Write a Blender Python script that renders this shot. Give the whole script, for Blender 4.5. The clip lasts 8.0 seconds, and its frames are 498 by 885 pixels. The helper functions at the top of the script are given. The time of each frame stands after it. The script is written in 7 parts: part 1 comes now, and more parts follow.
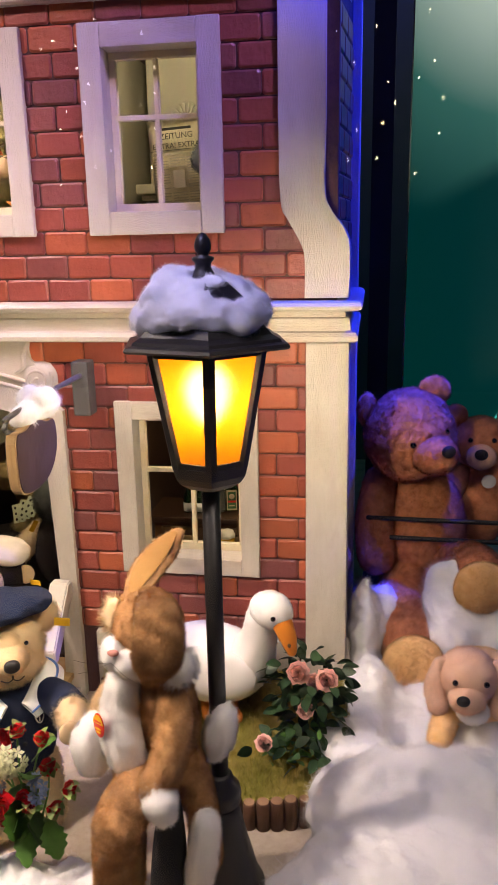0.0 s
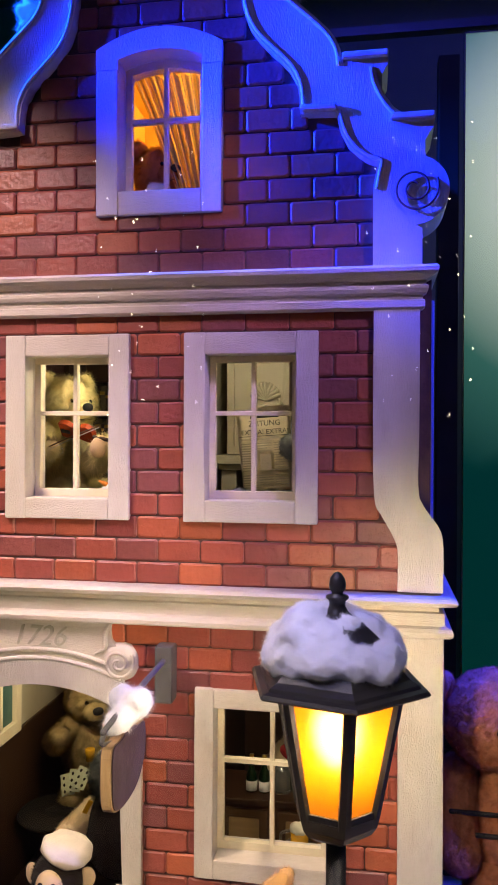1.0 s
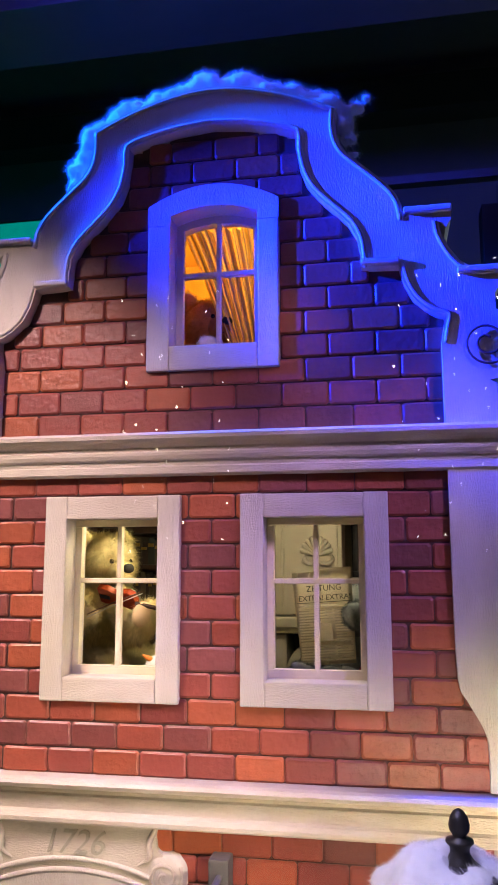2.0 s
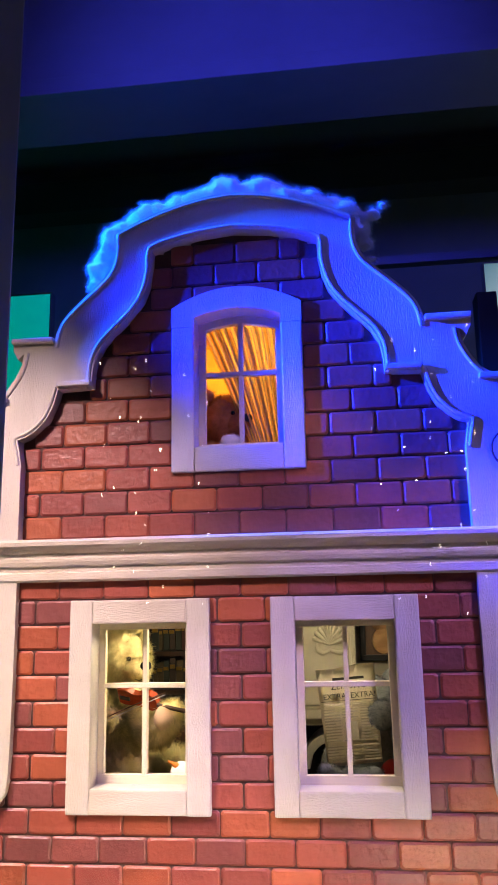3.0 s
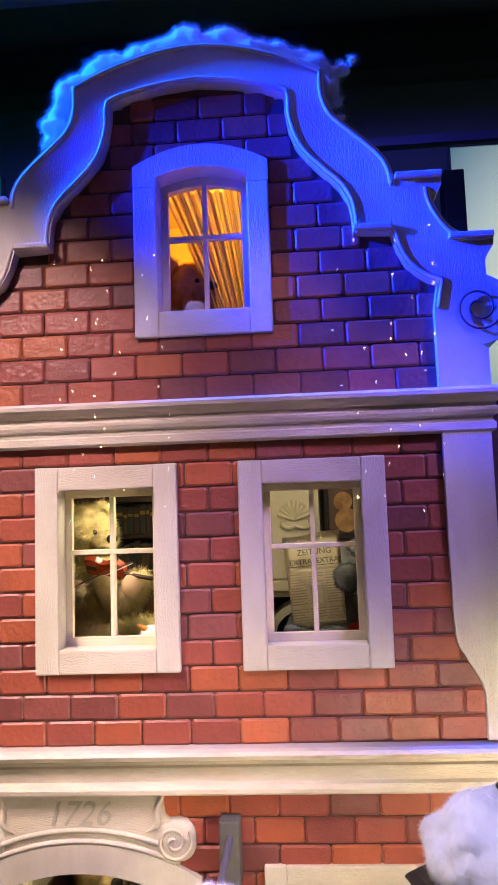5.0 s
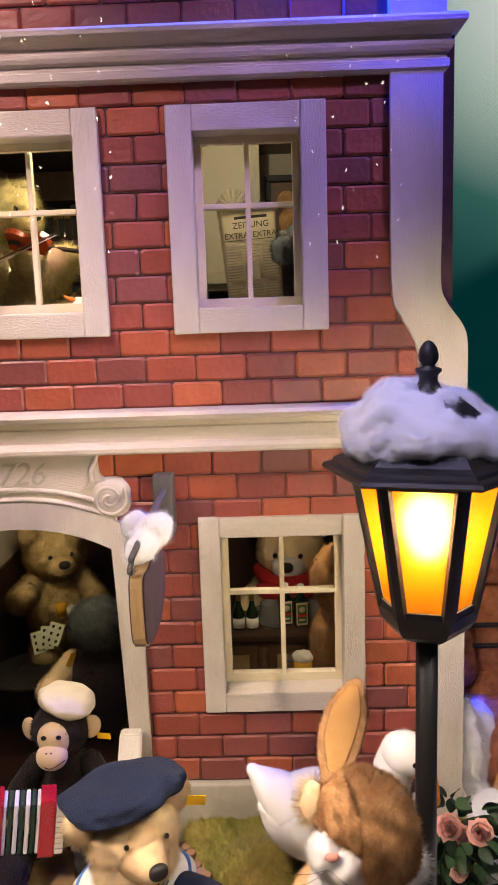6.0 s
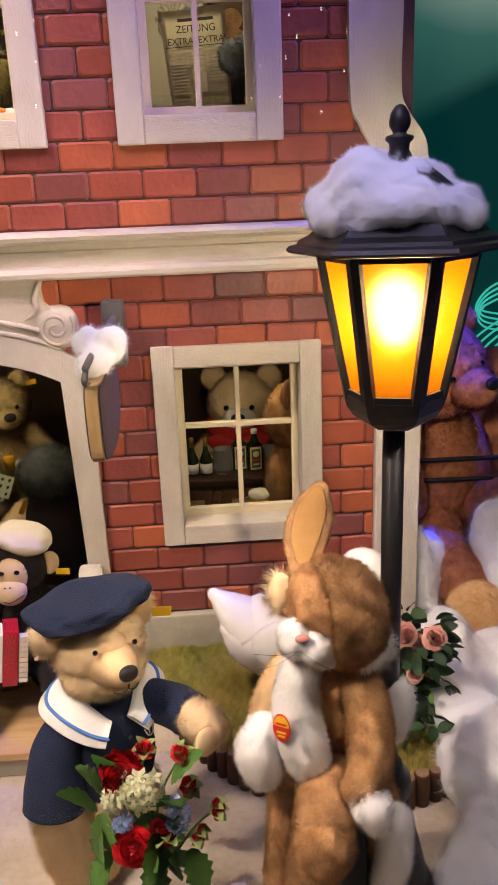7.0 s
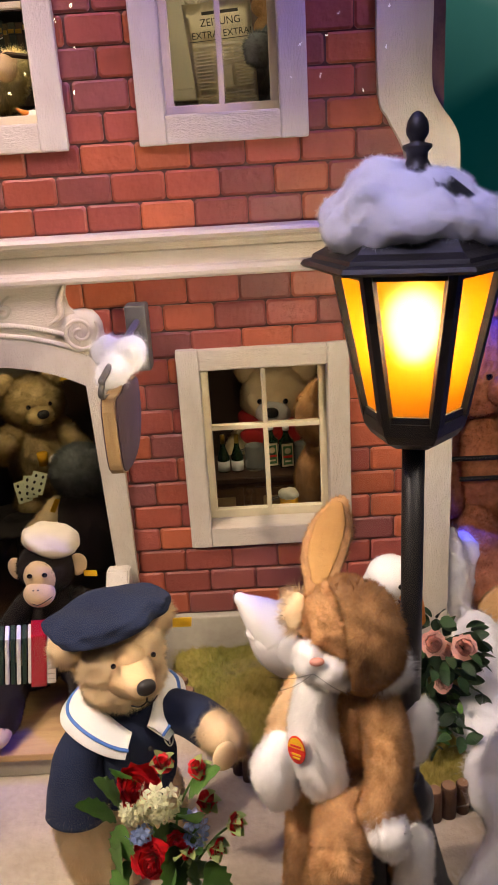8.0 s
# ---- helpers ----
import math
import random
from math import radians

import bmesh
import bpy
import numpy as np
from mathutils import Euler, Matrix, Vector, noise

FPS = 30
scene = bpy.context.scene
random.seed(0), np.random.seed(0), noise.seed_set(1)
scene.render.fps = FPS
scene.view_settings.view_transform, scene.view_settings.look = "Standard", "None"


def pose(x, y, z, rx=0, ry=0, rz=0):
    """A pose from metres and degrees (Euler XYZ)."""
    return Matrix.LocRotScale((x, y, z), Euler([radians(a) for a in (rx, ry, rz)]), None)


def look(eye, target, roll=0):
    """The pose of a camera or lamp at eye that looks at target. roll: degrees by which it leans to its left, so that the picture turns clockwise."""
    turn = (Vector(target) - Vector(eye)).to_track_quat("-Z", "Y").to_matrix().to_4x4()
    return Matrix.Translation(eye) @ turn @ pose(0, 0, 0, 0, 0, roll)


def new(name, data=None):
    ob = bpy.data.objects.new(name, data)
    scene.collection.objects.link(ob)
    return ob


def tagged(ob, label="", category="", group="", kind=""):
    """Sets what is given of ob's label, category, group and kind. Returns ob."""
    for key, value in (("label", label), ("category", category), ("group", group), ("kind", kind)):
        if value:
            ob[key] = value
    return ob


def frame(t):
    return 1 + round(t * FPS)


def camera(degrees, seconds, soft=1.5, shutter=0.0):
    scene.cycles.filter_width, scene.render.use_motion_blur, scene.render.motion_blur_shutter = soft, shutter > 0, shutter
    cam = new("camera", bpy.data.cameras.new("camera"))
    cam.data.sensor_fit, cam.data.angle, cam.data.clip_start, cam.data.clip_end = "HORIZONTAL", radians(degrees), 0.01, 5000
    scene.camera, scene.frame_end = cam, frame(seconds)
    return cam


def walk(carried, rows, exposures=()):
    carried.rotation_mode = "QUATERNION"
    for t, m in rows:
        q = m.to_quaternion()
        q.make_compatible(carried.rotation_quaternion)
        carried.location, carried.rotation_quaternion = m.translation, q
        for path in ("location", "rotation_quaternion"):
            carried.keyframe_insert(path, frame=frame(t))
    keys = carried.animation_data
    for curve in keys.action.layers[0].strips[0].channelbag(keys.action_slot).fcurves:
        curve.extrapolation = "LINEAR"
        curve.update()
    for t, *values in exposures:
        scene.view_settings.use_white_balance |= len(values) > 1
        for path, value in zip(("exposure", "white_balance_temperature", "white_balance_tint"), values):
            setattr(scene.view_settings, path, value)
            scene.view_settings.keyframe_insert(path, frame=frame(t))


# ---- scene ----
cam = camera(35.9, 8.0)
PATH = [
    (0, (-0.016, 0.031, 0.989), (-0.32, 1.942, 0.483), -1.1),
    (0.5, (-0.103, -0.004, 1.081), (-0.403, 1.959, 0.843), -0.1),
    (1, (-0.178, 0.033, 1.167), (-0.506, 2.006, 1.16), 0.3),
    (1.5, (-0.239, 0.107, 1.22), (-0.6, 2.068, 1.38), 0.1),
    (2, (-0.289, 0.134, 1.256), (-0.64, 2.079, 1.561), -0.1),
    (2.2, (-0.321, 0.128, 1.279), (-0.658, 2.069, 1.628), -0.1),
    (3.3, (-0.425, 0.076, 1.373), (-0.631, 2.019, 1.803), -1.5),
    (3.5, (-0.421, 0.074, 1.371), (-0.62, 2.014, 1.813), -1.6),
    (4, (-0.427, 0.079, 1.377), (-0.611, 2.023, 1.812), -1.7),
    (4.2, (-0.426, 0.08, 1.374), (-0.612, 2.026, 1.8), -1.8),
    (5.3, (-0.441, 0.13, 1.218), (-0.556, 2.125, 1.278), -1.8),
    (5.5, (-0.429, 0.131, 1.192), (-0.539, 2.127, 1.136), -1.7),
    (6, (-0.405, 0.176, 1.034), (-0.445, 2.148, 0.707), -1.9),
    (6.5, (-0.372, 0.22, 0.926), (-0.333, 2.151, 0.406), -2.1),
    (7, (-0.434, 0.188, 0.916), (-0.333, 2.093, 0.313), -2.3),
    (7.5, (-0.423, 0.223, 0.931), (-0.352, 2.12, 0.302), -2.9),
    (8, (-0.395, 0.218, 0.951), (-0.419, 2.108, 0.299), -3.5),
]
walk(cam, [(t, look(eye, target, roll)) for t, eye, target, roll in PATH],
     exposures=[(0, 0.05), (1.5, 0.0), (2.2, 0.15), (3.3, 0.38), (4.2, 0.38), (5.3, 0.12), (6.5, -0.12), (8, -0.15)])

# ---- world and lamps ----
world = bpy.data.worlds.new("dark_hall")
world.use_nodes = True
scene.world = world
world.node_tree.nodes["Background"].inputs[0].default_value = (0.03, 0.035, 0.11, 1)
world.node_tree.nodes["Background"].inputs[1].default_value = 0.6


def lamp(name, kind, colour, watts, m, size=0.1, cone=60, blend=0.3):
    data = bpy.data.lights.new(name, kind)
    data.color, data.energy = colour, watts
    if kind == "AREA":
        data.shape, data.size = "DISK", size
    else:
        data.shadow_soft_size = size
    if kind == "SPOT":
        data.spot_size, data.spot_blend = radians(cone), blend
    ob = new(name, data)
    ob.matrix_world = m
    return ob


WARM, BLUE = (1.0, 0.80, 0.66), (0.004, 0.016, 1.0)
# white display spots in the roof of the show-case: the key high on the left, then the wall, the toys, the right-hand side
lamp("display_spot", "SPOT", WARM, 248, look((-1.60, 0.55, 2.80), (-0.83, 1.20, 0.0)), 0.05, 49, 0.8)
lamp("display_spot", "SPOT", (1.0, 0.73, 0.70), 116, look((-1.35, 0.42, 2.35), (-1.04, 1.5, 1.34)), 0.05, 42, 0.9)
lamp("display_spot", "SPOT", WARM, 90, look((-1.15, 0.42, 1.45), (-0.54, 1.04, 0.22)), 0.05, 40, 0.8)
lamp("display_spot", "SPOT", (1.0, 0.84, 0.72), 30, look((0.28, 0.42, 1.60), (-0.36, 0.94, 0.24)), 0.05, 32, 0.8)
# pinkish fill, not a seen spot, added to brighten the middle of the gable
lamp("display_spot", "SPOT", (0.90, 0.60, 0.95), 24, look((-0.15, 0.42, 2.30), (-0.62, 1.5, 1.48)), 0.05, 28, 0.8)
lamp("display_spot", "SPOT", WARM, 34, look((0.42, 0.42, 2.40), (0.25, 1.45, 0.18)), 0.12, 34, 0.8)
# blue stage lamps: grazing the right half of the gable, its top edge, the bear's head, the side wall, the right-hand windows
lamp("blue_spot", "SPOT", BLUE, 2350, look((-1.84, 1.10, 2.26), (-0.16, 1.350, 1.77)), 0.02, 27, 0.9)
lamp("blue_spot", "SPOT", (0.002, 0.07, 1.0), 900, look((-1.75, 1.40, 2.90), (-0.70, 1.52, 2.15)), 0.03, 40, 0.5)
lamp("blue_spot", "SPOT", (0.02, 0.03, 1.0), 900, look((0.34, 1.72, 2.5), (0.07, 1.85, 0.62)), 0.03, 11, 0.6)
lamp("blue_spot", "SPOT", BLUE, 260, look((0.95, 1.58, 2.3), (-0.07, 1.72, 1.18)), 0.03, 32, 0.6)
lamp("blue_spot", "SPOT", (0.46, 0.32, 1.0), 120, look((0.50, 0.55, 2.45), (-0.40, 1.5, 1.21)), 0.03, 22, 0.9)
# ceiling wash, and an unseen fill added in front for the hall's pale light
lamp("blue_ceiling", "SPOT", (0.05, 0.06, 1.0), 135, look((-0.6, 0.7, 2.6), (-0.6, 2.6, 2.88)), 0.15, 66, 0.8)
# unseen soft blue fill from above, added to lift the dark areas
lamp("blue_ceiling", "AREA", (0.10, 0.09, 1.0), 9, look((-0.5, 0.9, 3.3), (-0.4, 1.2, 0.0)), 1.0)
lamp("hall_light", "SPOT", (1.0, 0.88, 0.88), 29, look((-0.3, -1.0, 3.4), (-0.35, 1.1, 0.30)), 0.4, 40, 1.0)
# unseen narrow cool spot, added to brighten the snow on the street lamp
lamp("cool_spot", "SPOT", (0.55, 0.52, 1.0), 74, look((-0.50, 0.42, 1.85), (-0.229, 1.0, 0.93)), 0.10, 11, 0.8)
# rooms behind the windows
lamp("attic_bulb", "POINT", (1.0, 0.66, 0.20), 5.0, pose(-0.50, 1.90, 1.98), 0.02)
lamp("library_bulb", "POINT", (1.0, 0.86, 0.55), 2.6, pose(-0.72, 1.665, 1.36), 0.02)
lamp("salon_bulb", "POINT", (1.0, 0.86, 0.58), 2.8, pose(-0.44, 1.63, 1.395), 0.015)
lamp("bar_bulb", "POINT", (1.0, 0.80, 0.48), 2.3, pose(-0.42, 1.80, 0.72), 0.02)
lamp("parlour_bulb", "POINT", (1.0, 0.82, 0.52), 3.6, pose(-0.88, 1.72, 0.74), 0.02)
# bulb in the street lamp
lamp("street_bulb", "POINT", (1.0, 0.60, 0.16), 0.5, pose(-0.226, 1.009, 0.803), 0.014)

# ---- materials ----
def mat(name, col, col2=None, rough=0.6, scale=30.0, bump=0.0, bscale=150.0, metal=0.0, rnd=0.0, island=0.0,
        sheen=0.0, spec=0.4, stretch=(1, 1, 1), bdist=0.002, emit=0.0, trans=0.0, alpha=1.0, coat=0.0, sss=0.0):
    """Principled surface: two-scale noise between two colours, relief, per-object or per-strand variation."""
    m = bpy.data.materials.new(name)
    m.use_nodes = True
    nt = m.node_tree
    N, L = nt.nodes, nt.links
    b = N["Principled BSDF"]
    b.inputs["Roughness"].default_value = rough
    b.inputs["Metallic"].default_value = metal
    b.inputs["Specular IOR Level"].default_value = spec
    b.inputs["Sheen Weight"].default_value = sheen
    b.inputs["Sheen Roughness"].default_value = 0.5
    b.inputs["Transmission Weight"].default_value = trans
    b.inputs["Coat Weight"].default_value = coat
    b.inputs["Alpha"].default_value = alpha
    if sss:
        b.inputs["Subsurface Weight"].default_value = 1.0
        b.inputs["Subsurface Radius"].default_value = (1, 1, 1)
        b.inputs["Subsurface Scale"].default_value = sss
    col2 = col2 or tuple(c * 0.75 for c in col)
    tc = N.new("ShaderNodeTexCoord")
    mp = N.new("ShaderNodeMapping")
    mp.inputs["Scale"].default_value = stretch
    L.new(tc.outputs["Object"], mp.inputs[0])
    vec = mp.outputs[0]
    if rnd:
        oi = N.new("ShaderNodeObjectInfo")
        ad = N.new("ShaderNodeVectorMath")
        ad.operation = "MULTIPLY_ADD"
        ad.inputs[1].default_value = (7, 3, 5)
        L.new(oi.outputs["Random"], ad.inputs[0])
        L.new(vec, ad.inputs[2])
        vec = ad.outputs[0]
    n1 = N.new("ShaderNodeTexNoise")
    n1.inputs["Scale"].default_value, n1.inputs["Detail"].default_value = scale, 6
    L.new(vec, n1.inputs["Vector"])
    n2 = N.new("ShaderNodeTexNoise")
    n2.inputs["Scale"].default_value, n2.inputs["Detail"].default_value = scale * 7, 4
    L.new(vec, n2.inputs["Vector"])
    mx = N.new("ShaderNodeMath")
    mx.operation = "MULTIPLY_ADD"
    mx.inputs[1].default_value = 0.45
    L.new(n2.outputs[0], mx.inputs[0])
    L.new(n1.outputs[0], mx.inputs[2])
    ramp = N.new("ShaderNodeMapRange")
    ramp.inputs[1].default_value, ramp.inputs[2].default_value = 0.45, 1.0
    L.new(mx.outputs[0], ramp.inputs[0])
    c = N.new("ShaderNodeMix")
    c.data_type = "RGBA"
    c.inputs[6].default_value, c.inputs[7].default_value = (*col, 1), (*col2, 1)
    L.new(ramp.outputs[0], c.inputs[0])
    out = c.outputs[2]
    if rnd or island:
        hs = N.new("ShaderNodeHueSaturation")
        mr = N.new("ShaderNodeMapRange")
        k = rnd or island
        mr.inputs[3].default_value, mr.inputs[4].default_value = 1 - k, 1 + k
        if rnd:
            L.new(oi.outputs["Random"], mr.inputs[0])
        else:
            L.new(N.new("ShaderNodeNewGeometry").outputs["Random Per Island"], mr.inputs[0])
        L.new(mr.outputs[0], hs.inputs["Value"])
        L.new(out, hs.inputs["Color"])
        out = hs.outputs[0]
    L.new(out, b.inputs["Base Color"])
    if emit:
        L.new(out, b.inputs["Emission Color"])
        b.inputs["Emission Strength"].default_value = emit
    if bump:
        n3 = N.new("ShaderNodeTexNoise")
        n3.inputs["Scale"].default_value, n3.inputs["Detail"].default_value = bscale, 5
        L.new(vec, n3.inputs["Vector"])
        bp = N.new("ShaderNodeBump")
        bp.inputs["Strength"].default_value, bp.inputs["Distance"].default_value = bump, bdist
        L.new(n3.outputs[0], bp.inputs["Height"])
        L.new(bp.outputs[0], b.inputs["Normal"])
    return m


def brick_mat(name, cols):
    """Painted brick: one of several reds by object, brush marks and chips."""
    m = mat(name, (0.3, 0.05, 0.04), rough=0.38, scale=30, bump=0.6, bscale=95, rnd=0.16, bdist=0.0036)
    nt = m.node_tree
    N, L = nt.nodes, nt.links
    mix = [n for n in N if n.type == "MIX"][0]
    oi = [n for n in N if n.type == "OBJECT_INFO"][0]
    rp = N.new("ShaderNodeValToRGB")
    rp.color_ramp.interpolation = "CONSTANT"
    els = rp.color_ramp.elements
    els[0].position, els[0].color = 0.0, (*cols[0], 1)
    els[1].position, els[1].color = 1.0 / len(cols), (*cols[1], 1)
    for i in range(2, len(cols)):
        e = els.new(i / len(cols))
        e.color = (*cols[i], 1)
    ml = N.new("ShaderNodeMath")
    ml.operation = "FRACT"
    m2 = N.new("ShaderNodeMath")
    m2.operation = "MULTIPLY"
    m2.inputs[1].default_value = 7.31
    L.new(oi.outputs["Random"], m2.inputs[0])
    L.new(m2.outputs[0], ml.inputs[0])
    L.new(ml.outputs[0], rp.inputs[0])
    dk = N.new("ShaderNodeVectorMath")
    dk.operation = "SCALE"
    dk.inputs[3].default_value = 0.72
    L.new(rp.outputs[0], dk.inputs[0])
    L.new(rp.outputs[0], mix.inputs[6])
    L.new(dk.outputs[0], mix.inputs[7])
    return m


BRICK = brick_mat("painted_brick", [(0.32, 0.080, 0.060), (0.41, 0.104, 0.054), (0.26, 0.077, 0.066), (0.37, 0.090, 0.057), (0.29, 0.071, 0.058), (0.235, 0.073, 0.068), (0.34, 0.084, 0.062), (0.45, 0.120, 0.056)])
MORTAR = mat("mortar", (0.13, 0.062, 0.056), (0.07, 0.034, 0.034), rough=0.9, bump=0.3)
STONE = mat("cream_painted_wood", (0.66, 0.61, 0.53), (0.55, 0.49, 0.41), rough=0.42, scale=18, bump=0.85, bscale=260, stretch=(1.6, 1.6, 0.6), bdist=0.0020)
STONE_H = mat("cream_painted_moulding", (0.66, 0.60, 0.51), (0.52, 0.45, 0.36), rough=0.42, scale=18, bump=0.85, bscale=240, stretch=(0.6, 1.6, 1.6), bdist=0.0020)
SASH = mat("ivory_sash", (0.80, 0.72, 0.52), (0.70, 0.60, 0.40), rough=0.45, scale=20, bump=0.2)
PLASTER = mat("grey_cream_plaster", (0.45, 0.42, 0.33), (0.33, 0.30, 0.23), rough=0.8, scale=12, bump=0.4, bscale=90)
IRON = mat("black_cast_iron", (0.013, 0.012, 0.012), (0.022, 0.020, 0.018), rough=0.40, scale=40, bump=0.3, bscale=220, spec=0.4)
GREYIRON = mat("grey_iron", (0.075, 0.07, 0.068), (0.13, 0.125, 0.12), rough=0.5, scale=60, bump=0.4, bscale=150)
FLOOR = mat("sand_floor", (0.54, 0.47, 0.37), (0.38, 0.31, 0.23), rough=0.9, scale=14, bump=0.8, bscale=45, bdist=0.006)
POSTM = mat("dark_blue_grey_paint", (0.12, 0.12, 0.14), (0.16, 0.16, 0.18), rough=0.5, scale=6, bump=0.1)
DARK = mat("black_wall", (0.014, 0.014, 0.016), (0.02, 0.02, 0.024), rough=0.6, scale=6, bump=0.1)
CEIL = mat("dark_ceiling", (0.075, 0.072, 0.085), (0.10, 0.095, 0.11), rough=0.7, scale=3, bump=0.15, bscale=60)
COTTON = mat("cotton_wool", (0.92, 0.92, 0.93), (0.88, 0.88, 0.90), rough=1.0, scale=12, island=0.03, bump=0.35, bscale=160, sheen=0.1, spec=0.02, bdist=0.003, sss=0.012)
GRASSM = mat("flock_grass", (0.20, 0.21, 0.035), (0.44, 0.33, 0.10), rough=0.9, scale=9, island=0.45)
BARK = mat("brown_log", (0.115, 0.05, 0.025), (0.06, 0.028, 0.014), rough=0.7, scale=50, bump=0.5, stretch=(1, 1, 0.25))
LOGTOP = mat("cut_log_end", (0.33, 0.20, 0.11), (0.24, 0.13, 0.07), rough=0.8, scale=60)
WOOD = mat("orange_plank", (0.60, 0.40, 0.18), (0.46, 0.28, 0.12), rough=0.6, scale=20, stretch=(0.5, 4, 4), bump=0.2)
DARKWOOD = mat("dark_wood", (0.055, 0.026, 0.013), (0.03, 0.014, 0.007), rough=0.4, scale=20, stretch=(3, 3, 0.4), bump=0.2)
OAK = mat("carved_oak", (0.17, 0.085, 0.035), (0.09, 0.042, 0.017), rough=0.45, scale=20, stretch=(3, 3, 0.5), bump=0.2)
CREAMWALL = mat("cream_panelling", (0.50, 0.46, 0.34), (0.42, 0.38, 0.27), rough=0.6, scale=10, bump=0.15)
YELLOW = mat("yellow_attic_wall", (0.75, 0.50, 0.10), (0.66, 0.40, 0.07), rough=0.8, scale=8)


def fur(name, a, b=None, k=0.38):
    return mat(name, a, b or tuple(c * 0.7 for c in a), rough=0.85, scale=45, island=k, sheen=0.25, spec=0.12)


F_HONEY = fur("honey_mohair", (0.88, 0.66, 0.38), (0.80, 0.57, 0.30), 0.15)
F_SAND = fur("sand_mohair", (0.90, 0.74, 0.48), (0.80, 0.62, 0.37), 0.10)
F_CREAM = fur("cream_mohair", (0.78, 0.68, 0.38), (0.58, 0.48, 0.22))
F_TAN = fur("tan_plush", (0.70, 0.43, 0.20), (0.38, 0.19, 0.072), 0.22)
F_BROWN = fur("brown_plush", (0.60, 0.35, 0.155), (0.27, 0.13, 0.050), 0.22)
F_WHITE = fur("white_plush", (0.90, 0.88, 0.85), (0.86, 0.84, 0.81), 0.04)
F_CURL = fur("cinnamon_curly_plush", (0.72, 0.31, 0.165), (0.38, 0.135, 0.062), 0.2)
F_GOLD = fur("golden_curly_plush", (0.95, 0.68, 0.36), (0.82, 0.52, 0.22), 0.12)
F_PINK = fur("apricot_plush", (0.88, 0.62, 0.46), (0.78, 0.50, 0.34), 0.08)
F_BLACK = fur("black_plush", (0.016, 0.013, 0.012), (0.03, 0.022, 0.018))
F_GREY = fur("grey_plush", (0.20, 0.215, 0.21), (0.09, 0.10, 0.10), 0.5)
F_OLIVE = fur("olive_blond_mohair", (0.58, 0.45, 0.23), (0.34, 0.25, 0.10), 0.45)
F_RUST = fur("russet_mohair", (0.50, 0.21, 0.065), (0.34, 0.13, 0.035))
SKIN = mat("beige_felt", (0.76, 0.57, 0.33), (0.66, 0.46, 0.25), rough=0.85, scale=40, bump=0.3, bscale=400, sheen=0.2)
EAROR = mat("ochre_velour", (0.54, 0.31, 0.10), (0.44, 0.24, 0.07), rough=0.85, scale=30, bump=0.25, bscale=300)
NOSE = mat("black_stitching", (0.012, 0.010, 0.010), (0.02, 0.018, 0.018), rough=0.5, bump=0.3, bscale=500)
EYE_M = mat("black_bead", (0.006, 0.005, 0.005), rough=0.06, spec=0.7)
NAVY = mat("navy_cloth", (0.012, 0.017, 0.040), (0.020, 0.028, 0.060), rough=0.9, scale=40, bump=0.4, bscale=500, sheen=0.03, spec=0.15)
WHITECLOTH = mat("white_cloth", (0.78, 0.77, 0.74), (0.70, 0.69, 0.66), rough=0.85, scale=40, bump=0.35, bscale=300)
CREAMCLOTH = mat("cream_cloth", (0.76, 0.68, 0.52), (0.66, 0.58, 0.43), rough=0.85, scale=40, bump=0.35, bscale=300)
BLUECLOTH = mat("blue_ribbon", (0.08, 0.20, 0.55), (0.05, 0.14, 0.42), rough=0.6)
TAGY = mat("yellow_ribbon", (0.85, 0.52, 0.02), (0.75, 0.43, 0.01), rough=0.5)
TAGR = mat("red_card", (0.72, 0.03, 0.02), (0.62, 0.02, 0.015), rough=0.35)
RED = mat("red_petal", (0.80, 0.014, 0.026), (0.66, 0.008, 0.016), rough=0.5, island=0.2)
SALMON = mat("salmon_petal", (0.96, 0.50, 0.42), (0.96, 0.60, 0.50), rough=0.6, island=0.12, sheen=0.1)
WHITEPETAL = mat("cream_petal", (0.86, 0.85, 0.62), (0.76, 0.75, 0.45), rough=0.55, island=0.12)
BLUEPETAL = mat("pale_blue_petal", (0.42, 0.52, 0.75), (0.30, 0.40, 0.66), rough=0.55, island=0.15)
LEAF = mat("green_leaf", (0.16, 0.33, 0.07), (0.09, 0.22, 0.042), rough=0.45, scale=60, island=0.35, bump=0.4, bscale=200)
SEPAL = mat("pale_green_sepal", (0.36, 0.45, 0.16), (0.26, 0.34, 0.10), rough=0.5, island=0.2)
DLEAF = mat("dark_green_leaf", (0.055, 0.12, 0.045), (0.03, 0.07, 0.026), rough=0.45, scale=60, island=0.4)
ORANGE = mat("orange_beak", (0.75, 0.27, 0.03), (0.66, 0.20, 0.02), rough=0.5, bump=0.1)
BLACKM = mat("black_satin", (0.008, 0.008, 0.009), rough=0.5)
CHARCOAL = mat("black_velvet", (0.006, 0.006, 0.007), rough=0.9, scale=60, bump=0.3)

# ---- shape helpers ----
def part(name, bm, material, parent=None, label=""):
    """Links a bmesh, or a (verts, faces) pair, as one mesh object under a thing or under a part."""
    me = bpy.data.meshes.new(name)
    if isinstance(bm, tuple):
        me.from_pydata([tuple(v) for v in bm[0]], [], [tuple(f) for f in bm[1]])
        me.update()
    else:
        bmesh.ops.recalc_face_normals(bm, faces=bm.faces)
        bm.to_mesh(me)
        bm.free()
    me.materials.append(material)
    ob = new(name, me)
    ob.parent = parent
    if label:
        ob["label"] = label
    return ob


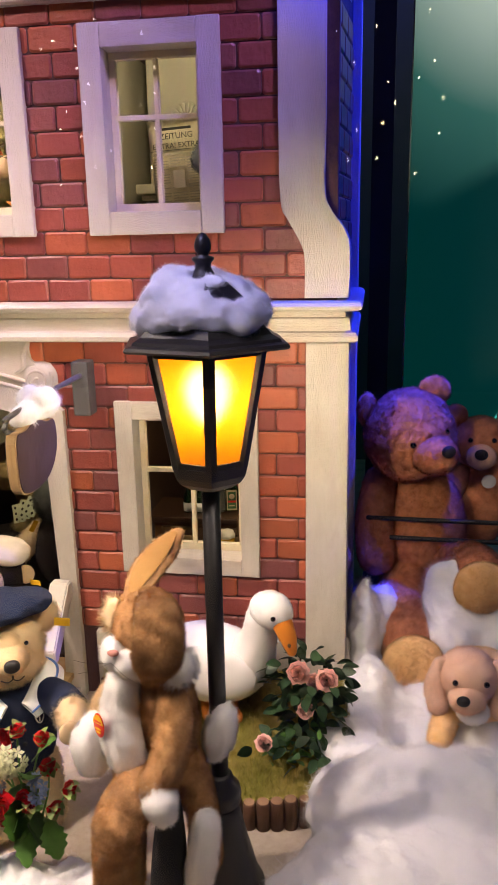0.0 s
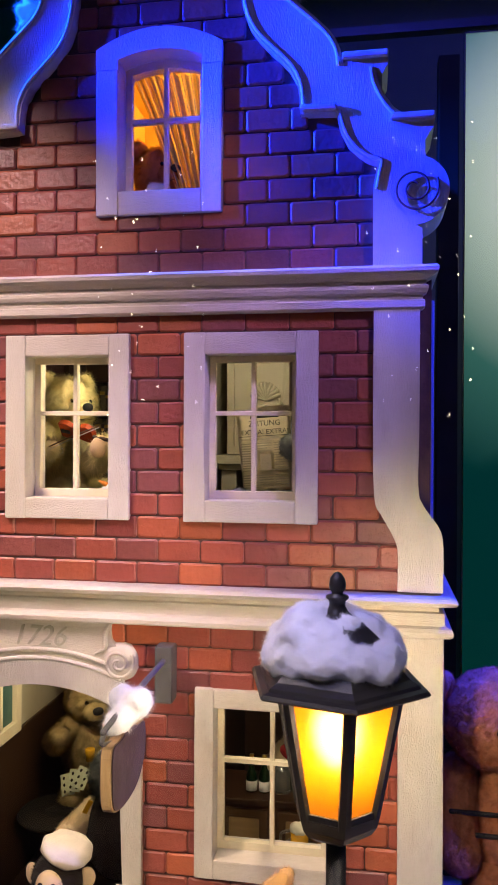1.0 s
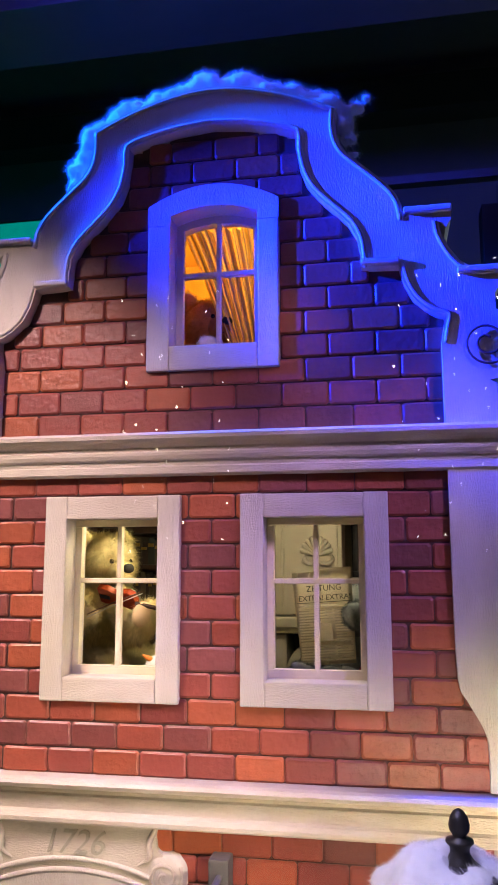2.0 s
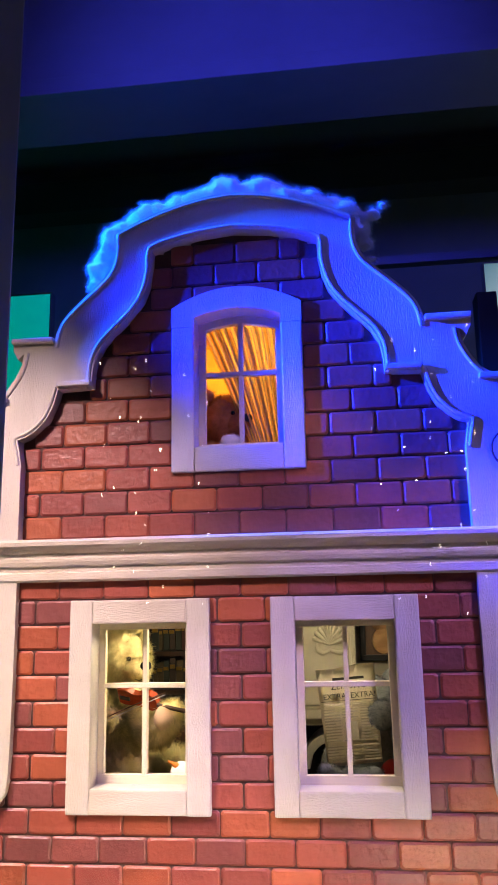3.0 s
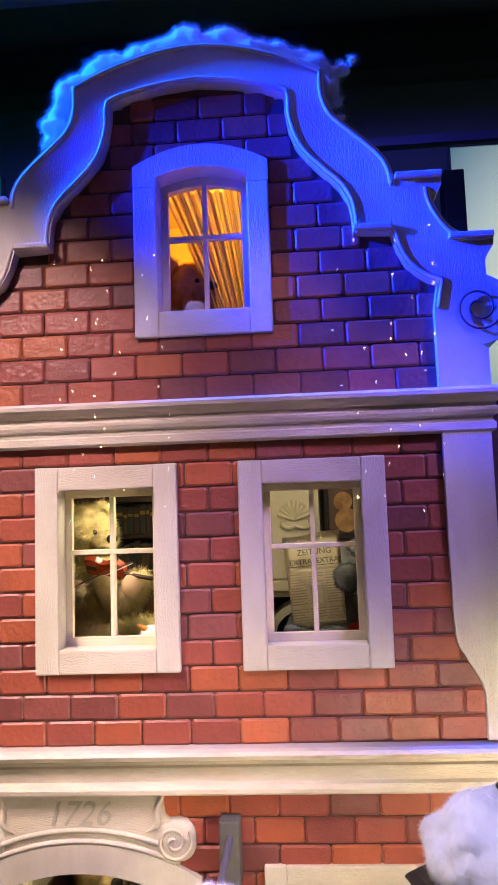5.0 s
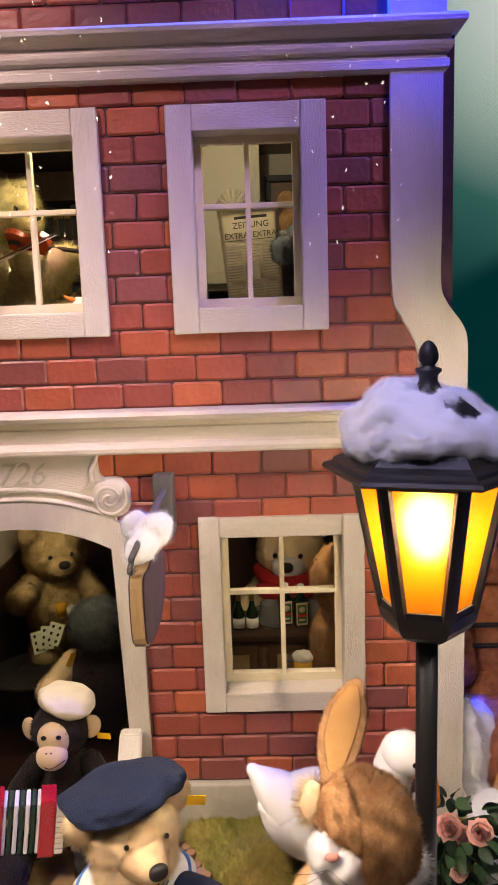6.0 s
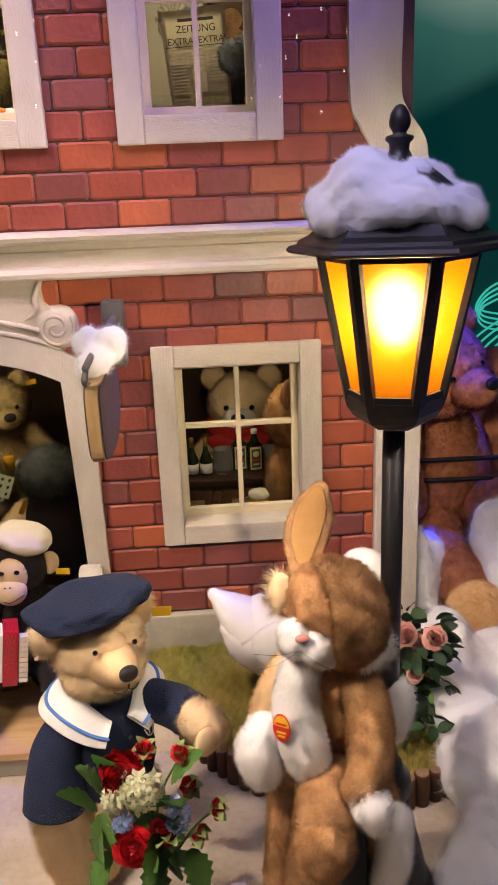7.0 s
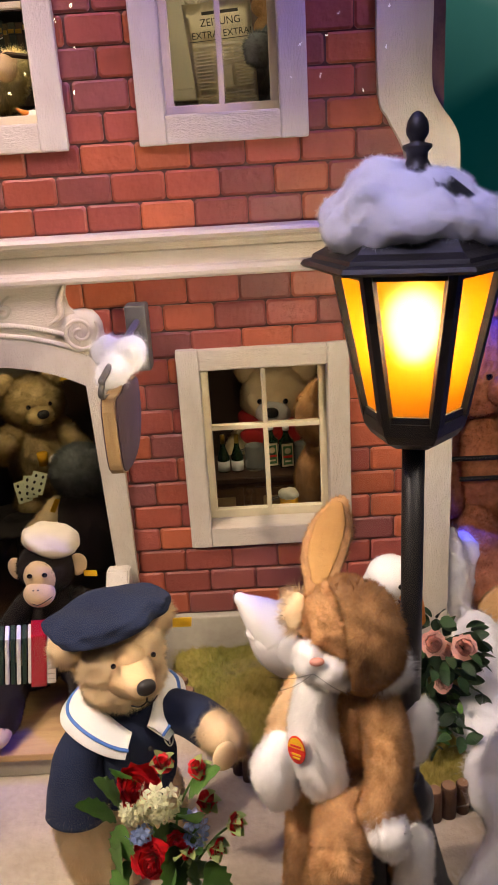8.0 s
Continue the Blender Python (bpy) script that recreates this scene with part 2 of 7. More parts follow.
def thing(name, label, category, m=None, group="", kind=""):
    ob = new(name)
    ob.empty_display_size = 0.05
    if m is not None:
        ob.matrix_world = m
    return tagged(ob, label, category, group, kind)


def smooth(ob):
    for p in ob.data.polygons:
        p.use_smooth = True
    return ob


def box(bm, x0, x1, y0, y1, z0, z1, bevel=0.0, m=None):
    ret = bmesh.ops.create_cube(bm, size=1)
    vs = ret["verts"]
    for v in vs:
        v.co = Vector(((x0 + x1) / 2 + v.co.x * (x1 - x0), (y0 + y1) / 2 + v.co.y * (y1 - y0), (z0 + z1) / 2 + v.co.z * (z1 - z0)))
    if bevel:
        es = {e for v in vs for e in v.link_edges}
        ret = bmesh.ops.bevel(bm, geom=list(es), offset=bevel, segments=2, affect="EDGES", profile=0.6)
        vs = list({v for f in ret["faces"] for v in f.verts} | {v for v in vs if v.is_valid})
    if m is not None:
        bmesh.ops.transform(bm, matrix=m, verts=vs)
    return bm


def boxes(*items, bevel=0.0):
    bm = bmesh.new()
    for it in items:
        box(bm, *it, bevel=bevel)
    return bm


def lathe(bm, prof, seg=24, at=(0, 0, 0), turn=0.0, m=None):
    """Solid of revolution about z: prof is (radius, z) from the bottom up."""
    rings = []
    for r, z in prof:
        rings.append([bm.verts.new((at[0] + r * math.cos(turn + 2 * math.pi * i / seg), at[1] + r * math.sin(turn + 2 * math.pi * i / seg), at[2] + z)) for i in range(seg)])
    for a, b in zip(rings, rings[1:]):
        for i in range(seg):
            bm.faces.new((a[i], a[(i + 1) % seg], b[(i + 1) % seg], b[i]))
    bm.faces.new(rings[0][::-1])
    bm.faces.new(rings[-1])
    if m is not None:
        bmesh.ops.transform(bm, matrix=m, verts=[v for r in rings for v in r])
    return bm


def prism(bm, pts, y0, y1, inset=0.0, depth=0.0, bevel=0.0):
    """Outline of (x, z) points pushed from y0 (front) to y1 (back); the front may have a raised inner panel."""
    front = [bm.verts.new((x, y0, z)) for x, z in pts]
    back = [bm.verts.new((x, y1, z)) for x, z in pts]
    n = len(pts)
    f = bm.faces.new(front)
    bm.faces.new(back[::-1])
    for i in range(n):
        bm.faces.new((front[(i + 1) % n], front[i], back[i], back[(i + 1) % n]))
    if bevel:
        bmesh.ops.bevel(bm, geom=list(f.edges), offset=bevel, segments=2, affect="EDGES", profile=0.5)
    elif inset:
        bm.normal_update()
        bmesh.ops.inset_region(bm, faces=[f], thickness=inset, depth=0)
        bmesh.ops.translate(bm, vec=(0, -depth, 0), verts=list(f.verts))
    return bm


def spline(pts, n):
    """Points on a smooth curve through pts."""
    pts = [Vector(p) for p in pts]
    out = []
    for i in range(len(pts) - 1):
        p0, p1, p2, p3 = pts[max(i - 1, 0)], pts[i], pts[i + 1], pts[min(i + 2, len(pts) - 1)]
        for k in range(n):
            t = k / n
            out.append(0.5 * (2 * p1 + (p2 - p0) * t + (2 * p0 - 5 * p1 + 4 * p2 - p3) * t * t + (3 * p1 - p0 - 3 * p2 + p3) * t ** 3))
    return out + [pts[-1]]


def tube(pts, radii, seg=14, n=5, cap=True, flat=1.0):
    """Round-ended limb along a smooth curve; flat squeezes it across."""
    P = spline(pts, n)
    R = [v.x for v in spline([(r, 0, 0) for r in radii], n)]
    if cap:
        a, b = (P[0] - P[1]).normalized(), (P[-1] - P[-2]).normalized()
        P = [P[0] + a * R[0] * c for c in (0.97, 0.8, 0.45)] + P + [P[-1] + b * R[-1] * c for c in (0.45, 0.8, 0.97)]
        R = [R[0] * c for c in (0.2, 0.6, 0.89)] + R + [R[-1] * c for c in (0.89, 0.6, 0.2)]
    V, F = [], []
    up = Vector((0, 0, 1))
    side = None
    for i, (p, r) in enumerate(zip(P, R)):
        d = (P[min(i + 1, len(P) - 1)] - P[max(i - 1, 0)]).normalized()
        if side is None:
            side = d.cross(up if abs(d.z) < 0.9 else Vector((0, 1, 0))).normalized()
        side = (side - d * side.dot(d)).normalized()
        other = d.cross(side)
        for k in range(seg):
            a = 2 * math.pi * k / seg
            V.append(p + side * (r * math.cos(a)) + other * (r * math.sin(a) * flat))
    for i in range(len(P) - 1):
        for k in range(seg):
            F.append((i * seg + k, i * seg + (k + 1) % seg, (i + 1) * seg + (k + 1) % seg, (i + 1) * seg + k))
    F.append(tuple(range(seg))[::-1])
    F.append(tuple((len(P) - 1) * seg + k for k in range(seg)))
    return V, F


def sphere_data(sub):
    bm = bmesh.new()
    bmesh.ops.create_icosphere(bm, subdivisions=sub, radius=1)
    bm.verts.index_update()
    d = ([v.co.copy() for v in bm.verts], [tuple(v.index for v in f.verts) for f in bm.faces])
    bm.free()
    return d


BALL = {s: sphere_data(s) for s in (1, 2, 3, 4, 5)}


def ell(c, r, rot=(0, 0, 0), sub=3, lump=0.0, freq=3.0, seed=0.0, power=1.0, octaves=4):
    """Ellipsoid with soft lumps; power under 1 makes it boxier."""
    r = (r, r, r) if isinstance(r, (int, float)) else r
    m = pose(*c, *rot)
    V = []
    for v in BALL[sub][0]:
        w = v.copy()
        if power != 1.0:
            w = Vector([math.copysign(abs(q) ** power, q) for q in w])
        if lump:
            w *= 1 + lump * noise.fractal(v * freq + Vector((seed, seed * 2.3, -seed)), 1.0 if octaves < 4 else 0.6, 2.0, octaves)
        V.append(m @ Vector((w.x * r[0], w.y * r[1], w.z * r[2])))
    return V, list(BALL[sub][1])


def join(*geos):
    V, F = [], []
    for v, f in geos:
        k = len(V)
        V += v
        F += [tuple(i + k for i in q) for q in f]
    return V, F


RNG = np.random.default_rng(7)
STRAND = {}


def strand_mat(m):
    """The same pile for single strands: thin, so light also passes through."""
    if m.name not in STRAND:
        c = m.copy()
        nt = c.node_tree
        b = nt.nodes["Principled BSDF"]
        df, tr, ad = (nt.nodes.new("ShaderNode" + k) for k in ("BsdfDiffuse", "BsdfTranslucent", "AddShader"))
        for node, k in ((df, 0.80), (tr, 0.34)):
            sc = nt.nodes.new("ShaderNodeVectorMath")
            sc.operation = "SCALE"
            sc.inputs[3].default_value = k
            nt.links.new(b.inputs["Base Color"].links[0].from_socket, sc.inputs[0])
            nt.links.new(sc.outputs[0], node.inputs[0])
        nt.links.new(df.outputs[0], ad.inputs[0])
        nt.links.new(tr.outputs[0], ad.inputs[1])
        nt.links.new(ad.outputs[0], nt.nodes["Material Output"].inputs[0])
        STRAND[m.name] = c
    return STRAND[m.name]


def furred(name, geo, material, parent, length=0.008, per_cm2=14, width=0.0009, comb=(0, 0, -1), lean=0.9, wild=0.40, label="", rough_n=0.20, clump=None, nap=0.55):
    """A stuffed part: its skin and the pile on it, one tapered strand at a time."""
    length, per_cm2, width = length * 0.62, per_cm2 * 1.8, width * 0.8
    V = np.array([tuple(v) for v in geo[0]], dtype=float)
    T = []
    for f in geo[1]:
        for k in range(1, len(f) - 1):
            T.append((f[0], f[k], f[k + 1]))
    T = np.array(T)
    a, b, c = V[T[:, 0]], V[T[:, 1]], V[T[:, 2]]
    fn = np.cross(b - a, c - a)
    area = np.linalg.norm(fn, axis=1) / 2
    vn = np.zeros_like(V)
    for k in range(3):
        np.add.at(vn, T[:, k], fn)
    vn /= np.linalg.norm(vn, axis=1, keepdims=True) + 1e-12
    if np.sum(np.einsum("ij,ij->i", a - V.mean(axis=0), fn)) < 0:
        vn = -vn
    n = int(area.sum() * 1e4 * per_cm2)
    idx = RNG.choice(len(T), n, p=area / area.sum())
    u, v = RNG.random(n), RNG.random(n)
    flip = u + v > 1
    u[flip], v[flip] = 1 - u[flip], 1 - v[flip]
    w = 1 - u - v
    P = w[:, None] * a[idx] + u[:, None] * b[idx] + v[:, None] * c[idx]
    N = w[:, None] * vn[T[idx, 0]] + u[:, None] * vn[T[idx, 1]] + v[:, None] * vn[T[idx, 2]]
    N /= np.linalg.norm(N, axis=1, keepdims=True) + 1e-12
    C = np.tile(np.array(comb, float), (n, 1)) + RNG.normal(0, wild, (n, 3))
    K = 260.0 if clump is None else clump
    swirl = np.sin(P[:, [1, 2, 0]] * K + 2.1 * np.sin(P[:, [2, 0, 1]] * K * 0.63 + 1.7) + 2.6 * np.sin(P * K * 0.41 + 0.9) + 1.8 * np.sin((P[:, [1, 2, 0]] - P[:, [2, 0, 1]]) * K * 0.31 + 2.3) + np.array([0.3, 1.9, 4.1]))
    fine = np.sin(P[:, [2, 0, 1]] * K * 4.3 + 2.2 * np.sin(P[:, [1, 2, 0]] * K * 2.9 + 0.7) + 1.9 * np.sin(P * K * 1.7 + 2.4) + np.array([2.0, 0.6, 3.3]))
    C += swirl + 0.8 * fine
    C -= N * np.einsum("ij,ij->i", C, N)[:, None]
    C /= np.linalg.norm(C, axis=1, keepdims=True) + 1e-9
    D = N * 0.8 + C * (lean * (0.25 + 1.3 * RNG.random(n)))[:, None]
    D /= np.linalg.norm(D, axis=1, keepdims=True)
    S = np.cross(D, N)
    S /= np.linalg.norm(S, axis=1, keepdims=True) + 1e-9
    tuft = 0.5 + 0.5 * np.sin(P[:, 0] * K * 1.7 + 3 * swirl[:, 1]) * np.sin(P[:, 1] * K * 1.5 + 2) * np.sin(P[:, 2] * K * 1.6 + 2 * swirl[:, 0])
    ln = length * ((0.50 + 0.7 * RNG.random(n)) * (0.75 + 0.6 * tuft))[:, None]
    A, B, E = P - S * width / 2 - N * 0.0004, P + S * width / 2 - N * 0.0004, P + D * ln
    X = np.empty((3 * n, 3))
    g = np.cross(B - A, E - A)
    back = np.einsum("ij,ij->i", g, N) < 0
    A[back], B[back] = B[back].copy(), A[back].copy()
    X[0::3], X[1::3], X[2::3] = A, B, E
    nv, nt = len(V), len(T)
    allv = np.vstack([V, X])
    loops = np.concatenate([T.ravel(), np.arange(3 * n) + nv]).astype(np.int32)
    me = bpy.data.meshes.new(name)
    me.vertices.add(len(allv))
    me.vertices.foreach_set("co", allv.ravel())
    me.loops.add(len(loops))
    me.loops.foreach_set("vertex_index", loops)
    me.polygons.add(nt + n)
    me.polygons.foreach_set("loop_start", np.arange(0, len(loops), 3, dtype=np.int32))
    me.update(calc_edges=True)
    me.polygons.foreach_set("use_smooth", np.ones(nt + n, dtype=bool))
    me.normals_split_custom_set_from_vertices(np.vstack([vn, np.repeat(N + RNG.normal(0, rough_n, (n, 3)) + nap * C, 3, axis=0)]).tolist())
    me.materials.append(material)
    me.materials.append(strand_mat(material))
    me.polygons.foreach_set("material_index", np.concatenate([np.zeros(nt), np.ones(n)]).astype(np.int32))
    ob = new(name, me)
    ob.parent = parent
    if label:
        ob["label"] = label
    return ob


def soft(name, geo, material, parent=None, label=""):
    return smooth(part(name, geo, material, parent, label))


def strip_text(words, size, m, material, parent, depth=0.0008, name="lettering", slant=0.0):
    """Raised lettering as a mesh."""
    cu = bpy.data.curves.new(name, "FONT")
    cu.body, cu.size, cu.extrude, cu.align_x, cu.resolution_u = words, size, depth, "CENTER", 3
    cu.shear = slant
    tmp = bpy.data.objects.new(name, cu)
    scene.collection.objects.link(tmp)
    me = bpy.data.meshes.new_from_object(tmp.evaluated_get(bpy.context.evaluated_depsgraph_get()))
    bpy.data.objects.remove(tmp)
    me.materials.clear()
    me.materials.append(material)
    ob = new(name, me)
    ob.parent = parent
    ob.matrix_local = m
    return ob


def blob(parts, grain=0.006, soft_by=0.012, seed=0.0):
    """Soft heap: ellipsoids (centre, radii) melted into one skin, with fluffy lumps at three scales."""
    data = bpy.data.metaballs.new("heap")
    data.resolution = data.render_resolution = grain
    for c, r in parts:
        e = data.elements.new(type="ELLIPSOID")
        e.co, e.radius, e.stiffness = c, 1.0 / 0.575, 2.0
        e.size_x, e.size_y, e.size_z = r
        k = max(r)
        e.radius = k / 0.575
        e.size_x, e.size_y, e.size_z = (q / k for q in r)
    tmp = bpy.data.objects.new("heap", data)
    scene.collection.objects.link(tmp)
    bpy.context.view_layer.update()
    me = bpy.data.meshes.new_from_object(tmp.evaluated_get(bpy.context.evaluated_depsgraph_get()))
    bpy.data.objects.remove(tmp)
    V = [v.co.copy() for v in me.vertices]
    N = [v.normal.copy() for v in me.vertices]
    F = [tuple(p.vertices) for p in me.polygons]
    bpy.data.meshes.remove(me)
    out = []
    for v, n in zip(V, N):
        q = v + Vector((seed, -seed, seed * 0.7))
        d = 0.55 * noise.noise(q * 22) + 0.32 * noise.noise(q * 55) + 0.16 * noise.noise(q * 130)
        out.append(v + n * (soft_by * d))
    return out, F

# ---- hall: floor, ceiling, dark walls, lit panels ----
CX, YW = -0.608, 1.51          # axis of the house, face of the brickwork

floor = tagged(part("floor", boxes((-3.0, 2.6, -4.6, 3.6, -0.06, 0.0)), FLOOR), "sand-coloured painted floor of the display", "floor", kind="structure")
ceiling = tagged(part("ceiling", boxes((-3.0, 2.6, -4.6, 3.6, 3.55, 3.65)), CEIL), "dark grey ceiling of the hall", "ceiling", kind="structure")
for nm, b in (("wall_north", (-3.0, 2.6, 3.5, 3.6, 0.0, 3.55)), ("wall_west", (-3.1, -3.0, -4.6, 3.6, 0.0, 3.55)),
              ("wall_east", (2.6, 2.7, -4.6, 3.6, 0.0, 3.55)), ("wall_south", (-3.0, 2.6, -4.7, -4.6, 0.0, 3.55))):
    tagged(part(nm, boxes(b), CEIL if nm == "wall_north" else DARK), "dark matt wall of the hall", "wall", kind="structure")
tagged(part("ceiling_beam", boxes((-3.0, 2.6, 2.0, 2.22, 2.885, 3.55), (-3.0, 2.6, 1.985, 2.24, 2.832, 2.884), bevel=0.004), CEIL), "dark grey ceiling beam with a lip", "beam", kind="structure")
tagged(part("ceiling_beam", boxes((-3.0, 2.6, 3.36, 3.5, 3.24, 3.40), bevel=0.004), DARK), "black beam along the rear wall", "beam", kind="structure")
tagged(part("panel_rail", boxes((-0.34, 2.6, 2.62, 2.66, 2.515, 2.545), bevel=0.002), CEIL), "dark rail above the backlit panel", "rail", kind="structure")


def panel_mat():
    m = bpy.data.materials.new("backlit_print")
    m.use_nodes = True
    N, L = m.node_tree.nodes, m.node_tree.links
    b = N["Principled BSDF"]
    # uneven backlight painted as a radial ramp, into base colour and emission
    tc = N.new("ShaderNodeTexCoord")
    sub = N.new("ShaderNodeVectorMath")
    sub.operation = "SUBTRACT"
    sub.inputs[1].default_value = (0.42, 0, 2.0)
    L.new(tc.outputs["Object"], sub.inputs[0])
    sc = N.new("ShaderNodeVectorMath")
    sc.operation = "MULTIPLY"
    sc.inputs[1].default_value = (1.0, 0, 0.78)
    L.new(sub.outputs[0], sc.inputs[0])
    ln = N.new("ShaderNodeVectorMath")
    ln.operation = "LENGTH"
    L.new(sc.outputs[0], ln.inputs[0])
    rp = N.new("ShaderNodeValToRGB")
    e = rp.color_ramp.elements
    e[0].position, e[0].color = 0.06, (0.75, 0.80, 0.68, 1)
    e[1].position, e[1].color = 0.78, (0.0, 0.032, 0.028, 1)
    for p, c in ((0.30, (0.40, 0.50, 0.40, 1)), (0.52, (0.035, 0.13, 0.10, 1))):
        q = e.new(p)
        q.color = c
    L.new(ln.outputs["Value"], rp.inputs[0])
    # printed dark hill with a soft rim, over the glow
    hs = N.new("ShaderNodeVectorMath")
    hs.operation = "SUBTRACT"
    hs.inputs[1].default_value = (0.95, 2.60, -0.06)
    L.new(tc.outputs["Object"], hs.inputs[0])
    hl = N.new("ShaderNodeVectorMath")
    hl.operation = "LENGTH"
    L.new(hs.outputs[0], hl.inputs[0])
    hr = N.new("ShaderNodeMapRange")
    hr.inputs[1].default_value, hr.inputs[2].default_value = 1.355, 1.42
    L.new(hl.outputs["Value"], hr.inputs[0])
    hm = N.new("ShaderNodeMix")
    hm.data_type = "RGBA"
    hm.inputs[6].default_value = (0.0, 0.030, 0.026, 1)
    L.new(hr.outputs[0], hm.inputs[0])
    L.new(rp.outputs[0], hm.inputs[7])
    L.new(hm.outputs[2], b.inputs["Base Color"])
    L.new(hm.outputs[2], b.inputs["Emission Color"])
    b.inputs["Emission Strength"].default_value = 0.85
    b.inputs["Roughness"].default_value = 0.6
    return m


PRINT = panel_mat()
STEEL = mat("bright_edge", (0.7, 0.72, 0.70), rough=0.25, metal=1.0)
TEALGLOW = mat("teal_print", (0.0, 0.35, 0.24), (0.0, 0.28, 0.2), rough=0.4, emit=0.7)
for x0, x1 in ((0.098, 1.9), (-2.9, -1.43)):
    pn = thing("light_panel", "large backlit print fading from pale grey to dark green", "display panel", group="backlit panels", kind="structure")
    if x0 > 0:
        pn_right = pn
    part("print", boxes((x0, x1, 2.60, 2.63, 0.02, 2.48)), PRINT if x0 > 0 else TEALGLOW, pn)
    part("edge_strip", boxes((x0 - 0.004, x0, 2.594, 2.635, 0.02, 2.486), (x1, x1 + 0.004, 2.594, 2.635, 0.02, 2.486), (x0, x1, 2.594, 2.635, 2.48, 2.486)), STEEL, pn)

# teal ribbons of light printed on the panel
NEON = mat("teal_light_line", (0.05, 0.55, 0.42), (0.05, 0.5, 0.4), emit=0.9)
for k in range(4):
    o = 0.016 * k
    soft("light_ribbon", tube([(0.40 + o, 2.590, 0.20 - o * 0.6), (0.46 + o, 2.590, 0.30 - o * 0.6), (0.56 + o, 2.590, 0.37 - o * 0.6)], [0.0035] * 3, 6, 6), NEON, pn_right)
    soft("light_ribbon", tube([(0.39 + o, 2.590, 0.40 - o), (0.44 + o, 2.590, 0.47 - o), (0.53 + o, 2.590, 0.53 - o * 0.7)], [0.0035] * 3, 6, 6), NEON, pn_right)
    soft("light_ribbon", tube([(0.56, 2.590, 0.66 - o), (0.47, 2.590, 0.62 - o), (0.43 + o * 0.5, 2.590, 0.56), (0.46, 2.590, 0.50 + o), (0.56, 2.590, 0.48 + o)], [0.0035] * 5, 6, 6), NEON, pn_right)
    soft("light_ribbon", tube([(0.235 + o, 2.590, 0.16 - o * 0.4), (0.275 + o, 2.590, 0.215 - o * 0.4), (0.33 + o, 2.590, 0.25 - o * 0.4)], [0.0035] * 3, 6, 6), NEON, pn_right)

# black post of the show-case glass, close to the viewer
tagged(part("glass_post", boxes((-0.66, -0.5255, 0.285, 0.325, 0.0, 3.3), bevel=0.004), POSTM), "dark upright of the show-case front", "post", kind="structure")
tagged(part("black_post", boxes((-0.02, 0.035, 2.15, 2.22, 0.0, 2.2), bevel=0.003), DARK), "black metal post behind the house", "post", kind="structure")

# glass front of the show-case, and the strings of tiny lights that it mirrors from the hall behind the viewer
def pane_mat():
    m = bpy.data.materials.new("clear_pane")
    m.use_nodes = True
    N, L = m.node_tree.nodes, m.node_tree.links
    tp, gl, mx = (N.new("ShaderNode" + k) for k in ("BsdfTransparent", "BsdfGlossy", "MixShader"))
    gl.inputs["Roughness"].default_value = 0.0
    mx.inputs[0].default_value = 0.03
    L.new(tp.outputs[0], mx.inputs[1])
    L.new(gl.outputs[0], mx.inputs[2])
    L.new(mx.outputs[0], N["Material Output"].inputs[0])
    return m


for x0, x1 in ((-0.524, 2.6), (-3.0, -0.662)):
    pane = tagged(part("glass_front", boxes((x0, x1, 0.300, 0.306, 0.0, 3.3)), pane_mat()), "clear glass front of the show-case", "glass pane", kind="structure")
    pane.visible_shadow = False
TINY = mat("tiny_warm_light", (1.0, 0.80, 0.45), (1.0, 0.76, 0.40), emit=45)
CABLE = mat("dark_thin_cable", (0.02, 0.02, 0.02), rough=0.6)
fl = random.Random(21)
for x, n in ((-1.70, 9), (-1.48, 14), (-1.22, 11), (-0.16, 8), (0.06, 11), (0.27, 12)):
    st = thing("light_string", "hanging string of tiny warm fairy lights", "fairy lights", group="fairy lights in the hall")
    soft("cable", tube([(x, -3.6, 3.55), (x + 0.02, -3.6, 2.4), (x - 0.01, -3.6, 1.2)], [0.002] * 3, 6, 4), CABLE, st)
    for k in range(n):
        soft("light_bead", ell((x + fl.uniform(-0.09, 0.09), -3.6 + fl.uniform(-0.05, 0.05), 2.85 - 1.55 * (k + fl.random()) / n), (0.0065, 0.0065, 0.010), sub=1), TINY, st)

# ---- the house ----
house = thing("toy_house", "red brick toy house with cream gable, windows and arched door", "toy house")


def merlon(z):
    """Half width of the gable's brickwork at the height z."""
    prof = [(1.486, 0.435), (1.66, 0.435), (1.70, 0.42), (1.745, 0.38), (1.787, 0.355), (1.79, 0.30), (1.86, 0.285), (1.90, 0.25), (1.945, 0.215), (1.98, 0.185), (2.03, 0.172), (2.065, 0.172), (2.085, 0.12), (2.105, 0.0)]
    for (za, wa), (zb, wb) in zip(prof, prof[1:]):
        if za <= z <= zb:
            return wa + (wb - wa) * (z - za) / max(zb - za, 1e-6)
    return 0.0 if z > 2.1 else 0.435


ARCH_C, ARCH_R = (-0.848, 0.318), 0.352          # door arch: centre and radius


def arch_z(x, c=ARCH_C, r=ARCH_R):
    return c[1] + math.sqrt(max(r * r - (x - c[0]) ** 2, 0))


def attic_z(x, drop=0.0):
    return 1.981 - drop - 0.038 * ((x + 0.606) / 0.128) ** 2


WINDOWS = [(-0.927, -0.664, 1.005, 1.377), (-0.553, -0.289, 1.005, 1.377), (-0.528, -0.232, 0.307, 0.680)]
FW = 0.043                                        # width of the window boards


